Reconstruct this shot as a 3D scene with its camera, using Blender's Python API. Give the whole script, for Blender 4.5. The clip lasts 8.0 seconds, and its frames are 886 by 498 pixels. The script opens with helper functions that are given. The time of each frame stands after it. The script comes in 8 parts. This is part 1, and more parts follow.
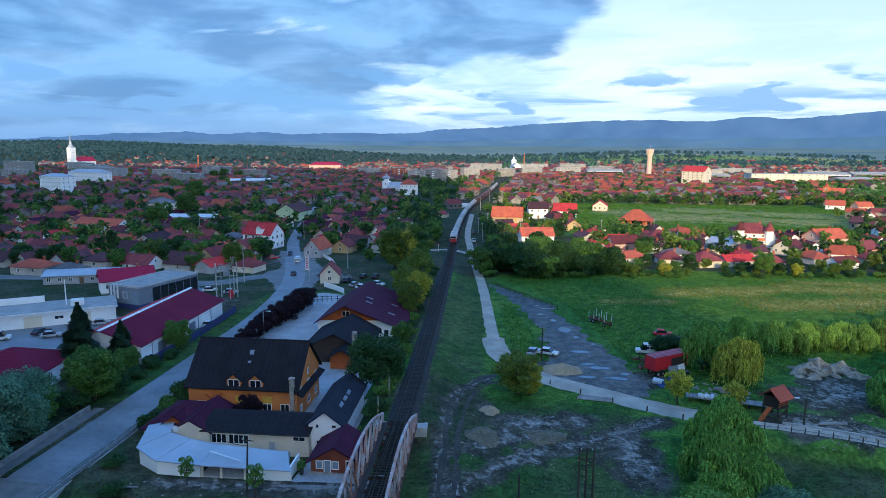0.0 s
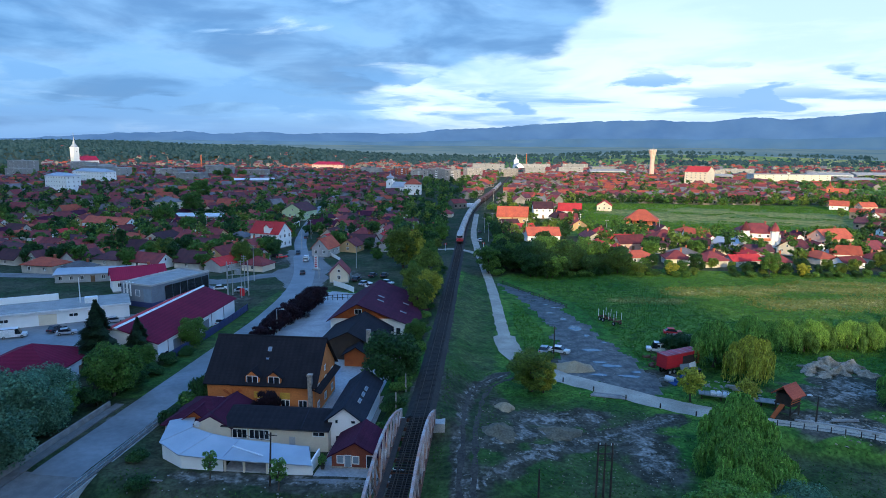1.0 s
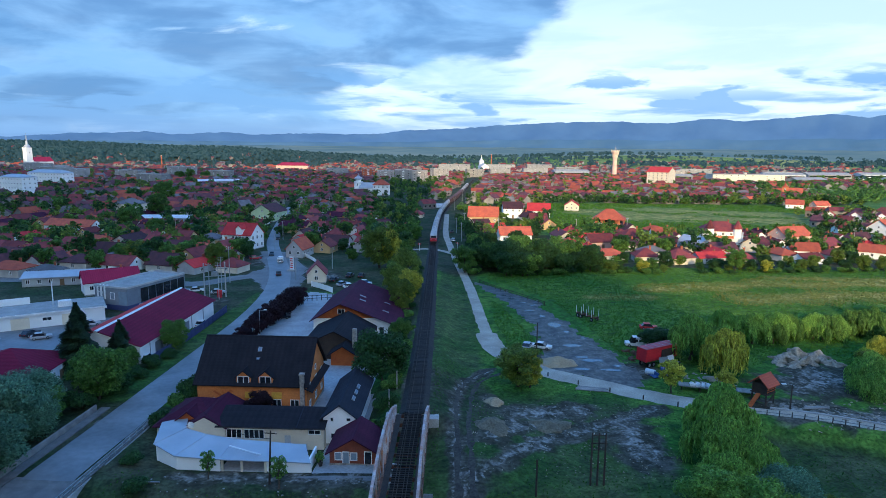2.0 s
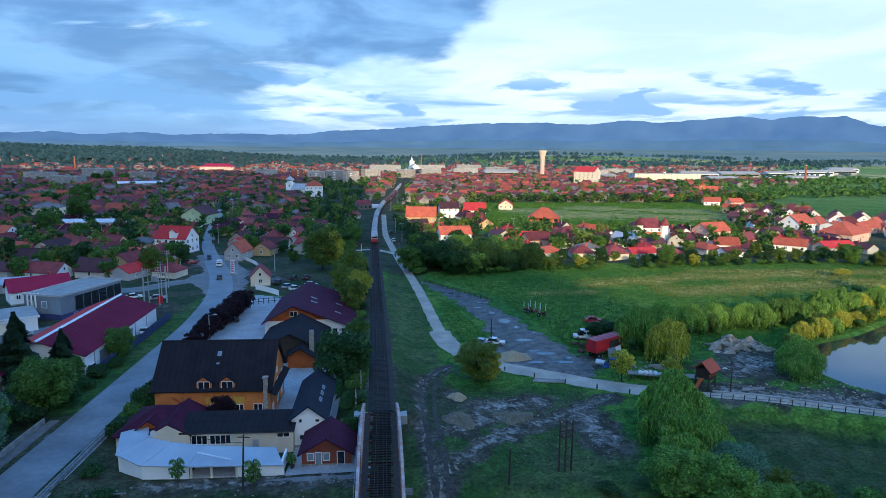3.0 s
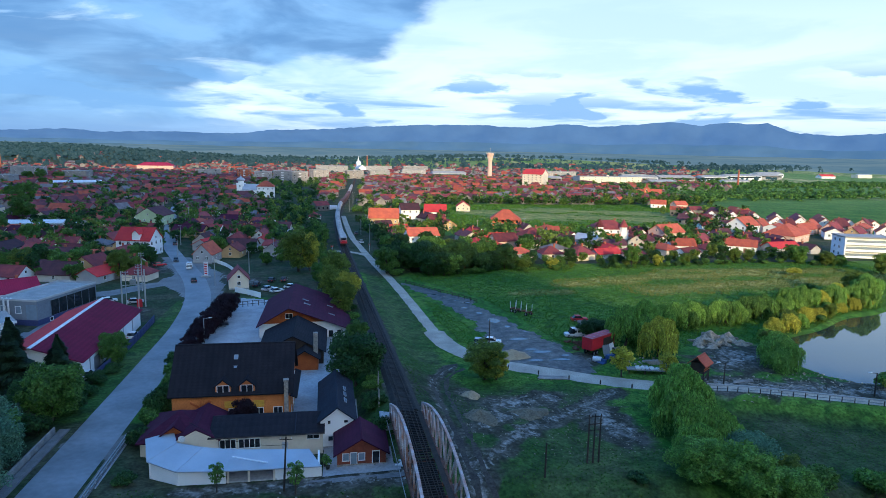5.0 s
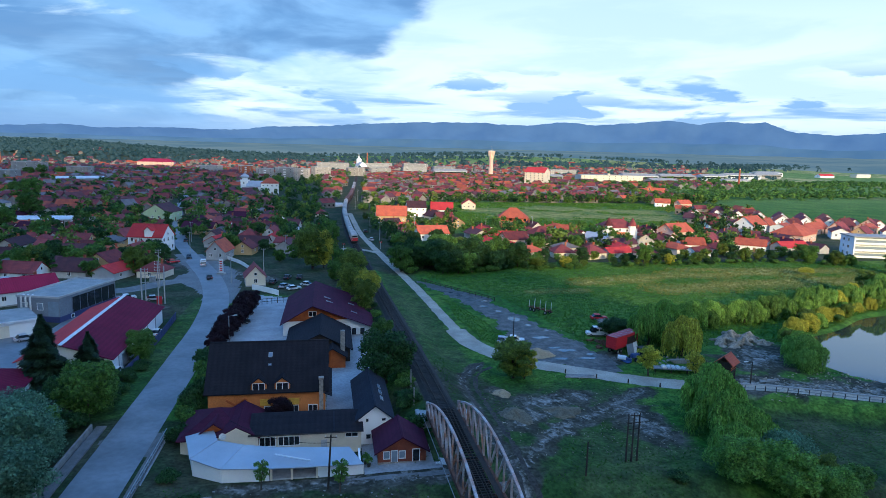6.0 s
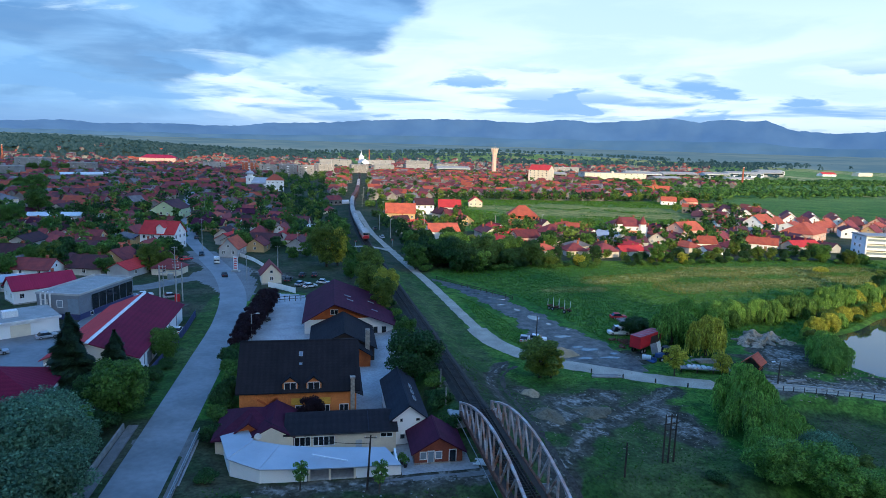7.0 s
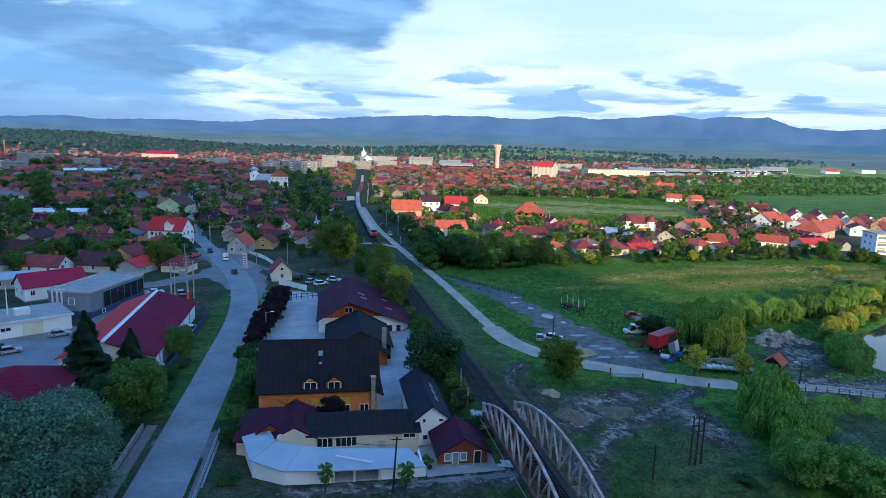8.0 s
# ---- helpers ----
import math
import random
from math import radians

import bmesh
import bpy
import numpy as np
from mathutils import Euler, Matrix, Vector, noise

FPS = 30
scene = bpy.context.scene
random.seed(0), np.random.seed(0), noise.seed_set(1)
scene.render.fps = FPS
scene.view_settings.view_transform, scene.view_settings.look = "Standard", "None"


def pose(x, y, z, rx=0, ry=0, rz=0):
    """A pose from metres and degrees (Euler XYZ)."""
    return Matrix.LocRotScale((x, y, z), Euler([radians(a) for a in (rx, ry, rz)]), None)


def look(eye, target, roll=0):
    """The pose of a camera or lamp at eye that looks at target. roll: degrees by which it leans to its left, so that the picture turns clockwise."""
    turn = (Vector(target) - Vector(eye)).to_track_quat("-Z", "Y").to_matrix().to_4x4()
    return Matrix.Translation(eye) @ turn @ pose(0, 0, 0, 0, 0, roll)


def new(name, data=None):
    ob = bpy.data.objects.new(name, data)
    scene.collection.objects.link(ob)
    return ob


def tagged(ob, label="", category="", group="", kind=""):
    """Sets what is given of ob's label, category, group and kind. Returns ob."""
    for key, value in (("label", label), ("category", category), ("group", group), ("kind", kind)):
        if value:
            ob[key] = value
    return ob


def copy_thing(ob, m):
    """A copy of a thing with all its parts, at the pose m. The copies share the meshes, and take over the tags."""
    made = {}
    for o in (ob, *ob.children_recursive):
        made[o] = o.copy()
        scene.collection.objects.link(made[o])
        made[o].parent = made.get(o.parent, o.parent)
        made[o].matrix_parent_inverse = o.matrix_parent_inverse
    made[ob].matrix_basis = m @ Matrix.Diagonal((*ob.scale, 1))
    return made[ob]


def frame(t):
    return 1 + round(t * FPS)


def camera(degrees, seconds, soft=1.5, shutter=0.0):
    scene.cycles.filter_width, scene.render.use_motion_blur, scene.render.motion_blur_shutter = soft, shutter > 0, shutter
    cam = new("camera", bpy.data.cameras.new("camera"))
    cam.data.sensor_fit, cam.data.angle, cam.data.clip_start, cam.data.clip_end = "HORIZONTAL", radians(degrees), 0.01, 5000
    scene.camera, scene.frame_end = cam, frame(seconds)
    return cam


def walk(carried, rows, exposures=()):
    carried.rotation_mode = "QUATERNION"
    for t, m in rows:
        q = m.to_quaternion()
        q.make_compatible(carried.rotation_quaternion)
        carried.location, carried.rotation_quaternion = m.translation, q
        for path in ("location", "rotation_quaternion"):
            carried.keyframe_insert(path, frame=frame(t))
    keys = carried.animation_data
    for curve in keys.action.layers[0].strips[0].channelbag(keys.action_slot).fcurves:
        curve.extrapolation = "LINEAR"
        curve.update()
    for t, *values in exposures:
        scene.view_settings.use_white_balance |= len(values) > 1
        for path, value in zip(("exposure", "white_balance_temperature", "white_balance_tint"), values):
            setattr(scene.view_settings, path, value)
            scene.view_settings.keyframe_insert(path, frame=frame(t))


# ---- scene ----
cam = camera(69.7, 8.0, soft=0.6)
PATH = [
    (0, (17.499, 4.078, 44.251), (17.313, 6.044, 43.932), 0.4),
    (0.5, (16.508, 3.401, 44.211), (16.321, 5.367, 43.892), 0.4),
    (1, (15.08, 2.564, 44.156), (14.891, 4.53, 43.837), 0.5),
    (2.5, (8.289, -0.504, 43.991), (8.319, 1.471, 43.677), 0.5),
    (3, (5.36, -1.26, 43.995), (5.506, 0.71, 43.683), 0.5),
    (3.5, (2.119, -1.691, 44.06), (2.371, 0.269, 43.751), 0.6),
    (4, (-1.235, -1.942, 44.095), (-0.936, 0.011, 43.79), 0.7),
    (4.5, (-4.618, -1.946, 44.146), (-4.296, 0.004, 43.842), 0.9),
    (6, (-14.174, -1.003, 44.298), (-13.832, 0.943, 43.985), 1.5),
    (6.5, (-16.931, -0.293, 44.347), (-16.588, 1.651, 44.03), 1.6),
    (7, (-19.361, 0.563, 44.372), (-19.017, 2.507, 44.05), 1.7),
    (7.5, (-21.291, 1.493, 44.378), (-20.948, 3.436, 44.051), 1.8),
    (8, (-22.501, 2.51, 44.363), (-22.159, 4.452, 44.03), 1.8),
]
walk(cam, [(t, look(eye, at, roll)) for t, eye, at, roll in PATH], [(0, -0.06, 5600, 0), (8, -0.09, 5600, 0)])

# ---- world, sun ----
SUN_AZ, SUN_EL = radians(175.0), radians(16.0)   # low evening sun from behind the start of the flight


def world_nodes():
    w = bpy.data.worlds.new("evening_sky")
    scene.world = w
    w.use_nodes = True
    nt = w.node_tree
    nt.nodes.clear()
    N, K = nt.nodes, nt.links

    def put(sock, val):
        if isinstance(val, bpy.types.NodeSocket):
            K.new(val, sock)
        else:
            sock.default_value = val

    def op(kind, a, b=0.0, c=0.0, clamp=False):
        n = N.new("ShaderNodeMath")
        n.operation, n.use_clamp = kind, clamp
        put(n.inputs[0], a), put(n.inputs[1], b), put(n.inputs[2], c)
        return n.outputs[0]

    def step(x, lo, hi):
        n = N.new("ShaderNodeMapRange")
        n.interpolation_type = "SMOOTHSTEP"
        put(n.inputs[0], x), put(n.inputs[1], lo), put(n.inputs[2], hi)
        return n.outputs[0]

    def mix(f, a, b):
        n = N.new("ShaderNodeMix")
        n.data_type = "RGBA"
        put(n.inputs[0], f), put(n.inputs[6], a), put(n.inputs[7], b)
        return n.outputs[2]

    def fbm(x, y, scale, detail=6.0, rough=0.55, warp=0.0):
        c = N.new("ShaderNodeCombineXYZ")
        put(c.inputs[0], x), put(c.inputs[1], y)
        n = N.new("ShaderNodeTexNoise")
        n.inputs["Scale"].default_value, n.inputs["Detail"].default_value = scale, detail
        n.inputs["Roughness"].default_value, n.inputs["Distortion"].default_value = rough, warp
        K.new(c.outputs[0], n.inputs["Vector"])
        return n.outputs[0]

    tc = N.new("ShaderNodeTexCoord")
    sep = N.new("ShaderNodeSeparateXYZ")
    K.new(tc.outputs["Generated"], sep.inputs[0])
    az = op("MULTIPLY", op("ARCTAN2", sep.outputs[0], sep.outputs[1]), 57.2958)
    el = op("MULTIPLY", op("ARCSINE", sep.outputs[2]), 57.2958)
    ael = op("ABSOLUTE", el)
    # the sky between the clouds: pale near the horizon, blue overhead
    sky = N.new("ShaderNodeTexSky")
    sky.sky_type, sky.sun_disc = "NISHITA", False
    sky.sun_elevation, sky.sun_rotation = SUN_EL, SUN_AZ
    sky.altitude, sky.air_density, sky.dust_density = 300, 1.0, 1.5
    nis = N.new("ShaderNodeMix")
    nis.data_type, nis.blend_type = "RGBA", "MULTIPLY"
    nis.inputs[0].default_value = 1.0
    K.new(sky.outputs[0], nis.inputs[6])
    nis.inputs[7].default_value = (0.36, 0.36, 0.36, 1)
    pale = mix(step(ael, 4.0, 22.0), (0.92, 0.95, 1.0, 1), (0.36, 0.58, 0.95, 1))
    cream = step(fbm(op("MULTIPLY", az, 0.06), op("MULTIPLY", el, 0.30), 1.0, 6.0, 0.55, 0.4), 0.42, 0.60)
    pale = mix(op("MULTIPLY", cream, 0.75), pale, (0.62, 0.74, 0.93, 1))
    # high veil to the left: light blue with white rifts
    veil = step(fbm(op("MULTIPLY", az, 0.05), op("MULTIPLY", el, 0.16), 1.3, 5.0, 0.6, 0.6), 0.40, 0.62)
    leftness = step(az, 16.0, -20.0)
    pale = mix(op("MULTIPLY", veil, leftness), pale, (0.28, 0.50, 0.86, 1))
    # the cloud bank: its lower edge climbs towards the right
    edge = op("MULTIPLY_ADD", az, 0.34, 7.6)
    edge = op("MINIMUM", op("MAXIMUM", edge, 1.5), 16.0)
    n1 = fbm(op("MULTIPLY", az, 0.045), op("MULTIPLY", el, 0.16), 1.0, 7.0, 0.54, 0.25)
    bank = step(op("ADD", op("MULTIPLY", op("SUBTRACT", el, edge), 0.22), op("MULTIPLY", op("SUBTRACT", n1, 0.5), 3.6)), -0.12, 0.30)
    rift = step(fbm(op("MULTIPLY_ADD", az, 0.05, 3.3), op("MULTIPLY", el, 0.26), 1.0, 7.0, 0.56, 0.4), 0.32, 0.42)
    bank = op("MULTIPLY", bank, op("MAXIMUM", rift, step(az, -6.0, 12.0)))
    bank = op("MULTIPLY", bank, step(az, 70.0, 30.0))
    # flat streaks low over the mountains
    n2 = fbm(op("MULTIPLY", az, 0.045), op("MULTIPLY", el, 0.45), 1.6, 6.0, 0.55, 0.3)
    low = op("MULTIPLY", step(n2, 0.46, 0.60), op("MULTIPLY", step(el, 6.2, 3.6), step(el, -1.0, 1.5)))
    n3 = fbm(op("MULTIPLY", az, 0.11), op("MULTIPLY", el, 0.42), 1.0, 6.0, 0.5, 0.2)
    puffs = op("MULTIPLY", step(n3, 0.525, 0.585), op("MULTIPLY", step(el, 7.5, 5.2), step(el, 1.2, 2.4)))
    haze = step(el, 3.4, 0.6)
    shade = fbm(op("MULTIPLY", az, 0.07), op("MULTIPLY", el, 0.22), 1.2, 6.0, 0.52, 0.3)
    cloud = mix(step(shade, 0.40, 0.62), (0.100, 0.225, 0.48, 1), (0.26, 0.45, 0.76, 1))
    col = mix(op("MULTIPLY", bank, 0.93), pale, cloud)
    col = mix(op("MULTIPLY", op("MAXIMUM", low, puffs), 0.86), col, (0.19, 0.37, 0.70, 1))
    col = mix(op("MULTIPLY", haze, 0.66), col, mix(step(az, 8.0, -30.0), (0.38, 0.50, 0.74, 1), (0.20, 0.33, 0.60, 1)))
    col = mix(step(el, 13.0, 22.0), col, (0.17, 0.44, 1.10, 1))
    # the far side of the sky, round the sun, stays clear
    front = step(op("ABSOLUTE", az), 140.0, 80.0)
    col = mix(op("MAXIMUM", op("MULTIPLY", front, 0.96), 0.32), nis.outputs[2], col)
    bg = N.new("ShaderNodeBackground")
    K.new(col, bg.inputs[0])
    bg.inputs[1].default_value = 1.2
    out = N.new("ShaderNodeOutputWorld")
    K.new(bg.outputs[0], out.inputs[0])


world_nodes()
sun_data = bpy.data.lights.new("sun", "SUN")
sun_data.energy, sun_data.angle, sun_data.color = 5.6, radians(0.6), (1.0, 0.70, 0.38)
sun = new("sun", sun_data)
sun.matrix_world = look((0, 0, 0), (-math.sin(SUN_AZ) * math.cos(SUN_EL), -math.cos(SUN_AZ) * math.cos(SUN_EL), -math.sin(SUN_EL)))

# ---- materials ----


def mat(name, c1, c2=None, scale=0.6, rough=0.9, metal=0.0, bump=0.25, fine=9.0, grain=0.25, rand=0.0, island=0.0, course=0.0, ribs=0.0, spec=0.3, through_light=0.0):
    """A node material: two tones broken by two scales of noise, with relief; courses run along z, ribs along x, in metres."""
    m = bpy.data.materials.new(name)
    m.use_nodes = True
    nt = m.node_tree
    N, K = nt.nodes, nt.links
    b = N["Principled BSDF"]
    tc = N.new("ShaderNodeTexCoord")

    def noise_at(s, d=5.0):
        n = N.new("ShaderNodeTexNoise")
        n.inputs["Scale"].default_value, n.inputs["Detail"].default_value = s, d
        K.new(tc.outputs["Object"], n.inputs["Vector"])
        return n.outputs[0]

    def ramp(v, lo, hi, a, z):
        n = N.new("ShaderNodeMapRange")
        K.new(v, n.inputs[0])
        for i, q in enumerate((lo, hi, a, z)):
            n.inputs[i + 1].default_value = q
        return n.outputs[0]

    def times(col, v):
        n = N.new("ShaderNodeVectorMath")
        n.operation = "SCALE"
        K.new(col, n.inputs[0]), K.new(v, n.inputs["Scale"])
        return n.outputs[0]

    c2 = c2 or tuple(v * 0.72 for v in c1)
    mx = N.new("ShaderNodeMix")
    mx.data_type = "RGBA"
    K.new(ramp(noise_at(scale), 0.32, 0.68, 0, 1), mx.inputs[0])
    mx.inputs[6].default_value, mx.inputs[7].default_value = (*c1, 1), (*c2, 1)
    col = times(mx.outputs[2], ramp(noise_at(fine, 3.0), 0.3, 0.7, 1 - grain, 1 + grain))
    if rand:
        oi = N.new("ShaderNodeObjectInfo")
        col = times(col, ramp(oi.outputs["Random"], 0, 1, 1 - rand, 1 + rand))
    if island:
        ge = N.new("ShaderNodeNewGeometry")
        col = times(col, ramp(ge.outputs["Random Per Island"], 0, 1, 1 - island, 1 + island))
    height = noise_at(fine * 1.5, 3.0)
    for period, way in ((course, "Z"), (ribs, "X")):
        if period:
            wv = N.new("ShaderNodeTexWave")
            wv.bands_direction, wv.wave_profile = way, "SAW" if way == "Z" else "SIN"
            wv.inputs["Scale"].default_value, wv.inputs["Distortion"].default_value = 0.314 / period, 0.15
            K.new(tc.outputs["Object"], wv.inputs["Vector"])
            col = times(col, ramp(wv.outputs[1], 0, 1, 0.90, 1.05))
            ad = N.new("ShaderNodeMath")
            K.new(height, ad.inputs[0]), K.new(wv.outputs[1], ad.inputs[1])
            height = ad.outputs[0]
    K.new(col, b.inputs["Base Color"])
    if bump:
        bp = N.new("ShaderNodeBump")
        bp.inputs["Strength"].default_value, bp.inputs["Distance"].default_value = bump, 0.08
        K.new(height, bp.inputs["Height"])
        K.new(bp.outputs[0], b.inputs["Normal"])
    b.inputs["Roughness"].default_value, b.inputs["Metallic"].default_value = rough, metal
    b.inputs["Specular IOR Level"].default_value = spec
    if through_light:
        tr = N.new("ShaderNodeBsdfTranslucent")
        K.new(col, tr.inputs[0])
        ms = N.new("ShaderNodeMixShader")
        ms.inputs[0].default_value = through_light
        K.new(b.outputs[0], ms.inputs[1]), K.new(tr.outputs[0], ms.inputs[2])
        K.new(ms.outputs[0], N["Material Output"].inputs[0])
    return m


M = {}


def need(key, *a, **k):
    M[key] = mat(key, *a, **k)
    return M[key]


# building stuff
need("plaster_white", (0.87, 0.86, 0.84), (0.79, 0.79, 0.77), 0.35, grain=0.05, bump=0.1, rand=0.06)
need("plaster_cream", (0.72, 0.64, 0.50), (0.62, 0.54, 0.42), 0.35, grain=0.07, bump=0.1, rand=0.08)
need("plaster_grey", (0.45, 0.45, 0.44), (0.34, 0.33, 0.33), 0.35, grain=0.07, bump=0.1, rand=0.1)
need("plaster_ochre", (0.56, 0.39, 0.19), (0.45, 0.31, 0.16), 0.35, grain=0.07, bump=0.1, rand=0.08)
need("plaster_green", (0.52, 0.62, 0.38), (0.44, 0.53, 0.32), 0.35, grain=0.07, bump=0.1)
need("plaster_pink", (0.70, 0.45, 0.36), (0.58, 0.38, 0.30), 0.35, grain=0.07, bump=0.1, rand=0.08)
need("plaster_orange", (0.60, 0.215, 0.06), (0.48, 0.16, 0.045), 0.5)
need("brick_brown", (0.27, 0.075, 0.042), (0.18, 0.052, 0.032), 0.8, course=0.12)
need("wood_orange", (0.46, 0.13, 0.035), (0.34, 0.085, 0.025), 0.7, course=0.16)
need("brick_red", (0.42, 0.13, 0.07), (0.32, 0.10, 0.06), 0.8, course=0.08)
need("brick_raw", (0.55, 0.19, 0.09), (0.44, 0.15, 0.08), 0.8, course=0.22, rand=0.08)
need("roof_red", (0.23, 0.046, 0.042), (0.13, 0.032, 0.036), 0.4, rand=0.4, course=0.36, rough=0.8)
need("roof_orange", (0.46, 0.105, 0.050), (0.32, 0.072, 0.045), 0.4, rand=0.25, course=0.36, rough=0.8)
need("roof_brown", (0.110, 0.038, 0.042), (0.062, 0.027, 0.034), 0.4, rand=0.4, course=0.36, rough=0.8)
need("roof_bright", (0.52, 0.05, 0.05), (0.42, 0.04, 0.045), 0.3, rand=0.1, course=0.36, rough=0.8, spec=0.15)
need("roof_grey", (0.17, 0.16, 0.165), (0.11, 0.10, 0.11), 0.25, rand=0.25, course=0.36)
need("roof_black", (0.024, 0.021, 0.025), (0.016, 0.015, 0.018), 0.4, course=0.38, ribs=0.9, rough=0.85, spec=0.12)
need("roof_slate", (0.026, 0.029, 0.040), (0.018, 0.020, 0.029), 0.4, course=0.38, rough=0.8, spec=0.15)
need("roof_purple", (0.070, 0.015, 0.036), (0.046, 0.011, 0.026), 0.4, course=0.38, rough=0.8, spec=0.12)
need("roof_magenta", (0.33, 0.022, 0.065), (0.26, 0.018, 0.052), 0.3, ribs=0.55, rough=0.75, spec=0.15)
need("roof_hall_red", (0.155, 0.013, 0.038), (0.115, 0.010, 0.030), 0.2, ribs=0.9, rough=0.8, spec=0.1)
need("roof_tin", (0.44, 0.46, 0.49), (0.36, 0.38, 0.41), 0.25, rough=0.5, metal=0.2, grain=0.06, bump=0.06)
need("roof_flat", (0.36, 0.35, 0.33), (0.26, 0.26, 0.25), 0.3)
need("panel_grey", (0.20, 0.22, 0.25), (0.16, 0.175, 0.20), 0.4, rough=0.5)
need("panel_blue", (0.050, 0.060, 0.155), (0.040, 0.046, 0.12), 0.4, rough=0.6)
need("concrete", (0.40, 0.39, 0.37), (0.28, 0.275, 0.265), 0.5)
need("stone_pale", (0.40, 0.35, 0.29), (0.20, 0.17, 0.15), 2.5, fine=14)
need("render_dark", (0.18, 0.17, 0.16), (0.12, 0.115, 0.11), 0.6)
need("frame_white", (0.80, 0.80, 0.78), (0.74, 0.74, 0.72), 2.0, rough=0.5, grain=0.05, bump=0.0)
need("frame_dark", (0.05, 0.04, 0.035), (0.035, 0.03, 0.028), 2.0, rough=0.6)
need("glass_dark", (0.020, 0.024, 0.030), (0.014, 0.017, 0.022), 1.0, rough=0.08, grain=0.05, bump=0.0, spec=0.7)
need("glass_sky", (0.25, 0.30, 0.36), (0.20, 0.25, 0.30), 1.0, rough=0.15, grain=0.05, bump=0.0, spec=0.8)
need("timber", (0.25, 0.16, 0.09), (0.17, 0.11, 0.065), 0.8, rand=0.15)
need("timber_dark", (0.060, 0.045, 0.035), (0.038, 0.030, 0.025), 0.8, rand=0.15)
need("timber_grey", (0.30, 0.29, 0.27), (0.20, 0.19, 0.18), 0.8, rand=0.15)
need("yellow_board", (0.60, 0.36, 0.05), (0.52, 0.30, 0.045), 0.8)
need("plaster_old", (0.54, 0.50, 0.43), (0.38, 0.35, 0.31), 0.35, grain=0.07, bump=0.1, rand=0.2)
need("plaster_pale", (0.31, 0.30, 0.295), (0.23, 0.225, 0.22), 0.3, grain=0.07, bump=0.1, rand=0.15)
need("plaster_dim", (0.34, 0.31, 0.28), (0.22, 0.20, 0.19), 0.35, grain=0.07, bump=0.1, rand=0.25, island=0.3)
# ground stuff
need("asphalt", (0.215, 0.218, 0.222), (0.135, 0.138, 0.142), 0.16, fine=1.1, grain=0.12, rough=0.55, bump=0.12, spec=0.5)
need("asphalt_old", (0.215, 0.21, 0.205), (0.14, 0.138, 0.135), 0.16, fine=2.0, grain=0.22)
need("paving", (0.40, 0.40, 0.40), (0.30, 0.30, 0.305), 0.3, fine=2.5, grain=0.15)
need("gravel_road", (0.44, 0.395, 0.32), (0.29, 0.26, 0.21), 0.25, fine=4.0, grain=0.22)
need("wet_mud", (0.130, 0.122, 0.108), (0.026, 0.026, 0.023), 0.45, fine=1.6, grain=0.45, rough=0.55)
need("puddle", (0.16, 0.16, 0.155), (0.11, 0.11, 0.11), 0.5, rough=0.03, bump=0.0, spec=1.0)
need("pale_earth", (0.25, 0.24, 0.215), (0.115, 0.108, 0.092), 0.45, fine=2.2, grain=0.4)
need("dark_soil", (0.066, 0.058, 0.046), (0.038, 0.034, 0.028), 0.6, fine=2.5, grain=0.4)
need("sand", (0.36, 0.28, 0.17), (0.27, 0.20, 0.12), 0.6, fine=5)
need("spoil", (0.16, 0.135, 0.09), (0.10, 0.085, 0.055), 0.5, fine=3.0, grain=0.35)
need("rubble", (0.38, 0.32, 0.24), (0.17, 0.145, 0.11), 0.7, fine=3.0, grain=0.4, island=0.3)
need("ballast", (0.036, 0.032, 0.027), (0.020, 0.019, 0.017), 0.8, fine=6.0, grain=0.4)
need("sleeper_wood", (0.036, 0.030, 0.026), (0.020, 0.018, 0.017), 1.5, rand=0.3)
need("rail_steel", (0.060, 0.044, 0.034), (0.036, 0.028, 0.024), 2.0, rough=0.75, metal=0.2)
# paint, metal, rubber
# second tone: orange evening light on the truss, painted in like rust
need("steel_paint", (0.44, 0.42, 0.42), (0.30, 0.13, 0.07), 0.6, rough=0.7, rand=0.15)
need("rust", (0.15, 0.062, 0.036), (0.075, 0.038, 0.026), 0.9, rough=0.8)
need("steel_grey", (0.38, 0.39, 0.40), (0.28, 0.285, 0.29), 1.0, rough=0.45, metal=0.5)
need("rubber", (0.020, 0.020, 0.021), (0.014, 0.014, 0.015), 3.0, rough=0.85)
need("paint_white", (0.74, 0.74, 0.73), (0.62, 0.62, 0.61), 0.8, rough=0.4)
need("paint_red", (0.52, 0.025, 0.035), (0.40, 0.02, 0.03), 0.6, rough=0.45)
need("tarp_red", (0.40, 0.10, 0.12), (0.28, 0.06, 0.08), 0.7, rough=0.7)
need("paint_dark", (0.035, 0.037, 0.045), (0.026, 0.028, 0.034), 0.8, rough=0.35)
need("paint_blue", (0.035, 0.075, 0.20), (0.03, 0.055, 0.15), 0.8, rough=0.4)
need("paint_green", (0.045, 0.11, 0.07), (0.035, 0.085, 0.055), 0.8, rough=0.5)
need("paint_silver", (0.45, 0.46, 0.48), (0.38, 0.39, 0.41), 0.8, rough=0.35, metal=0.3)
need("wagon_grey", (0.46, 0.43, 0.40), (0.30, 0.27, 0.25), 0.25, rand=0.2, ribs=1.6)
need("wagon_brown", (0.16, 0.07, 0.06), (0.10, 0.05, 0.045), 0.3, rand=0.2, ribs=1.6)
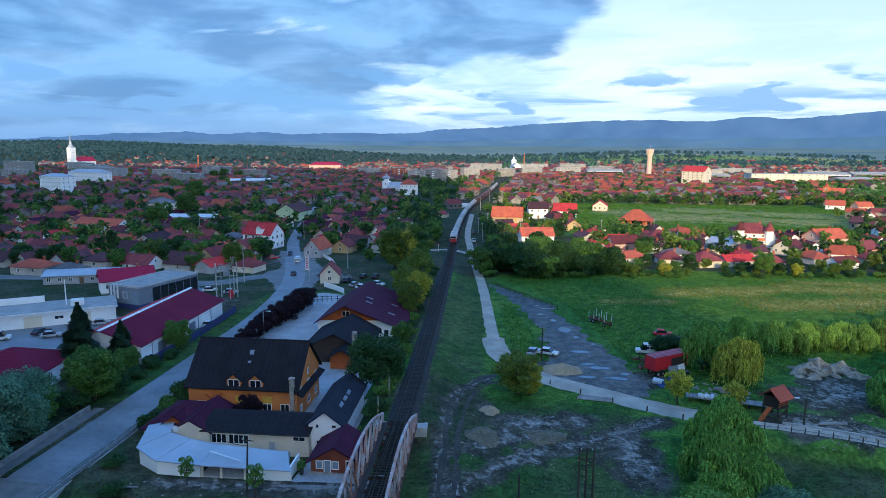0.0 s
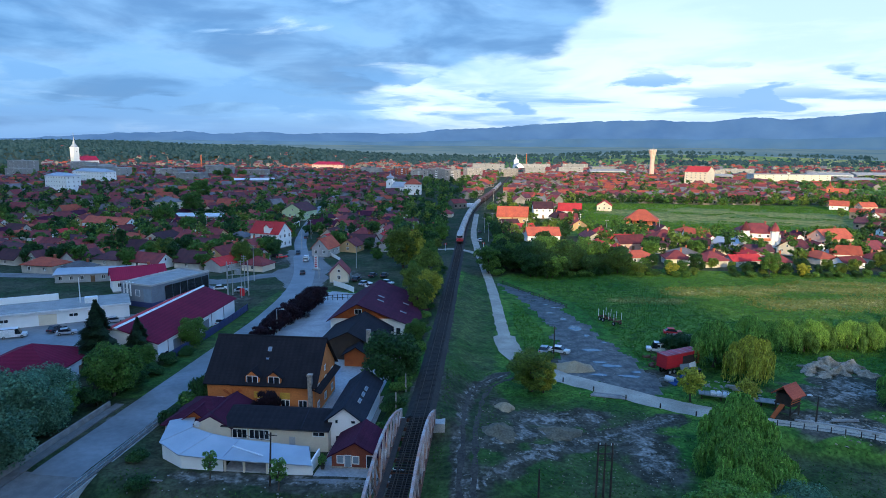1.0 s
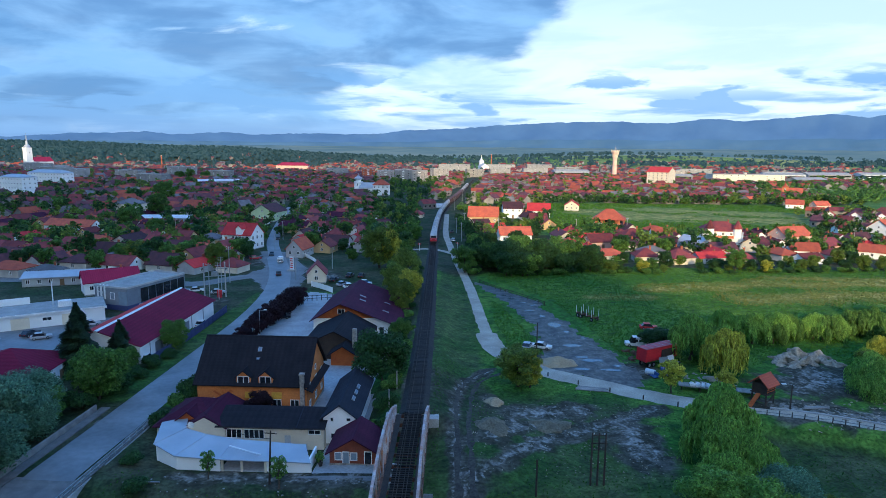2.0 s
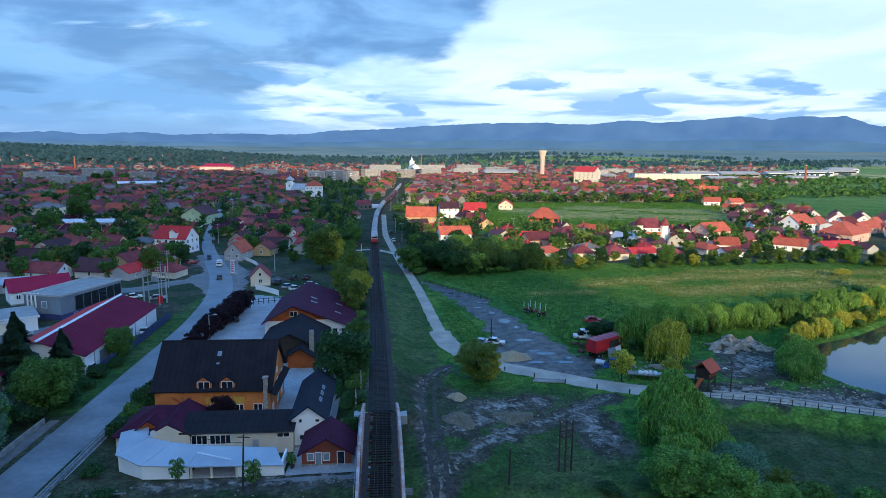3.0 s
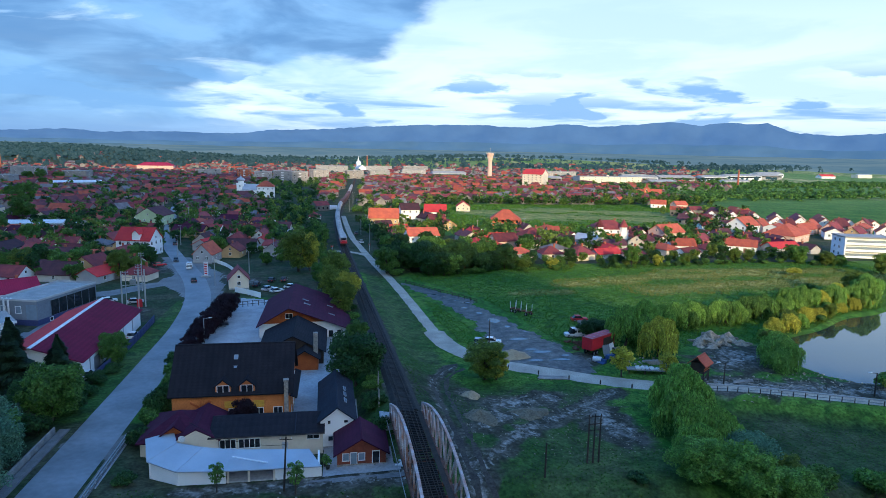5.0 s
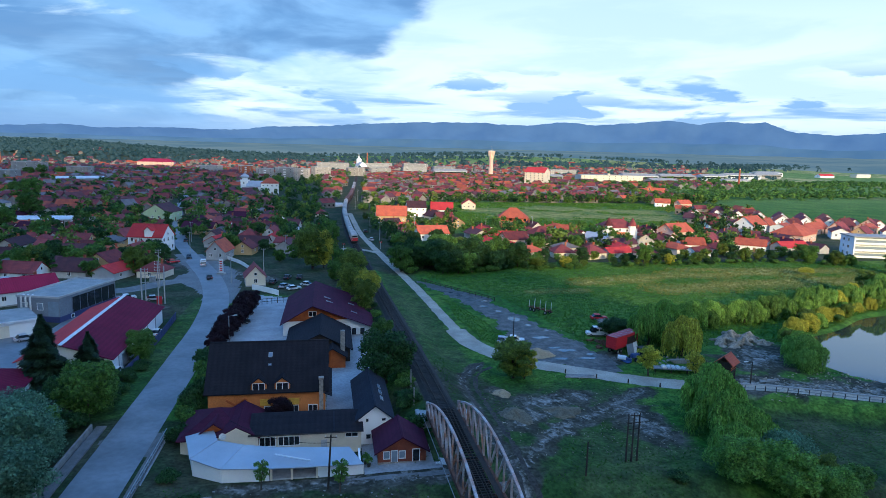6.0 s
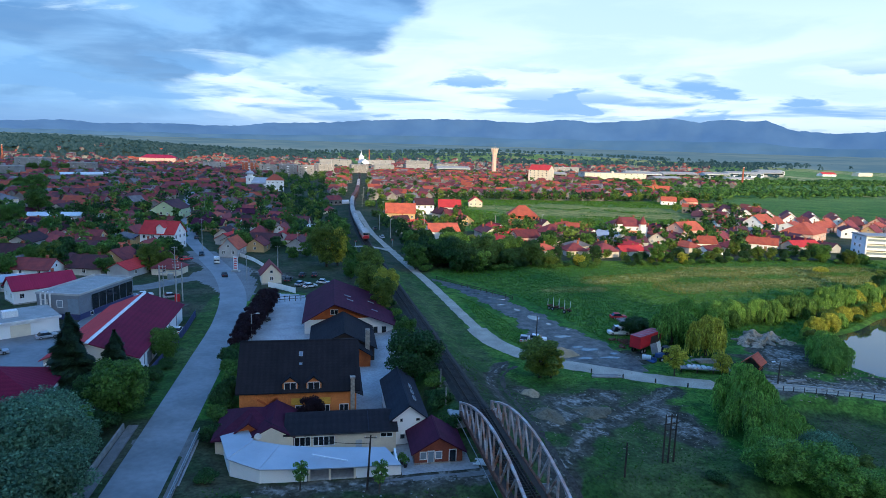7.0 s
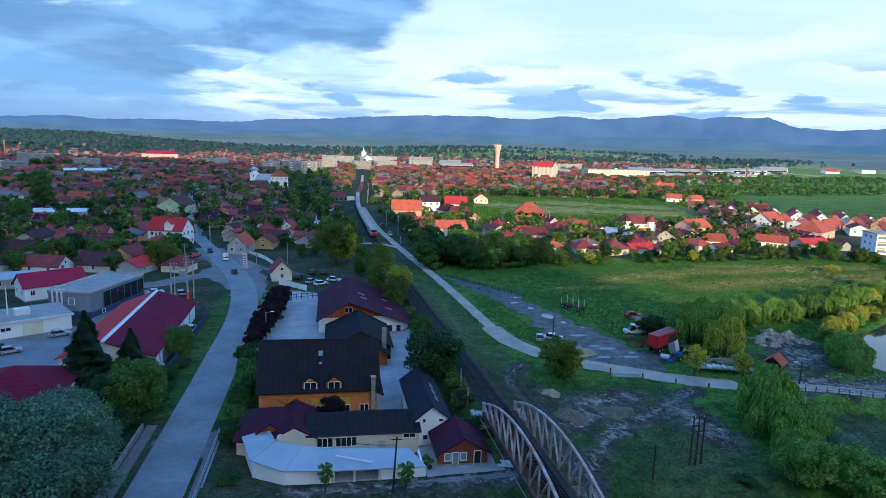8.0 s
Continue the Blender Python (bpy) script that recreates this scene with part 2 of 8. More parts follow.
need("canvas_pale", (0.62, 0.64, 0.66), (0.50, 0.52, 0.54), 0.3, rough=0.5)
# plants
for key, a, b2 in (("leaf_mid", (0.120, 0.225, 0.038), (0.068, 0.142, 0.027)), ("leaf_dark", (0.048, 0.105, 0.027), (0.028, 0.070, 0.020)),
                   ("leaf_bright", (0.165, 0.225, 0.034), (0.095, 0.150, 0.026)), ("leaf_willow", (0.23, 0.39, 0.066), (0.14, 0.27, 0.048)),
                   # the yellow leaf tone has low sunlight coloured into it
                   ("leaf_yellow", (0.42, 0.40, 0.045), (0.28, 0.31, 0.040)), ("leaf_silver", (0.140, 0.245, 0.140), (0.080, 0.155, 0.090)),
                   ("leaf_plum", (0.030, 0.011, 0.017), (0.019, 0.008, 0.012)), ("needle", (0.034, 0.060, 0.026), (0.022, 0.042, 0.020))):
    need(key, a, b2, 0.35, rough=0.6, bump=0.0, fine=2.0, island=0.5, rand=0.14, through_light=0.35, spec=0.25)
need("bark", (0.085, 0.066, 0.05), (0.05, 0.04, 0.032), 1.5, course=0.0, fine=7)
need("tuft", (0.095, 0.185, 0.026), (0.062, 0.145, 0.020), 0.05, rough=0.9, bump=0.0, island=0.25, through_light=0.2, spec=0.1)
need("tuft_dark", (0.070, 0.150, 0.024), (0.046, 0.110, 0.018), 0.05, rough=0.9, bump=0.0, island=0.3, through_light=0.2, spec=0.1)
# yellow tufts: low sun on the meadow put into the grass colour
need("tuft_dry", (0.22, 0.22, 0.060), (0.15, 0.175, 0.042), 0.05, rough=0.9, bump=0.0, island=0.25, through_light=0.2, spec=0.1)
need("water", (0.030, 0.040, 0.036), (0.024, 0.033, 0.030), 0.2, rough=0.04, bump=0.02, fine=1.2, spec=0.9)


def ground_material():
    m = bpy.data.materials.new("meadow_ground")
    m.use_nodes = True
    nt = m.node_tree
    N, K = nt.nodes, nt.links
    b = N["Principled BSDF"]
    tc = N.new("ShaderNodeTexCoord")
    at = N.new("ShaderNodeAttribute")
    at.attribute_name = "zone"
    zs = N.new("ShaderNodeSeparateColor")
    K.new(at.outputs["Color"], zs.inputs[0])

    def nz(s, d=5.0, w=0.0):
        n = N.new("ShaderNodeTexNoise")
        n.inputs["Scale"].default_value, n.inputs["Detail"].default_value, n.inputs["Distortion"].default_value = s, d, w
        K.new(tc.outputs["Object"], n.inputs["Vector"])
        return n.outputs[0]

    def rng(v, lo, hi, a=0.0, z=1.0):
        n = N.new("ShaderNodeMapRange")
        n.interpolation_type = "SMOOTHSTEP"
        K.new(v, n.inputs[0])
        for i, q in enumerate((lo, hi, a, z)):
            n.inputs[i + 1].default_value = q
        return n.outputs[0]

    def mix(f, a, c):
        n = N.new("ShaderNodeMix")
        n.data_type = "RGBA"
        K.new(f, n.inputs[0])
        for s, v in ((n.inputs[6], a), (n.inputs[7], c)):
            if isinstance(v, tuple):
                s.default_value = (*v, 1)
            else:
                K.new(v, s)
        return n.outputs[2]

    def plus(a, c, k):
        n = N.new("ShaderNodeMath")
        n.operation = "MULTIPLY_ADD"
        K.new(c, n.inputs[0])
        n.inputs[1].default_value = k
        K.new(a, n.inputs[2])
        return n.outputs[0]

    def times(col, v):
        n = N.new("ShaderNodeVectorMath")
        n.operation = "SCALE"
        K.new(col, n.inputs[0]), K.new(v, n.inputs["Scale"])
        return n.outputs[0]

    grass = mix(rng(nz(0.045, 6.0, 0.4), 0.36, 0.64), (0.046, 0.128, 0.016), (0.098, 0.178, 0.026))
    grass = mix(rng(nz(0.33, 5.0), 0.44, 0.70), grass, (0.030, 0.078, 0.014))
    # yellow tone: dried field grass, and low sun on the meadow painted in
    dry_lit = mix(rng(nz(0.2, 6.0), 0.35, 0.65), (0.34, 0.29, 0.095), (0.19, 0.20, 0.052))
    dirt = mix(rng(nz(0.22, 8.0, 0.9), 0.44, 0.66), (0.046, 0.045, 0.030), (0.095, 0.088, 0.070))
    dirt = mix(rng(plus(plus(zs.outputs[0], nz(0.5, 7.0, 1.2), 1.5), nz(2.3, 4.0), 0.6), 1.78, 2.22), dirt, (0.25, 0.235, 0.21))
    garden = mix(rng(nz(0.09, 5.0), 0.38, 0.62), (0.026, 0.046, 0.016), (0.060, 0.064, 0.036))
    # far fields in long strips
    vo = N.new("ShaderNodeTexVoronoi")
    vo.inputs["Scale"].default_value = 0.006
    mp = N.new("ShaderNodeMapping")
    mp.inputs["Scale"].default_value, mp.inputs["Rotation"].default_value = (1.0, 0.35, 0.0), (0, 0, 0.5)
    K.new(tc.outputs["Object"], mp.inputs[0]), K.new(mp.outputs[0], vo.inputs["Vector"])
    vs = N.new("ShaderNodeSeparateColor")
    K.new(vo.outputs["Color"], vs.inputs[0])
    fields = mix(rng(vs.outputs[0], 0.2, 0.8), (0.13, 0.22, 0.05), (0.36, 0.33, 0.14))
    fields = mix(rng(nz(0.03, 6.0, 0.6), 0.40, 0.62), fields, (0.10, 0.17, 0.04))
    a4 = N.new("ShaderNodeAttribute")
    a4.attribute_name = "far"
    wob = nz(0.16, 7.0, 0.8)
    mid = N.new("ShaderNodeMath")
    mid.operation = "SUBTRACT"
    K.new(wob, mid.inputs[0])
    mid.inputs[1].default_value = 0.5
    wob = mid.outputs[0]
    col = mix(a4.outputs["Fac"], grass, fields)
    col = mix(rng(zs.outputs[2], 0.2, 0.8), col, garden)
    col = mix(rng(plus(zs.outputs[1], wob, 1.6), 0.25, 1.35), col, dry_lit)
    col = mix(rng(plus(zs.outputs[0], wob, 1.5), 0.38, 0.62), col, dirt)
    col = times(col, rng(nz(1.9, 4.0), 0.25, 0.75, 0.62, 1.36))
    col = times(col, rng(nz(0.55, 3.0, 0.5), 0.30, 0.70, 0.72, 1.26))
    K.new(col, b.inputs["Base Color"])
    b.inputs["Roughness"].default_value, b.inputs["Specular IOR Level"].default_value = 0.95, 0.15
    bp = N.new("ShaderNodeBump")
    bp.inputs["Strength"].default_value, bp.inputs["Distance"].default_value = 0.6, 0.25
    K.new(nz(1.3, 6.0), bp.inputs["Height"])
    K.new(bp.outputs[0], b.inputs["Normal"])
    M["ground"] = m


def haze_glow_material(name, low, high):
    """Far mountains, plain and woods; haze is put in as an emissive glow."""
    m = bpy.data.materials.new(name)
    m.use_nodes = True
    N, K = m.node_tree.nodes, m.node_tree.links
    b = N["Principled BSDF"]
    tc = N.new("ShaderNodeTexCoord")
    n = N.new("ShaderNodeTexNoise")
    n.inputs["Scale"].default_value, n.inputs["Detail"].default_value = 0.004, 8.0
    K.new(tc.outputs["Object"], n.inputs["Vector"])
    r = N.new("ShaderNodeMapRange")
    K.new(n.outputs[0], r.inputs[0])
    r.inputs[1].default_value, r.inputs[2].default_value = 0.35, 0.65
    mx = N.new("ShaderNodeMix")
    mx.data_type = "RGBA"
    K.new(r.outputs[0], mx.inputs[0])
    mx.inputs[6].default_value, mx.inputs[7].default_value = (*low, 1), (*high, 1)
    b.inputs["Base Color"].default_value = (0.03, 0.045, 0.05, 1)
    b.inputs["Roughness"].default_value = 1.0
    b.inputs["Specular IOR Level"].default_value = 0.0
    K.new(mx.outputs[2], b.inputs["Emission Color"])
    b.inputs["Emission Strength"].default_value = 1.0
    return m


ground_material()

# ---- building blocks ----


class Mesh:
    """Collects faces for one mesh; every piece has a material slot."""

    def __init__(self):
        self.v, self.f, self.s = [], [], []

    def add(self, verts, faces, slot=0):
        k = len(self.v)
        self.v += [tuple(p) for p in verts]
        self.f += [tuple(k + i for i in q) for q in faces]
        self.s += [slot] * len(faces)
        return self

    def box(self, x0, y0, z0, x1, y1, z1, slot=0, m=None):
        p = [(x, y, z) for z in (z0, z1) for x, y in ((x0, y0), (x1, y0), (x1, y1), (x0, y1))]
        if m is not None:
            p = [m @ Vector(q) for q in p]
        return self.add(p, [(3, 2, 1, 0), (4, 5, 6, 7), (0, 1, 5, 4), (1, 2, 6, 5), (2, 3, 7, 6), (3, 0, 4, 7)], slot)

    def tub(self, x0, y0, z0, x1, y1, z1, slot=0, taper=0.15, r=0.08):
        """A box with bevelled long edges, drawn in towards its top."""
        tx, ty = (x1 - x0) * taper / 2, (y1 - y0) * taper / 2
        rings = [(0.0, z0), (0.0, z0 + (z1 - z0) * 0.55), (0.45, z1 - r), (1.0, z1)]
        p = []
        for k, z in rings:
            for sx, sy in ((x0 + tx * k, y0 + ty * k), (x1 - tx * k, y0 + ty * k), (x1 - tx * k, y1 - ty * k), (x0 + tx * k, y1 - ty * k)):
                p.append((sx, sy, z))
        fs = [(3, 2, 1, 0), (12, 13, 14, 15)]
        for i in range(3):
            for j in range(4):
                a, b = 4 * i + j, 4 * i + (j + 1) % 4
                fs.append((a, b, b + 4, a + 4))
        return self.add(p, fs, slot)

    def slab(self, pts, t, slot=0, under=None):
        """A plate on the given corners (seen from above, anticlockwise), t thick downwards."""
        n = len(pts)
        low = [(x, y, z - t) for x, y, z in pts]
        self.add(list(pts) + low, [tuple(range(n))] + [(j, i, i + n, j + n) for i, j in ((i, (i + 1) % n) for i in range(n))], slot)
        return self.add(low, [tuple(range(n))[::-1]], slot if under is None else under)

    def prism(self, prof, x0, x1, slot=0):
        """A profile in y, z pulled along x."""
        n = len(prof)
        p = [(x0, y, z) for y, z in prof] + [(x1, y, z) for y, z in prof]
        fs = [tuple(range(n))[::-1], tuple(range(n, 2 * n))] + [(i, (i + 1) % n, (i + 1) % n + n, i + n) for i in range(n)]
        return self.add(p, fs, slot)

    def rod(self, a, b, r0, r1=None, n=6, slot=0, caps=True):
        a, b = Vector(a), Vector(b)
        r1 = r0 if r1 is None else r1
        q = (b - a).to_track_quat("Z", "Y").to_matrix()
        ring = [Vector((math.cos(2 * math.pi * i / n), math.sin(2 * math.pi * i / n), 0)) for i in range(n)]
        p = [a + q @ (c * r0) for c in ring] + [b + q @ (c * r1) for c in ring]
        fs = [(i, (i + 1) % n, (i + 1) % n + n, i + n) for i in range(n)]
        if caps:
            fs += [tuple(range(n))[::-1], tuple(range(n, 2 * n))]
        return self.add(p, fs, slot)

    def beam(self, a, b, w, h, slot=0):
        """A bar of section w by h from a to b; h is measured towards up."""
        a, b = Vector(a), Vector(b)
        d = (b - a).normalized()
        side = d.cross(Vector((0, 0, 1)))
        side = side.normalized() if side.length > 1e-4 else Vector((1, 0, 0))
        up = side.cross(d)
        c = [side * (sx * w / 2) + up * (sz * h / 2) for sx, sz in ((-1, -1), (1, -1), (1, 1), (-1, 1))]
        return self.add([a + q for q in c] + [b + q for q in c], [(0, 3, 2, 1)[::-1], (4, 5, 6, 7), (0, 4, 5, 1)[::-1], (1, 5, 6, 2)[::-1], (2, 6, 7, 3)[::-1], (3, 7, 4, 0)[::-1]], slot)

    def sweep(self, pts, w, h, slot=0):
        """One bar of section w by h along a line of points."""
        pts = [Vector(p) for p in pts]
        n = len(pts)
        vs = []
        for i, p in enumerate(pts):
            d = (pts[min(n - 1, i + 1)] - pts[max(0, i - 1)]).normalized()
            side = d.cross(Vector((0, 0, 1))).normalized()
            up = side.cross(d)
            vs += [p + side * (a * w / 2) + up * (b * h / 2) for a, b in ((-1, -1), (1, -1), (1, 1), (-1, 1))]
        fs = [(3, 2, 1, 0), tuple(range(4 * n - 4, 4 * n))]
        for i in range(n - 1):
            for j in range(4):
                a, b = 4 * i + j, 4 * i + (j + 1) % 4
                fs.append((a, b, b + 4, a + 4))
        return self.add(vs, fs, slot)

    def data(self, name, mats):
        me = bpy.data.meshes.new(name)
        me.from_pydata(self.v, [], self.f)
        for q in mats if isinstance(mats, (list, tuple)) else [mats]:
            me.materials.append(M[q])
        me.polygons.foreach_set("material_index", self.s)
        me.update()
        return me


def part(name, mesh, mats, parent, label="", m=None):
    """One mesh object under a thing or a part. mesh: a Mesh, or mesh data that is shared."""
    me = mesh.data(name, mats) if isinstance(mesh, Mesh) else mesh
    ob = new(name, me)
    ob.parent = parent
    if m is not None:
        ob.matrix_basis = m
    return tagged(ob, label)


def thing(name, label, category, m, group="", kind=""):
    ob = new(name)
    ob.empty_display_size = 0.3
    ob.matrix_basis = m
    return tagged(ob, label, category, group, kind)


def single(name, mesh, mats, label, category, m=None, group="", kind=""):
    ob = new(name, mesh.data(name, mats) if isinstance(mesh, Mesh) else mesh)
    if m is not None:
        ob.matrix_basis = m
    return tagged(ob, label, category, group, kind)


def smooth(ob):
    ob.data.polygons.foreach_set("use_smooth", [True] * len(ob.data.polygons))
    return ob


# ---- the lie of the land ----
RAIL = [(3.9, 40), (3.3, 75), (3.0, 95), (2.2, 120), (0.5, 165), (-1.4, 210), (-3.2, 255), (-5.4, 310), (-6.6, 370), (-6.4, 420), (-3.6, 490), (2.0, 560), (14.0, 800), (20, 950), (25, 1200)]
RAIL_Z = [(40, 4.0), (92, 4.0), (120, 3.4), (165, 2.4), (210, 1.6), (255, 0.9), (300, 0.9), (1200, 0.9)]
ROAD = [(-44.2, 20), (-44.2, 80), (-44.2, 130), (-44.6, 160), (-47.6, 188), (-54.0, 215), (-62.5, 240), (-71.0, 264), (-79.0, 288), (-88.5, 325), (-96.0, 357), (-106.0, 404), (-117.0, 454), (-130.0, 533), (-134.0, 560)]
DIRT = [(-3.0, 420), (-0.5, 330), (3.0, 285), (6.5, 249), (10.2, 215), (13.0, 185), (15.0, 158), (17.2, 138), (23.5, 125.5), (33.5, 118), (46, 110.3), (56, 106.5), (63.5, 105.0), (71, 102.8), (80, 99.0), (90, 94.6), (104, 88)]


def sstep(a, b, v):
    t = np.clip((np.asarray(v, float) - a) / (b - a), 0, 1)
    return t * t * (3 - 2 * t)


def spline(pts, step):
    """Points about step metres apart on a smooth line through pts, in plan."""
    p = [Vector((*q, 0)) for q in pts]
    p = [2 * p[0] - p[1]] + p + [2 * p[-1] - p[-2]]
    out = []
    for a, b, c, d in zip(p, p[1:], p[2:], p[3:]):
        n = max(1, round((c - b).length / step))
        for i in range(n):
            t = i / n
            q = 0.5 * (2 * b + (c - a) * t + (2 * a - 5 * b + 4 * c - d) * t * t + (3 * b - a - 3 * c + d) * t ** 3)
            out.append((q.x, q.y))
    return out + [tuple(pts[-1])]


def dist_line(x, y, pts):
    best = np.full(np.shape(x), 1e9)
    for (x0, y0), (x1, y1) in zip(pts, pts[1:]):
        dx, dy = x1 - x0, y1 - y0
        t = np.clip(((x - x0) * dx + (y - y0) * dy) / (dx * dx + dy * dy), 0, 1)
        best = np.minimum(best, np.hypot(x - x0 - t * dx, y - y0 - t * dy))
    return best


def wob(x, y, s, seed=0.0):
    """Smooth, cheap unevenness, about -1 to 1."""
    return (np.sin(x * 0.9 / s + 1.7 * np.sin(y * 0.7 / s + seed)) + np.sin(y * 1.1 / s + 1.3 * np.sin(x * 0.8 / s + 2 + seed)) + np.sin((x + y) * 0.63 / s + seed * 3)) / 3


def rail_x(y):
    return np.interp(y, [q[1] for q in RAIL], [q[0] for q in RAIL])


def rail_z(y):
    return np.interp(y, [q[0] for q in RAIL_Z], [q[1] for q in RAIL_Z])


def pond_depth(x, y):
    """How far inside the pond's shore, in metres."""
    up = np.interp(x, [88, 92, 97, 106, 120, 137, 165, 240], [112, 124, 131, 136.5, 144, 152.5, 164, 180]) + 0.9 * np.sin(x / 5)
    lo = np.interp(x, [88, 93, 96, 110, 130, 240], [111, 109.5, 105.5, 100, 95, 88]) + 0.7 * np.sin(x / 4)
    return np.minimum(np.minimum(x - 91.6 - 0.8 * np.sin(y / 4), up - y), np.minimum(y - lo, 235 - x))


def path_y(x):
    return np.interp(x, [q[0] for q in DIRT[9:]], [q[1] for q in DIRT[9:]])


def gz(x, y):
    x, y = np.asarray(x, float), np.asarray(y, float)
    b = 0.10 * wob(x, y, 9.0) * sstep(20, 60, np.abs(x) + y * 0.2)
    b = b - 0.8 * sstep(-6, -11, x) * sstep(-37, -32, x) * sstep(140, 118, y) * (0.25 + 0.75 * sstep(80, 87, y))
    b = b + 1.9 * np.exp(-((x - 12.5) / 8.5) ** 2 - ((y - 90) / 15) ** 2) * sstep(62, 74, y)
    # the low meadow before the path's bank, and the stream bed under the bridges
    south = path_y(x) - y
    b = b - 2.6 * sstep(46, 58, x) * sstep(2.5, 8.5, south)
    b = b - 4.6 * sstep(77, 63, y + 0.03 * x) * sstep(140, 90, x)
    # railway bank
    d = np.abs(x - rail_x(y))
    s = sstep(9.0, 2.5, d) * sstep(90.5, 94, y) * sstep(1300, 1100, y)
    b = b + (rail_z(y) - 0.45 - b) * s
    # road bank over the stream's edge
    s = sstep(8.5, 4.6, np.abs(x + 44.2)) * sstep(92, 100, y) * sstep(170, 150, y)
    b = b + (0.0 - b) * s
    b = b - 1.7 * sstep(-1.5, 3.5, pond_depth(x, y))
    # rising country far off
    far = 26 * sstep(1300, 3600, y) + 40 * np.exp(-((x + 1400) / 620) ** 2 - ((y - 1900) / 420) ** 2) + 16 * np.exp(-((x + 640) / 260) ** 2 - ((y - 1750) / 330) ** 2)
    far = far + 17 * np.exp(-((x - 560) / 420) ** 2 - ((y - 1980) / 330) ** 2) + 14 * np.exp(-((x - 1500) / 600) ** 2 - ((y - 2600) / 480) ** 2)
    far = far + 3 * wob(x, y, 260.0) * sstep(1300, 2200, y)
    # unseen ridge added behind to keep low sun off near ground and western town
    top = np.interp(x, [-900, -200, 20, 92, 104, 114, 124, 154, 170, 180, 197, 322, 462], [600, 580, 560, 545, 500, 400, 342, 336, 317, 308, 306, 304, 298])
    shade_ridge = (top + 4.0 * wob(x, y * 0, 5.0)) * np.exp(-((y + 900) / 150) ** 2)
    return b + far + shade_ridge


def zone(x, y):
    """Bare earth, dry and painted-sunlit grass, darker ground, mostly gardens: 0 to 1 each."""
    dirt = np.zeros(np.shape(x))
    for pts, r in (([(44, 106), (34, 99), (23, 91.5), (13, 80), (7, 66)], 2.0), ([(19.5, 103), (18.6, 97), (19.5, 92.5), (23, 89)], 1.6), ([(37, 97), (37.5, 88)], 4.2), ([(20, 101), (30, 104)], 4.0), ([(15, 108), (16, 104)], 1.6),
                   ([(15.5, 122), (11, 116), (9.4, 108), (9.2, 94), (10.2, 74), (10.5, 60)], 1.5), ([(-28, 79), (2, 79.5)], 2.2), ([(76, 118), (82, 124)], 8.0), ([(66, 107), (98, 99)], 5.0),
                   ([(-62, 235), (-70, 244)], 7.0), ([(-45, 222), (-36, 212)], 6.0), ([(21, 96), (15, 90)], 2.4), ([(28, 128), (44, 124)], 5.0), ([(-75, 130), (-64, 170)], 9.0)):
        dirt = np.maximum(dirt, 1.0 - dist_line(x, y, pts) / (2 * r))
    dirt = np.maximum(dirt, 0.75 * sstep(3.6, 1.6, np.abs(x - rail_x(y))) * sstep(88, 92, y))
    # meadow streaks are painted low sun; the farther field is dried grass
    dry_lit = np.zeros(np.shape(x))
    for pts, r in (([(70, 200), (110, 212), (165, 216)], 6.0), ([(48, 188), (66, 190)], 3.0), ([(118, 196), (170, 204)], 5.0), ([(95, 455), (150, 430), (215, 390)], 22.0), ([(215, 372), (250, 385)], 14.0), ([(96, 190), (140, 197), (205, 203)], 8.0), ([(120, 222), (190, 218)], 6.0), ([(150, 470), (240, 440)], 26.0), ([(110, 420), (290, 400)], 24.0)):
        dry_lit = np.maximum(dry_lit, 1.0 - dist_line(x, y, pts) / (2 * r))
    town = sstep(-20, -30, x) * sstep(184, 196, y) + sstep(-52.5, -54.5, x) * sstep(60, 70, y) + sstep(30, 60, x) * sstep(235, 246, y) * sstep(330, 318, y) + sstep(10, 30, x) * sstep(520, 560, y) * sstep(380, 300, x) + sstep(60, 20, x) * sstep(215, 235, y)
    town = town + 0.45 * sstep(-12, -6, x) * sstep(46, 38, x) * sstep(118, 106, y) + 0.5 * sstep(46, 54, x) * sstep(3, 8, path_y(x) - y)
    town = town + 0.42 * sstep(0, 3, x) * sstep(17, 13, x) * sstep(88, 96, y) * sstep(265, 240, y) + 0.4 * sstep(-55, -53, x) * sstep(-44, -47, x) * sstep(95, 105, y) * sstep(200, 190, y)
    town = town + sstep(-3, -6, x) * sstep(104, 98, y) + 0.75 * sstep(-30, -22, x) * sstep(1, -3, x) * sstep(112, 124, y)
    town = np.clip(town, 0, 1) * sstep(1500, 1200, y) + np.exp(-((x + 1000) / 800) ** 4 - ((y - 1700) / 430) ** 4)
    town = np.clip(1.3 * town, 0, 1)
    return dirt, dry_lit, town


def spaced(lo, a, b, hi, fine, grow):
    """Coordinates that are fine between a and b and widen outwards."""
    out = list(np.arange(a, b, fine))
    s, v = fine, b
    while v < hi:
        out.append(v)
        s *= grow
        v += s
    out.append(hi)
    s, v = fine, a - fine
    while v > lo:
        out.insert(0, v)
        s *= grow
        v -= s
    out.insert(0, lo)
    return np.array(out)


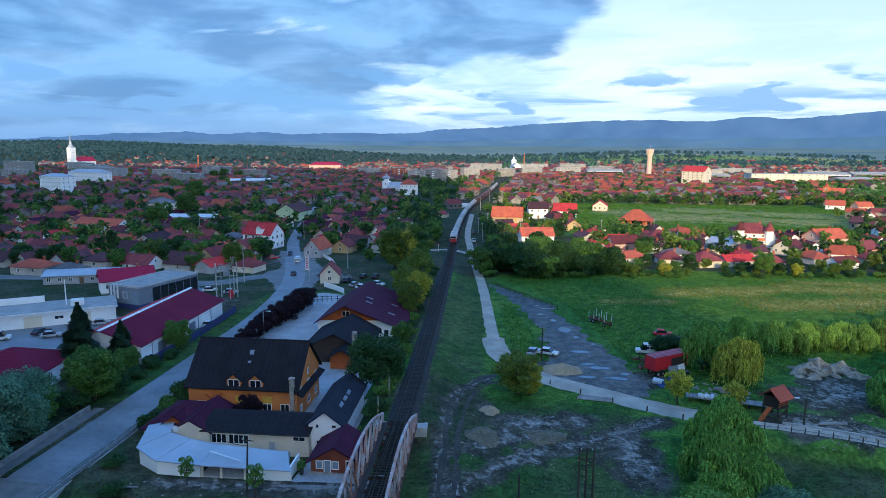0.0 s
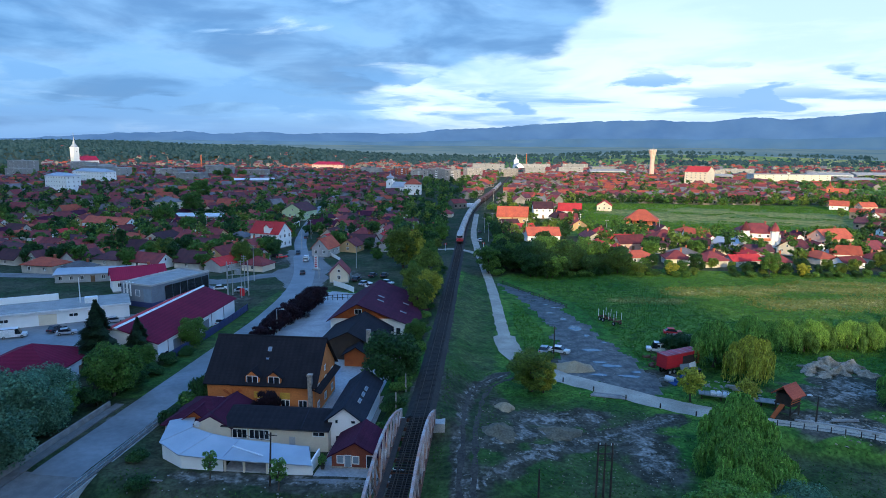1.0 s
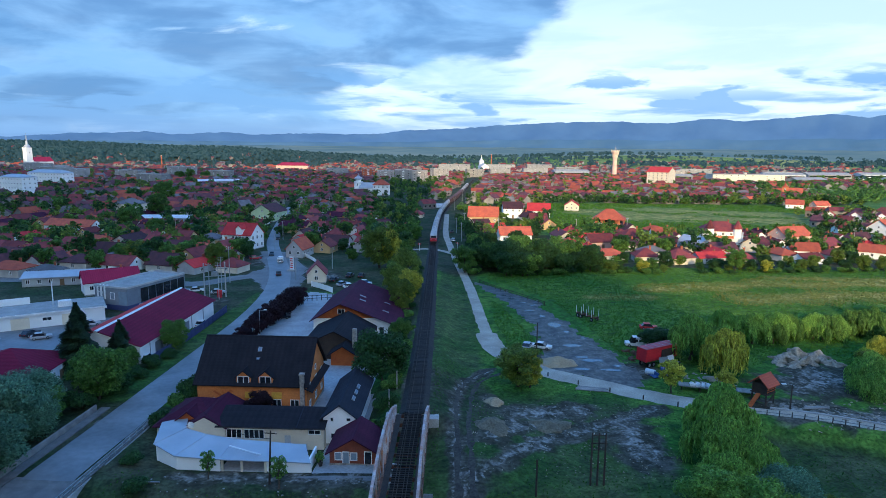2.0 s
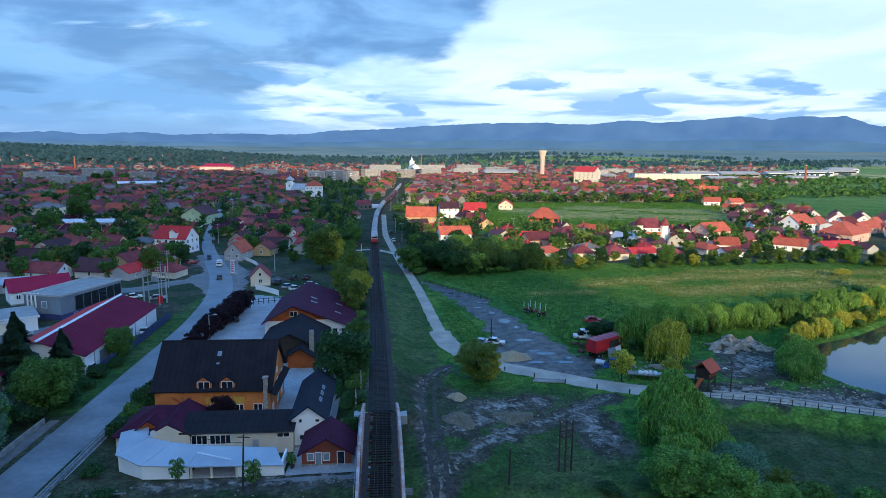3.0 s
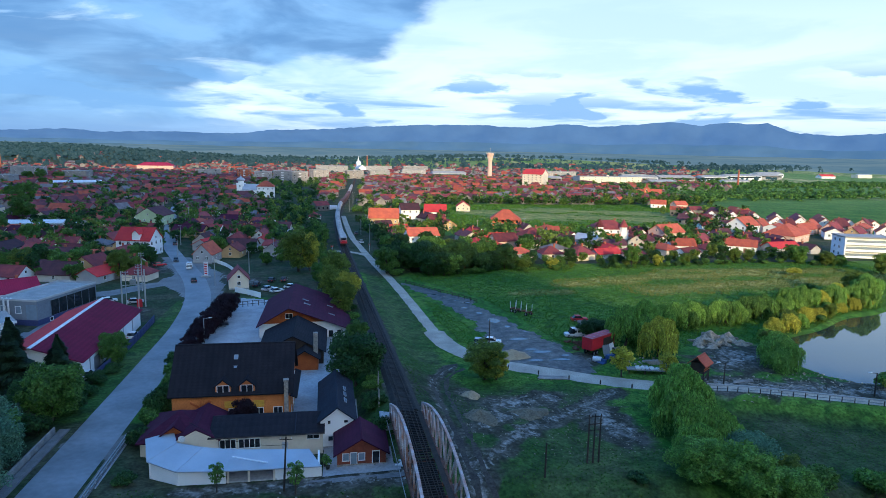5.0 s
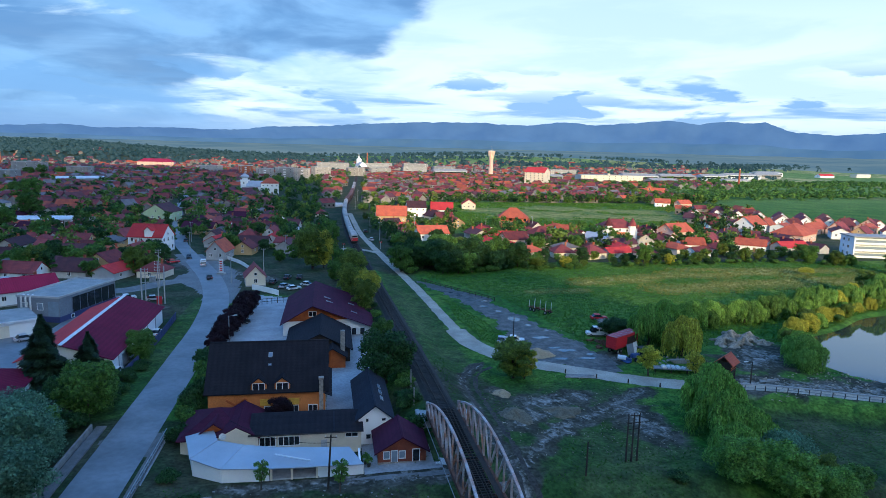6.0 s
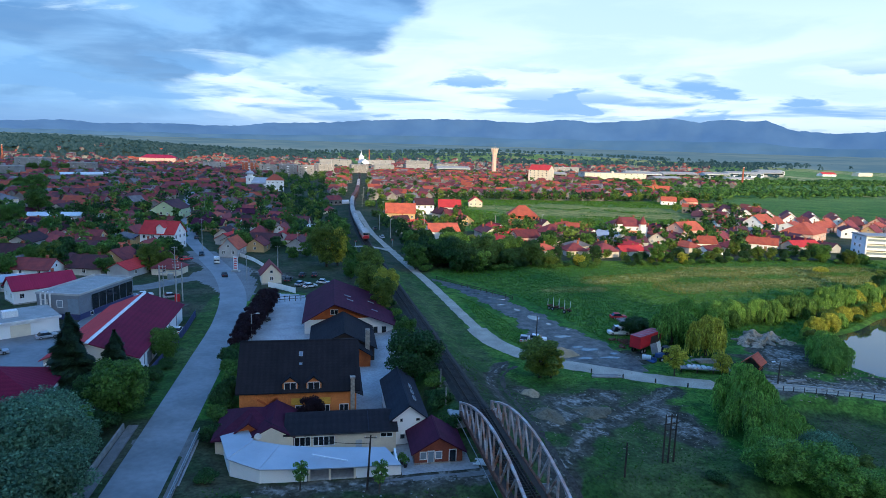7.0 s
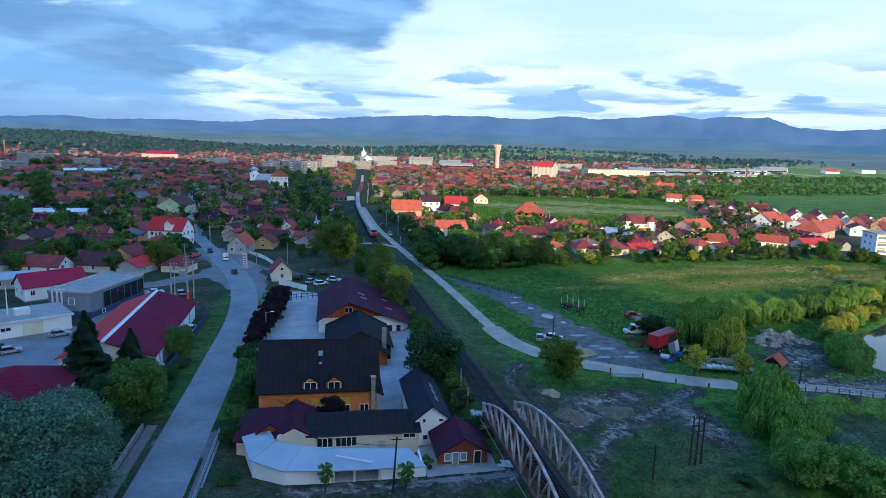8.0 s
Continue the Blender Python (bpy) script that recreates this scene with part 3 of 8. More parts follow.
def build_ground():
    xs, ys = spaced(-4950, -110, 190, 4950, 1.15, 1.09), spaced(-1500, 56, 262, 4950, 1.15, 1.055)
    gx, gy = np.meshgrid(xs, ys)
    px, py = gx.ravel(), gy.ravel()
    pz = gz(px, py)
    nx, ny = len(xs), len(ys)
    i = (np.arange(ny - 1)[:, None] * nx + np.arange(nx - 1)[None, :]).ravel()
    me = bpy.data.meshes.new("ground")
    me.from_pydata(np.stack([px, py, pz], 1).tolist(), [], np.stack([i, i + 1, i + nx + 1, i + nx], 1).tolist())
    dirt, dry_lit, town = zone(px, py)
    ca = me.color_attributes.new("zone", "FLOAT_COLOR", "POINT")
    ca.data.foreach_set("color", np.stack([dirt, dry_lit, town, np.ones(len(px))], 1).astype(np.float32).ravel())
    fa = me.attributes.new("far", "FLOAT", "POINT")
    fa.data.foreach_set("value", (sstep(420, 700, py) * sstep(-150, 120, px)).astype(np.float32))
    me.materials.append(M["ground"])
    return smooth(tagged(new("ground", me), "green meadow ground with bare earth, dried grass and painted sun streaks", "ground", kind="structure"))


def ribbon(name, pts, width, mats, label, category, lift=0.07, step=1.5, ragged=0.0, across=6, kind="structure"):
    """A strip of road laid on the ground along a line in plan; width may change along it."""
    line = spline(pts, step)
    n = len(line)
    vs, fs = [], []
    for k, (x, y) in enumerate(line):
        a, b = line[max(0, k - 1)], line[min(n - 1, k + 1)]
        d = math.hypot(b[0] - a[0], b[1] - a[1]) or 1
        sx, sy = (b[1] - a[1]) / d, -(b[0] - a[0]) / d
        w = width(k / (n - 1)) if callable(width) else width
        for j in range(across + 1):
            u = (j / across - 0.5) * w
            if j in (0, across):
                u += ragged * (noise.noise((x * 0.35, y * 0.35, j * 7.0)) + 0.6 * noise.noise((x * 1.3, y * 1.3, j * 3.0)))
            vs.append((x + sx * u, y + sy * u))
    z = gz(np.array([v[0] for v in vs]), np.array([v[1] for v in vs])) + lift
    c = across + 1
    for k in range(n - 1):
        for j in range(across):
            a = k * c + j
            fs.append((a, a + c, a + c + 1, a + 1))
    ms = Mesh().add([(v[0], v[1], float(q)) for v, q in zip(vs, z)], [f[::-1] for f in fs])
    return smooth(single(name, ms, mats, label, category, kind=kind))


def patch(name, poly, mats, label, category, lift=0.06, cell=1.0, ragged=1.0, kind="structure"):
    """A piece of ground with an uneven rim, on a fine grid, inside a polygon in plan."""
    xs = np.arange(min(p[0] for p in poly) - 2, max(p[0] for p in poly) + 2, cell)
    ys = np.arange(min(p[1] for p in poly) - 2, max(p[1] for p in poly) + 2, cell)
    gx, gy = np.meshgrid(xs, ys)

    def inside(x, y):
        hit = np.zeros(x.shape, bool)
        for (x0, y0), (x1, y1) in zip(poly, poly[1:] + poly[:1]):
            hit ^= ((y0 > y) != (y1 > y)) & (x < (x1 - x0) * (y - y0) / (y1 - y0 + 1e-9) + x0)
        return hit
    wx, wy = gx + ragged * wob(gx, gy, 1.6, 1.0) + 0.5 * ragged * wob(gx, gy, 0.6, 2.0), gy + ragged * wob(gy, gx, 1.6, 4.0)
    keep = inside(wx, wy)
    z = gz(gx, gy) + lift
    nx = len(xs)
    ids, vs, fs = {}, [], []

    def at(r, c):
        if (r, c) not in ids:
            ids[r, c] = len(vs)
            vs.append((xs[c], ys[r], float(z[r, c])))
        return ids[r, c]
    for r in range(len(ys) - 1):
        for c in range(nx - 1):
            if keep[r, c] and keep[r + 1, c] and keep[r, c + 1] and keep[r + 1, c + 1]:
                fs.append((at(r, c), at(r, c + 1), at(r + 1, c + 1), at(r + 1, c)))
    return smooth(single(name, Mesh().add(vs, fs), mats, label, category, kind=kind))


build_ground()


# the skyline: bearings and heights in degrees
RIDGE = ((-75, -40, -32, -26.5, -24, -21, -18, -15, -11, -2.4, 4, 8, 13, 16.4, 19.5, 23, 29, 31, 33, 36, 38, 41, 44, 75), (0.3, 0.3, 0.8, 1.05, 0.85, 1.1, 0.88, 1.15, 1.0, 1.57, 2.06, 2.25, 2.27, 2.1, 2.5, 2.28, 2.77, 2.45, 2.72, 2.65, 1.96, 1.7, 1.95, 0.8))


def mountains():
    """The plain and two ridges at its edge, haze painted as blue glow."""
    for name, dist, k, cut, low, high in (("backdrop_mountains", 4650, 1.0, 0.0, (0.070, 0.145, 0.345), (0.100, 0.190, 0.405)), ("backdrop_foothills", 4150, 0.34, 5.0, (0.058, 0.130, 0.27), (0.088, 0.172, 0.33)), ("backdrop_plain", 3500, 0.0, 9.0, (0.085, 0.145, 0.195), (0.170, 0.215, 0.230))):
        M[name] = haze_glow_material(name, low, high)
        vs, fs, rows = [], [], 7
        n = 700
        for i in range(n + 1):
            a = -75 + 150 * i / n
            el = float(np.interp(a, RIDGE[0], RIDGE[1]))
            el += 0.10 * noise.fractal((a * 0.30 + cut, 3.1 + cut, 0), 1.0, 2.1, 6) + 0.07 * noise.fractal((a * 1.1, 9.1 + cut, 0), 0.8, 2.0, 6)
            top = 44 + dist * math.tan(radians(max(0.15, el))) * k
            for j in range(rows + 1):
                u = j / rows
                if k:
                    r = dist - 420 * (1 - u) * k + (60 * noise.noise((a * 0.4, u * 3, cut)) if 0 < j < rows else 0)
                    h = 8 + (top - 8) * u ** 1.5 + (10 * noise.noise((a * 0.7, u * 5, 3 + cut)) * u if j < rows else 0)
                else:
                    r = 2150 + 2050 * u + 60 * noise.noise((a * 0.25, u * 2, cut))
                    x, y = r * math.sin(radians(a)), r * math.cos(radians(a))
                    h = float(gz(x, y)) * (1 - u) + 38 * u + (9 if j else -6) + 4 * noise.noise((a * 0.9, u * 9, cut))
                vs.append((r * math.sin(radians(a)), r * math.cos(radians(a)), h))
        c = rows + 1
        for i in range(n):
            for j in range(rows):
                fs.append((i * c + j, (i + 1) * c + j, (i + 1) * c + j + 1, i * c + j + 1))
        smooth(single(name, Mesh().add(vs, fs), name, "plain behind the town, haze painted as a blue-green glow" if not k else "mountain ridge behind the town, haze painted as a blue glow", "plain" if not k else "mountain", kind="structure"))


mountains()

# ---- roads, yards, water ----
ribbon("road", ROAD, lambda u: 7.2 if u < 0.42 else 5.4, "asphalt", "grey asphalt road leading into the town", "road", 0.08)
patch("road_junction", [(-50, 178), (-41, 178), (-41.5, 200), (-47, 226), (-58, 252), (-66, 262), (-77, 262), (-70, 243), (-63, 226), (-66, 214), (-60, 203), (-53, 192)], "asphalt_old", "worn asphalt junction with dusty edges", "road", 0.05, ragged=0.7)
ribbon("side_street", [(-56, 213), (-66, 208), (-76, 197), (-92, 199), (-120, 200), (-170, 196)], 7.0, "asphalt_old", "dusty grey side street", "road", 0.055, ragged=0.4)
ribbon("dirt_road", DIRT, lambda u: 3.0 if u < 0.70 else (5.2 if u < 0.86 else 2.6), "gravel_road", "pale gravel track beside the railway", "road", 0.06, 1.0, 0.28)
ribbon("crossing_lane", [(-14, 273), (-4, 271), (6, 262)], 3.6, "gravel_road", "pale gravel lane over the level crossing", "road", 0.10, 1.0, 0.4)
ribbon("worn_track", [(17, 124), (12.5, 119), (10.2, 112), (9.5, 100), (9.8, 88), (10.4, 72)], 0.8, "dark_soil", "muddy wheel rut in the grass", "track", 0.035, 1.0, 0.5, 3)
ribbon("worn_track", [(18, 121), (14.5, 117), (12.4, 111), (11.6, 100), (11.8, 88), (12.4, 72)], 0.8, "dark_soil", "muddy wheel rut in the grass", "track", 0.035, 1.0, 0.5, 3)
patch("gravel_yard", [(13, 210), (24, 194), (31, 184), (34, 168), (38, 156), (41, 142), (44, 132), (46, 122), (44, 112), (36, 118), (29, 123), (27, 131), (27, 143), (27, 157), (21, 182), (15, 198)], "wet_mud", "wet grey earth yard with puddles", "yard", 0.05, 0.8, 1.3)
PUDDLES = [(35.5, 132, 1.6, 0.6), (30, 177, 1.4, 0.7), (27.5, 180, 0.9, 0.5), (35.2, 151, 0.8, 1.0), (22, 188.5, 0.8, 0.5), (35, 140, 2.2, 0.9), (37.5, 130.0, 2.6, 0.9), (40, 124.5, 2.2, 0.8), (33, 157, 1.6, 2.4), (31, 165, 0.8, 1.2), (28, 171, 1.2, 0.8), (42, 127, 1.0, 0.6), (24, 185, 1.1, 0.7), (38.5, 146, 0.7, 0.5), (34.6, 124.6, 1.5, 0.7)]
for px, py, ra, rb in PUDDLES:
    n = 64
    rim = [(px + ra * math.cos(a) * (1 + 0.55 * noise.fractal((px + 1.1 * math.cos(a), py + 1.1 * math.sin(a), 0), 0.8, 2.2, 4)), py + rb * math.sin(a) * (1 + 0.7 * noise.fractal((px * 2 + 1.3 * math.cos(a), py + 1.3 * math.sin(a), 5), 0.8, 2.2, 4))) for a in (2 * math.pi * i / n for i in range(n))]
    top = float(max(gz(x, y) for x, y in rim)) + 0.075
    single("puddle", Mesh().add([(px, py, top)] + [(x, y, top) for x, y in rim], [(0, i + 1, (i + 1) % n + 1) for i in range(n)]), "puddle", "shallow rain puddle in the muddy yard", "puddle", group="puddles in the yard")
single("pond_water", Mesh().add([(90, 84, -0.55), (240, 84, -0.55), (240, 190, -0.55), (90, 190, -0.55)], [(0, 1, 2, 3)]), "water", "still dark pond that mirrors the sky", "water", kind="structure")
single("stream_water", Mesh().add([(-140, 20, -4.1), (160, 20, -4.1), (160, 68, -4.1), (-140, 68, -4.1)], [(0, 1, 2, 3)]), "water", "dark stream under the bridges", "water", kind="structure")
patch("courtyard_paving", [(-43, 166), (-41.5, 150), (-39, 126), (-35, 112), (-16, 112), (-16, 96), (-10, 88), (-10.5, 80), (1, 80.5), (0.5, 88), (-4, 90), (-4.5, 106), (-6, 112), (-5, 124), (-4, 128), (-4, 146), (-9, 149), (-24, 150), (-23, 178), (-27, 186), (-36, 190), (-41, 186)], "paving", "grey concrete paving of the courtyard", "pavement", 0.05, 0.9, 0.25)
patch("factory_yard", [(-130, 118), (-78, 118), (-73, 122), (-73, 150), (-72, 190), (-84, 195), (-80, 158), (-96, 145), (-130, 143)], "asphalt", "grey asphalt factory yard", "pavement", 0.05, 1.2, 0.3)
patch("lane_gravel", [(-12, 80.6), (3, 80.2), (3, 78.4), (-12, 79.2)], "asphalt_old", "grey gravel strip before the houses", "track", 0.05, 0.6, 0.35)

# ---- railway ----


def railway():
    line = spline(RAIL, 0.62)
    root = thing("railway_track", "single railway track with dark wooden sleepers and rusty rails", "railway", Matrix(), kind="structure")
    ballast, lines = Mesh(), ([], [])
    n = len(line)
    prev, rest, count = None, Mesh(), 0
    sl = Mesh().tub(-1.3, -0.12, -0.14, 1.3, 0.12, 0.06, taper=0.06, r=0.02).data("sleeper", "sleeper_wood")
    for k in range(n):
        (x0, y0), (x1, y1) = line[max(0, k - 1)], line[min(n - 1, k + 1)]
        x, y = line[k]
        ang = math.atan2(y1 - y0, x1 - x0)
        sx, sy = math.sin(ang), -math.cos(ang)
        z = float(rail_z(y))
        if 52 < y < 230:
            count += 1
            part("sleeper", sl, None, root, m=pose(x, y, z - (0.0 if y < 92 else 0.075), 0, 0, math.degrees(ang) - 90 + 3 * noise.noise((k * 0.9, 0, 0))))
        elif y >= 230:
            rest.box(-1.3, -0.12, -0.14, 1.3, 0.12, 0.06, 0, pose(x, y, z + 0.02, 0, 0, math.degrees(ang) - 90))
        if k % 3 == 0 or k == n - 1:
            row = [(x, y, sx, sy, z)]
            for side, pts in zip((-0.75, 0.75), lines):
                pts.append((x + sx * side, y + sy * side, z + 0.16))
            if prev:
                if y > 93:
                    a, b = prev, row[0]
                    q = [(s, h) for s, h in ((-2.2, -0.45), (-1.45, -0.05), (1.45, -0.05), (2.2, -0.45))]
                    p = [(r[0] + r[2] * s, r[1] + r[3] * s, r[4] + h) for r in (a, b) for s, h in q]
                    ballast.add(p, [(i, i + 1, i + 5, i + 4) for i in range(3)])
            prev = row[0]
    for pts in lines:
        part("rail", Mesh().sweep(pts, 0.075, 0.17), "rail_steel", root, "rusty steel rail")
    part("ballast", ballast, "ballast", root, "dark stone ballast")
    tagged(part("far_sleepers", rest, "sleeper_wood", root, "dark wooden sleepers"), kind="stuff")


railway()


def truss_bridge():
    root = thing("railway_bridge", "old riveted steel bow truss railway bridge, pale paint, rust and painted orange sun", "bridge", pose(3.3, 73.5, 0, 0, 0, 1.4))
    half, deck, n = 18.6, 3.75, 12
    ys = [-half + 2 * half * i / n for i in range(n + 1)]

    def top(y):
        return 5.0 + 3.9 * (1 - (y / half) ** 2)
    for sx in (-2.5, 2.5):
        ch = Mesh()
        fine = [-half + 2 * half * i / 36 for i in range(37)]
        ch.sweep([(sx, y, top(y)) for y in fine], 0.34, 0.26)
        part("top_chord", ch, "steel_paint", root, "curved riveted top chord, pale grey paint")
        part("bottom_chord", Mesh().beam((sx, -half, deck - 0.25), (sx, half, deck - 0.25), 0.35, 0.6), ["rust"], root, "rusty bottom chord")
        for i, y in enumerate(ys):
            ms = Mesh()
            for o in (-0.16, 0.16):
                ms.beam((sx, y + o, deck - 0.3), (sx, y + o, top(y)), 0.18, 0.06)
            z = deck
            while z < top(y) - 0.5:
                ms.beam((sx, y - 0.16, z), (sx, y + 0.16, z + 0.38), 0.05, 0.05)
                z += 0.85
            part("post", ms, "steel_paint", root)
        for i in range(n):
            a, b = (ys[i], ys[i + 1])
            p = ((sx, a, deck), (sx, b, top(b))) if i >= n // 2 else ((sx, b, deck), (sx, a, top(a)))
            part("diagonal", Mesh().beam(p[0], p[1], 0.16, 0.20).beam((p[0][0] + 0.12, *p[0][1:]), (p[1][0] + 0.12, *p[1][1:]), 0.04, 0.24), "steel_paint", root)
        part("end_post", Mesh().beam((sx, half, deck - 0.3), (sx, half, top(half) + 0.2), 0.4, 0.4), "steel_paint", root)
    for y in ys:
        part("cross_beam", Mesh().beam((-2.5, y, deck - 0.35), (2.5, y, deck - 0.35), 0.3, 0.5), "rust", root, "rusty cross beam")
    for x in (-0.85, 0.85):
        part("stringer", Mesh().beam((x, -half, deck - 0.25), (x, half, deck - 0.25), 0.25, 0.42), "rust", root)
    for x in (-1.95, 1.95):
        part("walkway", Mesh().slab([(x - 0.38, -half, deck - 0.02), (x + 0.38, -half, deck - 0.02), (x + 0.38, half, deck - 0.02), (x - 0.38, half, deck - 0.02)], 0.06), "timber_dark", root, "dark plank walkway")
    part("guard_rail", Mesh().beam((-0.35, -half, deck + 0.40), (-0.35, half, deck + 0.40), 0.07, 0.14), "rail_steel", root)
    part("guard_rail", Mesh().beam((0.35, -half, deck + 0.40), (0.35, half, deck + 0.40), 0.07, 0.14), "rail_steel", root)
    for y in (half + 0.9, -half - 0.9):
        part("abutment", Mesh().tub(-4.2, y - 1.3, -5.5, 4.2, y + 1.3, deck - 0.55, taper=0.05), "concrete", root, "stained concrete abutment")
    ms = Mesh()
    ms.rod((-3.25, -half, 3.1), (-3.25, half + 3, 3.1), 0.05)
    part("pipe", ms, "steel_grey", root, "thin grey pipe along the bridge")
    for y in ys[::2]:
        part("bracket", Mesh().beam((-2.5, y, 3.25), (-3.35, y, 3.02), 0.06, 0.06), "rust", root)
    part("sign_plate", Mesh().box(2.75, -3.5, 2.6, 3.9, -3.4, 3.5), "panel_grey", root, "blank grey plate outside the truss")


truss_bridge()


def road_bridge():
    root = thing("road_bridge", "concrete road bridge with steel railing over the stream", "bridge", Matrix())
    part("deck", Mesh().slab([(-51.0, 40, -0.02), (-39.0, 40, -0.02), (-39.0, 97, -0.02), (-51.0, 97, -0.02)], 0.9), "render_dark", root, "dark stained concrete deck")
    part("kerb", Mesh().box(-40.0, 40, 0.0, -39.0, 97, 0.22), "render_dark", root)
    part("kerb", Mesh().box(-50.4, 40, 0.0, -48.9, 100, 0.20), "render_dark", root, "dark stained concrete footway")
    part("parapet", Mesh().prism([(-0.14, -0.3), (0.14, -0.3), (0.14, 0.95), (0.08, 1.05), (-0.08, 1.05), (-0.14, 0.95)], 40, 99).data("parapet", "timber_grey"), None, root, "weathered grey parapet", pose(-50.75, 0, 0, 0, 0, 90))
    part("edge_beam", Mesh().box(-39.2, 40, -1.3, -38.75, 96, 0.05), "concrete", root, "stained concrete edge beam")
    for z in (0.55, 1.05):
        part("railing_bar", Mesh().beam((-39.1, 40, z), (-39.1, 96, z), 0.10, 0.12), "steel_grey", root)
    for i in range(29):
        part("railing_post", Mesh().beam((-39.1, 40 + 2 * i, 0.0), (-39.1, 40 + 2 * i, 1.1), 0.10, 0.10), "steel_grey", root)
    for y in (94.5, 70, 50):
        part("pier", Mesh().tub(-50.5, y - 0.7, -6, -39.6, y + 0.7, -0.9, taper=0.03), "concrete", root)
    part("drain_pipe", Mesh().rod((-37.6, 94, -0.6), (-37.6, 94, -3.2), 0.12).rod((-37.6, 94, -0.6), (-38.8, 93, -0.4), 0.12), "paint_white", root, "white pipe bend beside the deck")


road_bridge()

# ---- houses ----
PANES = {}


def window_mesh(w, h, panes=2, trim="frame_white", glass="glass_dark"):
    """A window with a raised frame and set-back panes, facing -y, its middle at the origin."""
    key = (w, h, panes, trim, glass)
    if key not in PANES:
        t = 0.10
        xs = [-w / 2]
        for i in range(panes):
            x0 = -w / 2 + t + (w - t) / panes * i
            xs += [x0, x0 + (w - t) / panes - t]
        xs.append(w / 2)
        zs = [-h / 2, -h / 2 + t, h / 2 - t, h / 2]
        ms, ids = Mesh(), {}

        def at(i, j, y):
            if (i, j, y) not in ids:
                ids[i, j, y] = len(ms.v)
                ms.v.append((xs[i], y, zs[j]))
            return ids[i, j, y]

        def face(q, slot):
            ms.f.append(tuple(q)), ms.s.append(slot)
        nx, out, deep, back = len(xs) - 1, -0.07, -0.012, 0.03
        for i in range(nx):
            for j in range(3):
                pane = j == 1 and i % 2 == 1
                y = deep if pane else out
                face((at(i, j, y), at(i + 1, j, y), at(i + 1, j + 1, y), at(i, j + 1, y)), 1 if pane else 0)
                if pane:
                    for a, b in (((i, j), (i + 1, j)), ((i + 1, j), (i + 1, j + 1)), ((i + 1, j + 1), (i, j + 1)), ((i, j + 1), (i, j))):
                        face((at(*a, out), at(*b, out), at(*b, deep), at(*a, deep)), 0)
        rim = [(i, 0) for i in range(nx + 1)] + [(nx, 1), (nx, 2)] + [(i, 3) for i in range(nx, -1, -1)] + [(0, 2), (0, 1)]
        for a, b in zip(rim, rim[1:] + rim[:1]):
            face((at(*b, out), at(*a, out), at(*a, back), at(*b, back)), 0)
        PANES[key] = ms.data("window", [trim, glass])
    return PANES[key]


def gable_roof(w, d, eave, ridge, over=0.45, t=0.14):
    """One folded shell with a raised ridge; the ridge runs along x."""
    k = (ridge - eave) / (d / 2)
    ye, ze, zr, x = d / 2 + over, eave - over * k + 0.12, ridge + 0.12, w / 2 + over
    top = [(-ye, ze), (-0.2, zr - 0.2 * k), (-0.12, zr + 0.03), (0.12, zr + 0.03), (0.2, zr - 0.2 * k), (ye, ze)]
    return Mesh().prism([(-ye, ze - t - 0.06), (0, zr - t - 0.02), (ye, ze - t - 0.06)] + top[::-1], -x, x)


def hip_roof(w, d, eave, ridge, over=0.45, t=0.16):
    k = (ridge - eave) / (d / 2)
    ye, xe, ze, zr = d / 2 + over, w / 2 + over, eave - over * k + 0.12, ridge + 0.12
    h = max(0.15, w / 2 - d / 2)
    p = [(-xe, -ye, ze), (xe, -ye, ze), (xe, ye, ze), (-xe, ye, ze), (-h, 0, zr), (h, 0, zr)]
    p += [(q[0], q[1], q[2] - t) for q in p[:4]]
    return Mesh().add(p, [(0, 1, 5, 4), (1, 2, 5), (2, 3, 4, 5), (3, 0, 4), (1, 0, 6, 7), (2, 1, 7, 8), (3, 2, 8, 9), (0, 3, 9, 6), (6, 9, 8, 7)])


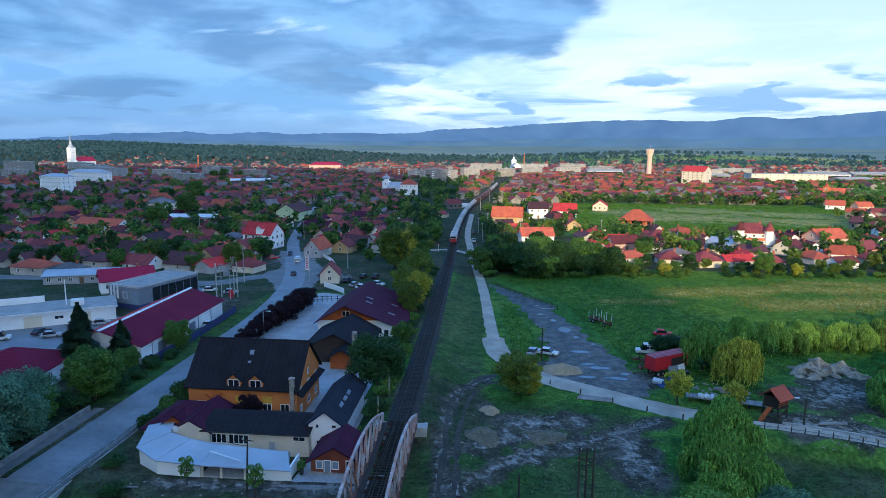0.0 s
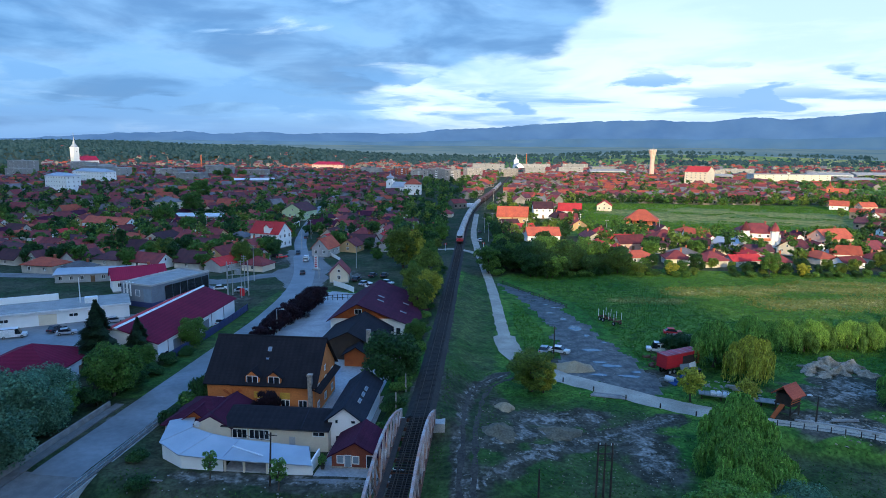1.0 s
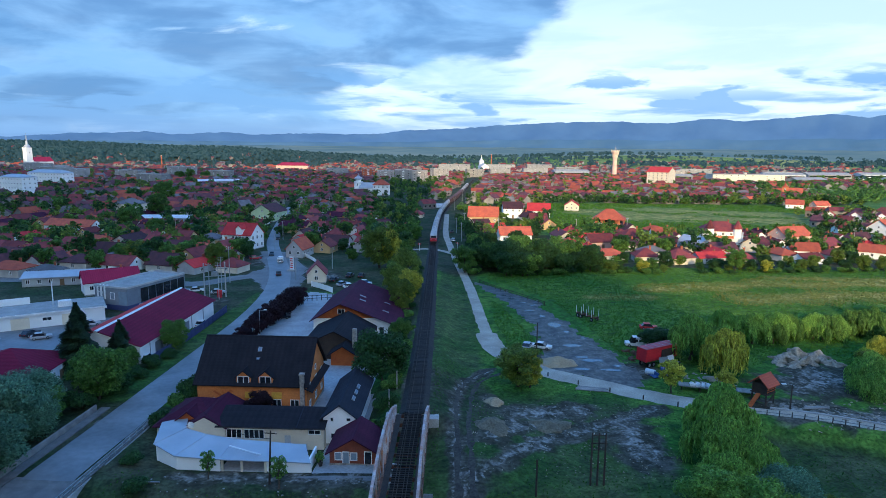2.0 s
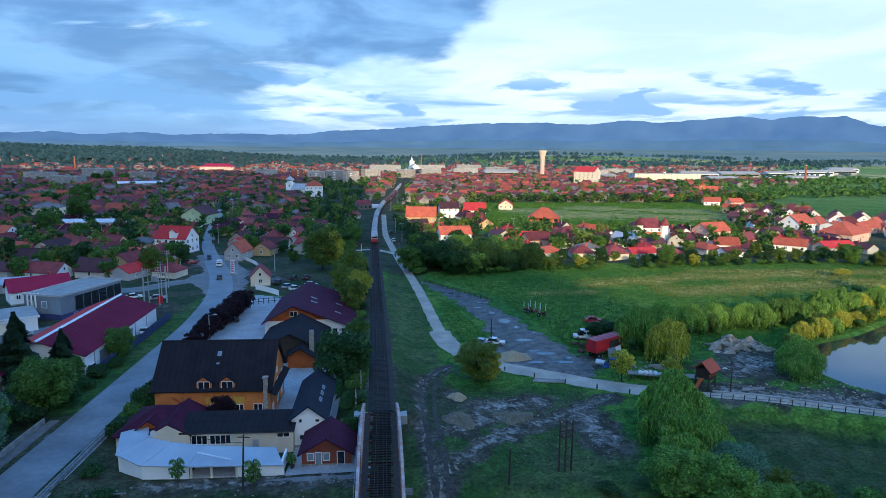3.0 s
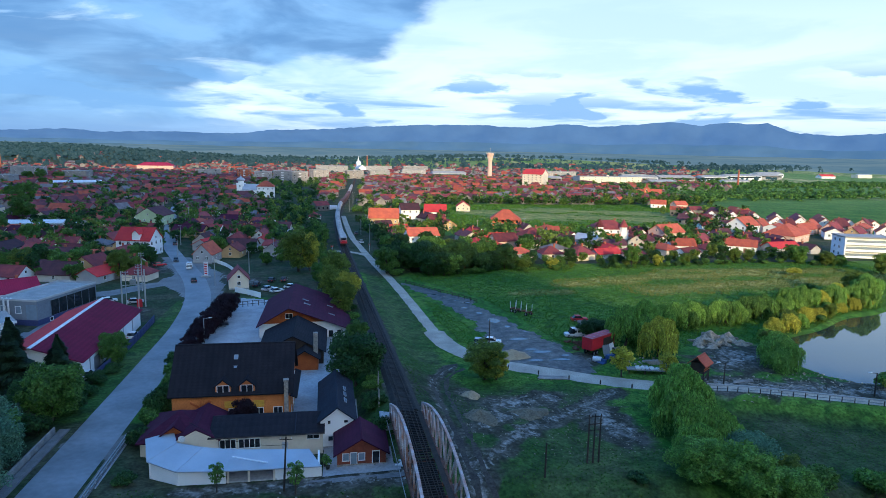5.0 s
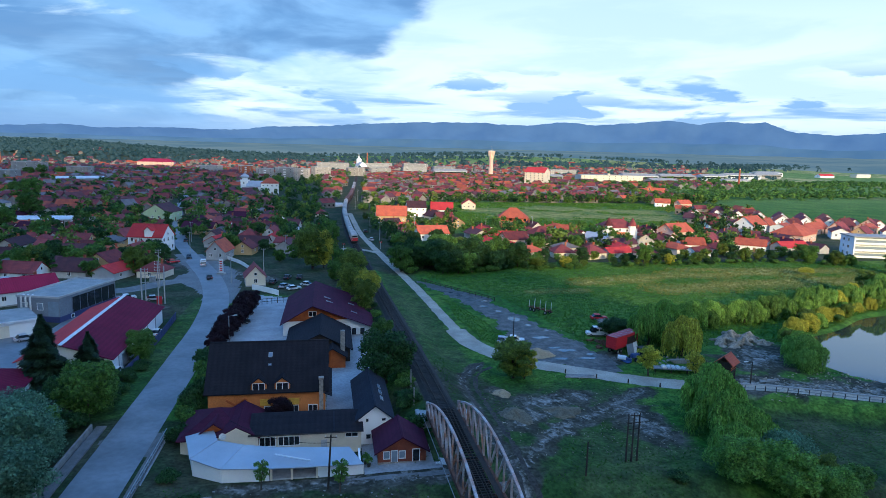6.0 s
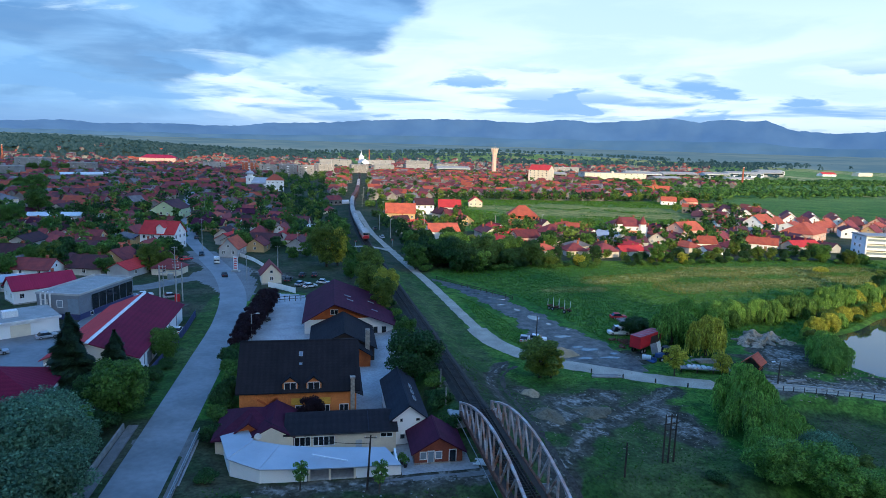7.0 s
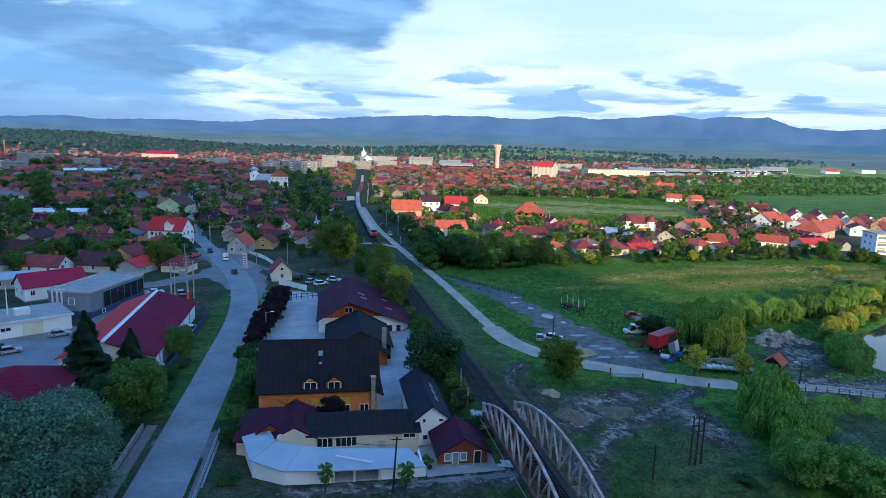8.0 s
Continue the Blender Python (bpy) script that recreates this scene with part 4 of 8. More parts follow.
def house(x, y, ang, w, d, eave, ridge, wall="plaster_white", roof="roof_red", hip=False, label="", category="house", z=None, chimney=True, over=0.45, storeys=1, win=(1.1, 1.3, 2), sides="fblr", name="house", group="", door=True, step=3.0, glass="glass_dark", plinth=True):
    """A house whose ridge runs along its own x; its front looks to its own -y."""
    z = float(gz(x, y)) if z is None else z
    root = thing(name, label, category, pose(x, y, z, 0, 0, ang), group)
    ms = Mesh()
    if hip:
        ms.box(-w / 2, -d / 2, -0.9, w / 2, d / 2, eave)
    else:
        ms.prism([(-d / 2, -0.9), (d / 2, -0.9), (d / 2, eave), (0, ridge), (-d / 2, eave)], -w / 2, w / 2)
    part("wall", ms, wall, root)
    if plinth:
        part("plinth", Mesh().box(-w / 2 - 0.05, -d / 2 - 0.05, -0.9, w / 2 + 0.05, d / 2 + 0.05, 0.35), "concrete", root)
    part("roof", (hip_roof if hip else gable_roof)(w, d, eave, ridge, over), roof, root)
    if chimney:
        cx, cy = w * 0.22, d * 0.13
        cz = ridge - (ridge - eave) * 0.26
        part("chimney", Mesh().tub(cx - 0.32, cy - 0.3, cz - 0.8, cx + 0.32, cy + 0.3, ridge + 0.75, taper=0.02).box(cx - 0.4, cy - 0.38, ridge + 0.72, cx + 0.4, cy + 0.38, ridge + 0.86), "brick_red", root)
    me = window_mesh(*win, glass=glass)
    fl = eave / storeys
    away = {q: math.cos(radians(ang + a)) < -0.45 for q, a in (("f", 0), ("b", 180), ("l", -90), ("r", 90))}
    for s in range(storeys):
        zc = s * fl + min(fl * 0.56, fl - win[1] / 2 - 0.2)
        for side in sides:
            if y > 240 and away[side]:
                continue
            length = w if side in "fb" else d
            n = max(1, int((length - 1.0) / step))
            for i in range(n):
                u = (i + 0.5) / n * length - length / 2
                if side == "f" and s == 0 and door and i == n // 2 and n > 1:
                    part("door", Mesh().box(u - 0.5, -d / 2 - 0.06, 0.05, u + 0.5, -d / 2 + 0.02, 2.1).box(u - 0.62, -d / 2 - 0.09, 0.0, u - 0.5, -d / 2 + 0.02, 2.22).box(u + 0.5, -d / 2 - 0.09, 0.0, u + 0.62, -d / 2 + 0.02, 2.22), "timber", root)
                    continue
                m = {"f": pose(u, -d / 2, zc), "b": pose(u, d / 2, zc, 0, 0, 180), "l": pose(-w / 2, u, zc, 0, 0, -90), "r": pose(w / 2, u, zc, 0, 0, 90)}[side]
                part("window", me, None, root, m=m)
    if not hip and ridge - eave > 2.2:
        small = window_mesh(0.9, 1.0, 1, glass=glass)
        for m in (pose(-w / 2, 0, eave + 0.75, 0, 0, -90), pose(w / 2, 0, eave + 0.75, 0, 0, 90)):
            part("window", small, None, root, m=m)
    return root


def skylight(parent, m, w=0.8, h=1.2):
    part("skylight", Mesh().box(-w / 2, -h / 2, -0.05, w / 2, h / 2, 0.10).box(-w / 2 + 0.08, -h / 2 + 0.08, 0.10, w / 2 - 0.08, h / 2 - 0.08, 0.115, 1), ["steel_grey", "glass_sky"], parent, m=m)


def big_house():
    g = -0.8
    root = house(-24.6, 106.3, 0, 18.4, 12.6, 6.0, 12.0, "plaster_orange", "roof_black", label="large orange guest house with a black metal tile roof", z=g, chimney=False, over=0.55, sides="lr", storeys=2, win=(1.3, 1.3, 2), name="guest_house")
    yf = -6.3
    lower = window_mesh(1.5, 1.4, 2)
    for u in (-7.0, 0.2, 4.2, 7.2):
        part("window", lower, None, root, m=pose(u, yf, 2.45))
    for u in (-0.3, 4.2):
        part("shutter_board", Mesh().box(u - 0.85, yf - 0.09, 3.25, u + 0.85, yf - 0.02, 4.35), "yellow_board", root, "yellow wooden board over the window")
    for u in (-1.3, 2.4):
        m = pose(u, yf - 0.1, 0, 0, 0, 90)
        dz = part("dormer", Mesh().prism([(-1.2, 4.6), (1.2, 4.6), (1.2, 7.0), (0, 7.9), (-1.2, 7.0)], 0.0, 3.8), "plaster_orange", root, "gabled dormer", m)
        part("dormer_roof", gable_roof(3.8, 2.4, 7.0, 7.95, 0.28), "roof_black", dz, m=pose(1.95, 0, 0))
        part("window", window_mesh(1.95, 1.8, 2), None, dz, m=pose(0, 0, 6.2, 0, 0, -90))
    part("chimney", Mesh().tub(8.25, yf - 0.65, -0.5, 8.9, yf + 0.05, 7.7, taper=0.02).box(8.15, yf - 0.75, 7.6, 9.0, yf + 0.15, 7.85), "stone_pale", root, "tall pale stone chimney stack")
    for k, (x0, z0, x1, z1) in enumerate(((-6.2, 2.2, -3.4, 4.6), (-6.4, 4.4, -4.9, 3.4), (-3.2, 4.5, -4.9, 3.3), (-4.8, 2.0, -4.8, 4.6), (-2.9, 3.4, -4.4, 2.4))):
        part("timber_brace", Mesh().beam((x0, yf - 0.06, z0), (x1, yf - 0.06, z1), 0.1, 0.34), "wood_orange", root, "brown timber brace on the wall")
    slope = math.degrees(math.atan2(6.5, 6.3))
    for u, q in ((0.2, 0.30), (0.2, 0.52)):
        skylight(root, pose(u, -6.3 * q, 12.0 - 6.5 * q + 0.22, slope, 0, 0), 0.65, 0.85)
    # lower roof on the right gable end
    part("side_roof", Mesh().slab([(8.9, -6.6, 5.2), (10.3, -6.6, 4.6), (10.3, 6.6, 4.6), (8.9, 6.6, 5.2)], 0.14), "roof_black", root)
    return root


def wing():
    """The low restaurant wing before the guest house."""
    g = -0.8
    root = thing("restaurant_wing", "low cream wing with a black metal tile roof", "house", pose(-18.6, 91.4, g))
    part("wall", Mesh().prism([(-2.6, -0.9), (4.6, -0.9), (4.6, 3.5), (1.6, 4.75), (-2.6, 3.5)], -7.4, 8.6), "plaster_cream", root)
    ms = Mesh()
    ms.slab([(-7.6, -3.1, 3.62), (8.9, -3.1, 3.62), (8.9, 1.6, 4.95), (-7.6, 1.6, 4.95)], 0.14).slab([(-7.6, 1.6, 4.95), (8.9, 1.6, 4.95), (8.9, 5.0, 3.6), (-7.6, 5.0, 3.6)], 0.14)
    part("roof", ms, "roof_black", root)
    part("roof_seam", Mesh().beam((4.6, -3.1, 3.66), (4.6, 1.6, 4.99), 0.16, 0.06), "roof_slate", root)
    part("gutter", Mesh().rod((-7.6, -3.2, 3.5), (8.9, -3.2, 3.5), 0.08), "frame_dark", root)
    for u in (-5.3, -1.9):
        part("window", window_mesh(3.1, 1.5, 4), None, root, m=pose(u, -2.6, 2.3))
    part("door", Mesh().box(2.7, -2.68, 0.1, 3.6, -2.58, 2.2), "paint_silver", root, "pale grey-violet door")
    part("window", window_mesh(1.9, 0.75, 2), None, root, m=pose(7.2, -2.6, 2.8))
    # cross gable with a purple roof at the end of the wing
    g2 = part("gable_wall", Mesh().prism([(-3.0, -0.9), (3.0, -0.9), (3.0, 3.3), (0, 4.9), (-3.0, 3.3)], -3.4, 6.0), "plaster_cream", root, "cream gable wall", pose(-9.2, 0.4, 0, 0, 0, 90))
    part("gable_roof", gable_roof(9.2, 6.0, 3.3, 4.9, 0.3), "roof_purple", g2, "dark purple metal tile roof", pose(1.4, 0, 0))
    # hipped purple roof behind it
    h = part("hip_wall", Mesh().box(-4.6, -5.0, -0.9, 4.6, 5.0, 2.9), "plaster_cream", root, m=pose(-12.6, 3.4, 0))
    part("hip_roof", hip_roof(9.2, 10.0, 2.9, 5.3, 0.5), "roof_purple", h, "dark purple hipped roof")
    part("gablet", Mesh().prism([(-1.9, 3.4), (1.9, 3.4), (0, 4.7)], 0, 2.6), "wood_orange", h, "brown gablet", pose(0, -4.2, 0, 0, 0, 90))
    part("gablet_roof", gable_roof(3.2, 3.8, 3.4, 4.75, 0.25), "roof_purple", h, m=pose(0, -2.9, 0, 0, 0, 90))
    dish = Mesh()
    n = 14
    dish.add([(0, 0, 0)] + [(0.5 * math.cos(2 * math.pi * i / n), -0.12, 0.5 * math.sin(2 * math.pi * i / n)) for i in range(n)], [(0, i + 1, (i + 1) % n + 1) for i in range(n)])
    dish.add([(0, 0.03, 0)] + [(0.5 * math.cos(2 * math.pi * i / n), -0.09, 0.5 * math.sin(2 * math.pi * i / n)) for i in range(n)], [(0, (i + 1) % n + 1, i + 1) for i in range(n)])
    dish.rod((0, 0, 0), (0, 0.4, -0.6), 0.04)
    part("satellite_dish", dish, "paint_white", root, "white satellite dish", pose(-11.0, -3.5, 3.9))


def pavilion():
    """The low pavilion round the corner of the terrace."""
    g = -0.8
    root = thing("pavilion", "white garden pavilion with a pale blue-grey metal roof", "pavilion", pose(0, 0, g))
    O = [(-35.3, 90.8, 3.2), (-33.2, 83.6, 2.9), (-28.8, 80.6, 2.7), (-22.6, 80.4, 2.5), (-10.0, 80.7, 2.2)]
    I = [(-31.6, 91.6, 3.7), (-30.2, 87.6, 3.5), (-26.5, 86.2, 3.3), (-22.2, 85.6, 3.0), (-11.8, 85.2, 2.6)]
    for k in range(4):
        part("roof_sheet", Mesh().slab([O[k], O[k + 1], I[k + 1], I[k]], 0.12), "roof_tin", root)
        a, b = Vector(O[k + 1]), Vector(I[k + 1])
        if k < 3:
            part("roof_seam", Mesh().beam(a + Vector((0, 0, 0.03)), b + Vector((0, 0, 0.03)), 0.16, 0.08), "roof_tin", root)

    def wall(a, b, top_a, top_b, inset=0.35):
        p, q = Vector((*a, 0)), Vector((*b, 0))
        d = (q - p).normalized()
        n = Vector((-d.y, d.x, 0)) * inset
        p, q = p + n, q + n
        w = Vector((-d.y, d.x, 0)) * 0.25
        ms = Mesh()
        ms.add([p + Vector((0, 0, -0.9)), q + Vector((0, 0, -0.9)), q + w + Vector((0, 0, -0.9)), p + w + Vector((0, 0, -0.9)), p + Vector((0, 0, top_a)), q + Vector((0, 0, top_b)), q + w + Vector((0, 0, top_b)), p + w + Vector((0, 0, top_a))],
               [(3, 2, 1, 0), (4, 5, 6, 7), (0, 1, 5, 4), (1, 2, 6, 5), (2, 3, 7, 6), (3, 0, 4, 7)])
        part("wall", ms, "plaster_white", root)
    wall(O[0][:2], O[1][:2], 3.05, 2.75)
    wall(O[1][:2], O[2][:2], 2.75, 2.55)
    wall(O[2][:2], O[3][:2], 2.55, 2.35)
    wall((-16.2, 80.55), (-10.0, 80.7), 2.2, 2.05)
    part("back_wall", Mesh().box(-23.0, 85.6, -0.9, -11.8, 85.85, 2.35), "plaster_grey", root)
    part("side_wall", Mesh().box(-10.6, 81.1, -0.9, -10.35, 85.8, 2.1), "plaster_white", root)
    for x in (-22.3, -19.6, -16.3):
        part("porch_post", Mesh().box(x - 0.14, 80.8, -0.6, x + 0.14, 81.08, 2.35), "plaster_cream", root)
    part("porch_floor", Mesh().box(-22.6, 80.9, -0.2, -16.0, 85.6, 0.74), "paving", root)
    part("strip_light", Mesh().beam((-22.0, 82.9, 3.28), (-17.2, 81.7, 2.70), 0.24, 0.10), "paint_white", root, "long white strip on the roof")


def annex():
    g = -0.7
    root = house(-8.0, 98.2, 91.0, 16.0, 5.0, 4.6, 6.5, "plaster_white", "roof_slate", label="narrow white two-storey annex with a slate-blue roof", z=g, chimney=False, over=0.5, sides="b", storeys=2, win=(0.9, 1.0, 1), name="annex_house", door=False)
    for v, zc, w, h in ((1.2, 4.2, 0.55, 0.7), (-1.3, 4.2, 0.75, 0.6), (1.0, 1.6, 0.85, 0.9)):
        part("window", window_mesh(w, h, 1), None, root, m=pose(-8.0, v, zc, 0, 0, -90))
    part("balcony_slab", Mesh().box(-8.7, -2.4, 2.5, -8.0, 0.3, 2.62), "plaster_grey", root)
    part("door", Mesh().box(-8.06, -2.0, 0, -7.96, -0.9, 2.1), "paint_white", root)
    sl = math.degrees(math.atan2(1.9, 2.5))
    for u in (-3.4, -0.8, 1.6):
        skylight(root, pose(u, -1.35, 6.5 - 1.9 * 1.35 / 2.5 + 0.2, sl, 0, 0), 1.5, 0.5)
    return root


def cabin():
    g = float(gz(-4.5, 84)) - 0.1
    root = thing("brick_cabin", "small red brick cabin with a dark red metal roof", "cabin", pose(-4.5, 86.2, g, 0, 0, 0))
    part("wall", Mesh().prism([(-3.4, -0.8), (3.4, -0.8), (3.4, 2.1), (0, 4.0), (-3.4, 2.1)], -3.1, 3.3), "brick_brown", root, "red-brown brick wall", pose(0, 0, 0, 0, 0, 90))
    part("roof", gable_roof(6.6, 6.8, 2.1, 4.1, 0.55), "roof_purple", root, "dark red metal tile roof", pose(0, 0.1, 0, 0, 0, 90))
    part("plinth", Mesh().box(-3.45, -3.2, -0.8, 3.45, 3.35, 0.3), "stone_pale", root)
    part("window", window_mesh(1.0, 1.2, 1, glass="glass_sky"), None, root, m=pose(-2.2, -3.1, 1.35))
    part("glass_door", window_mesh(1.0, 1.9, 1, glass="glass_sky"), None, root, m=pose(-1.1, -3.1, 1.1))
    part("window", window_mesh(1.0, 1.2, 1, glass="glass_sky"), None, root, m=pose(0.0, -3.1, 1.35))
    part("door", window_mesh(1.1, 2.0, 1), None, root, m=pose(2.0, -3.1, 1.15))
    for x in (-1.5, 1.9):
        part("step", Mesh().box(x - 0.8, -3.9, -0.4, x + 0.8, -3.2, 0.12), "concrete", root)


def barn():
    g = -0.4
    root = thing("long_barn", "long white barn with a purple metal roof and orange gable", "barn", pose(0, 0, g))
    prof = [(-25.6, -0.5), (-5.0, -0.5), (-5.0, 2.4), (-18.8, 7.5), (-25.6, 3.6)]
    me = Mesh().add([(x, 146.5, z) for x, z in prof] + [(x, 172.0, z) for x, z in prof], [(4, 3, 2, 1, 0)[::-1], (5, 6, 7, 8, 9)[::-1]] + [(i, (i + 1) % 5, (i + 1) % 5 + 5, i + 5)[::-1] for i in range(5)])
    part("wall", me, "plaster_white", root)
    ms = Mesh().slab([(-18.8, 144.8, 7.9), (-4.0, 144.8, 2.4), (-4.0, 173, 2.4), (-18.8, 173, 7.9)], 0.16).slab([(-26.2, 144.8, 3.5), (-18.8, 144.8, 7.9), (-18.8, 173, 7.9), (-26.2, 173, 3.5)], 0.16)
    part("roof", ms, "roof_purple", root)
    part("gable_boards", Mesh().add([(-25.3, 146.3, 3.9), (-10.6, 146.3, 4.3), (-18.9, 146.3, 7.55), (-25.3, 146.5, 3.9), (-10.6, 146.5, 4.3), (-18.9, 146.5, 7.55)], [(0, 1, 2), (5, 4, 3), (0, 3, 4, 1), (1, 4, 5, 2), (2, 5, 3, 0)]), "wood_orange", root, "bright orange boarded gable")
    part("window", window_mesh(1.8, 1.3, 2), None, root, m=pose(-18.8, 146.3, 5.7))
    for x, w, h, zc in ((-10.6, 0.8, 1.0, 1.5), (-9.2, 1.2, 2.1, 1.05), (-7.2, 1.2, 2.1, 1.05)):
        part("window", window_mesh(w, h, 1), None, root, m=pose(x, 146.5, zc))
    a = math.degrees(math.atan2(5.45, 14.6))
    for y, x in ((158, -15.5), (154.5, -15.0), (160, -9.5), (152.5, -9.0)):
        skylight(root, pose(x, y, 8.1 - (x + 19.2) * 5.45 / 14.6, 0, a, 0), 1.6, 0.5)
    # dark low wing before it
    w = part("front_wing", Mesh().prism([(-6.6, -0.5), (6.2, -0.5), (6.2, 3.0), (-0.4, 6.0), (-6.6, 2.8)], 0, 15.5), "timber_dark", root, "low dark boarded wing under a black roof", pose(-17.2, 128.5, 0, 0, 0, 90))
    part("wing_roof", Mesh().slab([(-0.6, -7.2, 2.7), (16.5, -7.2, 2.7), (16.5, -0.4, 6.25), (-0.6, -0.4, 6.25)], 0.16).slab([(-0.6, -0.4, 6.25), (16.5, -0.4, 6.25), (16.5, 6.9, 2.85), (-0.6, 6.9, 2.85)], 0.16), "roof_black", w)
    p = part("porch", Mesh().prism([(-2.6, -0.5), (2.6, -0.5), (2.6, 2.6), (0, 4.1), (-2.6, 2.6)], 0, 5), "wood_orange", root, "brown boarded porch gable", pose(-14.2, 125.2, 0, 0, 0, 90))
    part("porch_roof", gable_roof(6.0, 5.2, 2.6, 4.2, 0.5), "roof_black", p, m=pose(2.2, 0, 0))
    part("chimney", Mesh().tub(-12.6, 126.6, 2, -11.7, 127.5, 7.2, taper=0.04), "stone_pale", root, "pale stone chimney")


def hall():
    g = -0.3
    root = thing("warehouse", "long white warehouse with a wine-red metal roof", "warehouse", pose(-63.2, 141.5, g, 0, 0, 1.0))
    part("wall", Mesh().prism([(-8.0, -0.5), (8.0, -0.5), (8.0, 4.15), (0.6, 7.0), (-8.0, 3.95)], -20.0, 19.0), "plaster_white", root, m=pose(0, 0, 0, 0, 0, 90))
    # lit and shaded slope of one roof, told apart by two reds
    for nm, x0, z0, x1, z1, mt, lb in (("roof_slope", -8.5, 4.25, -0.6, 7.35, "roof_bright", "red sheet roof slope, lit side coloured brighter"), ("roof_slope", -0.6, 7.35, 8.5, 4.2, "roof_hall_red", "red sheet roof slope, shaded side coloured darker")):
        part(nm, Mesh().slab([(x0, -20.6, z0), (x1, -20.6, z1), (x1, 19.6, z1), (x0, 19.6, z0)], 0.14), mt, root, lb)
    part("ridge_cap", Mesh().prism([(-0.45, 7.22), (0.0, 7.5), (0.45, 7.22)], -20.7, 19.7), "paint_white", root, "white ridge cap", pose(-0.6, 0, 0, 0, 0, 90))
    for y in (-16, -9, -2, 5, 12):
        part("downpipe", Mesh().rod((8.1, y, -0.4), (8.1, y, 4.3), 0.09), "steel_grey", root)
    for y in (-12, 2):
        part("gate", Mesh().box(8.0, y - 1.6, -0.2, 8.06, y + 1.6, 3.0), "panel_grey", root)
    part("gate", Mesh().box(-2, -20.08, -0.2, 2, -20.0, 3.4), "panel_grey", root)


def showroom():
    root = thing("showroom", "flat-roofed grey panel showroom with a blue base", "building", pose(-81.6, 174.3, -0.2, 0, 0, -16))
    w, d, h = 11.0, 22.0, 6.2
    part("wall", Mesh().box(-w / 2, -d / 2, 1.6, w / 2, d / 2, h), "panel_grey", root, "grey metal panel wall")
    part("base", Mesh().box(-w / 2 - 0.04, -d / 2 - 0.04, -0.6, w / 2 + 0.04, d / 2 + 0.04, 1.6), "panel_blue", root, "dark blue base")
    part("parapet", Mesh().box(-w / 2 - 0.15, -d / 2 - 0.15, h, w / 2 + 0.15, -d / 2 + 0.2, h + 0.5).box(-w / 2 - 0.15, d / 2 - 0.2, h, w / 2 + 0.15, d / 2 + 0.15, h + 0.5).box(-w / 2 - 0.15, -d / 2, h, -w / 2 + 0.2, d / 2, h + 0.5).box(w / 2 - 0.2, -d / 2, h, w / 2 + 0.15, d / 2, h + 0.5), "plaster_grey", root)
    part("flat_roof", Mesh().box(-w / 2, -d / 2, h, w / 2, d / 2, h + 0.12), "roof_flat", root, "pale flat roof")
    part("glass_front", Mesh().box(w / 2 + 0.02, -6.5, 1.7, w / 2 + 0.08, 10.7, 5.5), "glass_dark", root, "long dark window band")
    for i in range(7):
        part("mullion", Mesh().box(w / 2 + 0.05, -6.5 + i * 2.85, 1.7, w / 2 + 0.14, -6.42 + i * 2.85, 5.5), "panel_grey", root)
    part("corner_glass", Mesh().box(2.6, -d / 2 - 0.09, 1.7, w / 2 - 0.1, -d / 2 - 0.05, 5.4), "glass_sky", root, "glazed corner of the showroom")
    for x in (-3.5, 0.5):
        part("window", window_mesh(1.6, 1.8, 1, glass="glass_sky"), None, root, m=pose(x, -d / 2, 4.0))
    for i in range(3):
        part("vent_pipe", Mesh().rod((-4.2 + i * 1.2, -d / 2 - 0.3, 3.0), (-4.2 + i * 1.2, -d / 2 - 0.3, 6.2), 0.22).rod((-4.2 + i * 1.2, -d / 2 - 0.3, 6.2), (-4.2 + i * 1.2, -d / 2 + 0.8, 6.6), 0.22), "paint_white", root, "white vent pipe")
    part("window", window_mesh(1.2, 1.0, 1), None, root, m=pose(w / 2 + 0.04, -6.5, 0.9, 0, 0, 90))


def factory():
    root = thing("workshop", "long low white workshop with a flat roof", "building", pose(-100.5, 140.2, -0.3, 0, 0, 34))
    part("wall", Mesh().box(-24, 0, -0.6, 24, 12, 3.6), "plaster_white", root)
    part("flat_roof", Mesh().box(-24.4, -0.4, 3.6, 24.4, 12.4, 3.95), "roof_flat", root)
    part("fascia", Mesh().box(-24.45, -0.55, 3.5, 24.45, -0.4, 4.05), "paint_white", root)
    for u in (6, 16.5):
        part("roller_gate", Mesh().box(u - 1.9, -0.07, -0.2, u + 1.9, 0.02, 3.0), "plaster_cream", root, "beige roller gate")
    for u in (-18, -10, -3, 11.5):
        part("window", window_mesh(2.0, 0.9, 2), None, root, m=pose(u, 0, 2.3))
    part("roof_unit", Mesh().tub(14, 4, 3.95, 17, 6, 5.4, taper=0.04), "paint_white", root, "white roof-top air unit")
    part("upper_wall", Mesh().box(-24, 11.5, 3.9, 8, 12, 5.6), "plaster_white", root)
    part("mast", Mesh().rod((13, 6, 3.9), (13, 6, 10.5), 0.16, 0.1), "paint_white", root, "white flag mast")
    house(-97.5, 186.0, -42 + 80, 15, 8.5, 4.0, 6.8, "plaster_white", "roof_magenta", label="white house with a magenta sheet metal roof")
    house(-72.6, 109.5, 96, 15, 15.5, 3.6, 6.8, "plaster_white", "roof_hall_red", hip=True, label="white building with a low wine-red hipped roof", chimney=False)
    house(-118, 196, 20, 22, 9, 2.8, 4.0, "plaster_grey", "roof_tin", label="low shed with a grey-green tin roof", chimney=False)


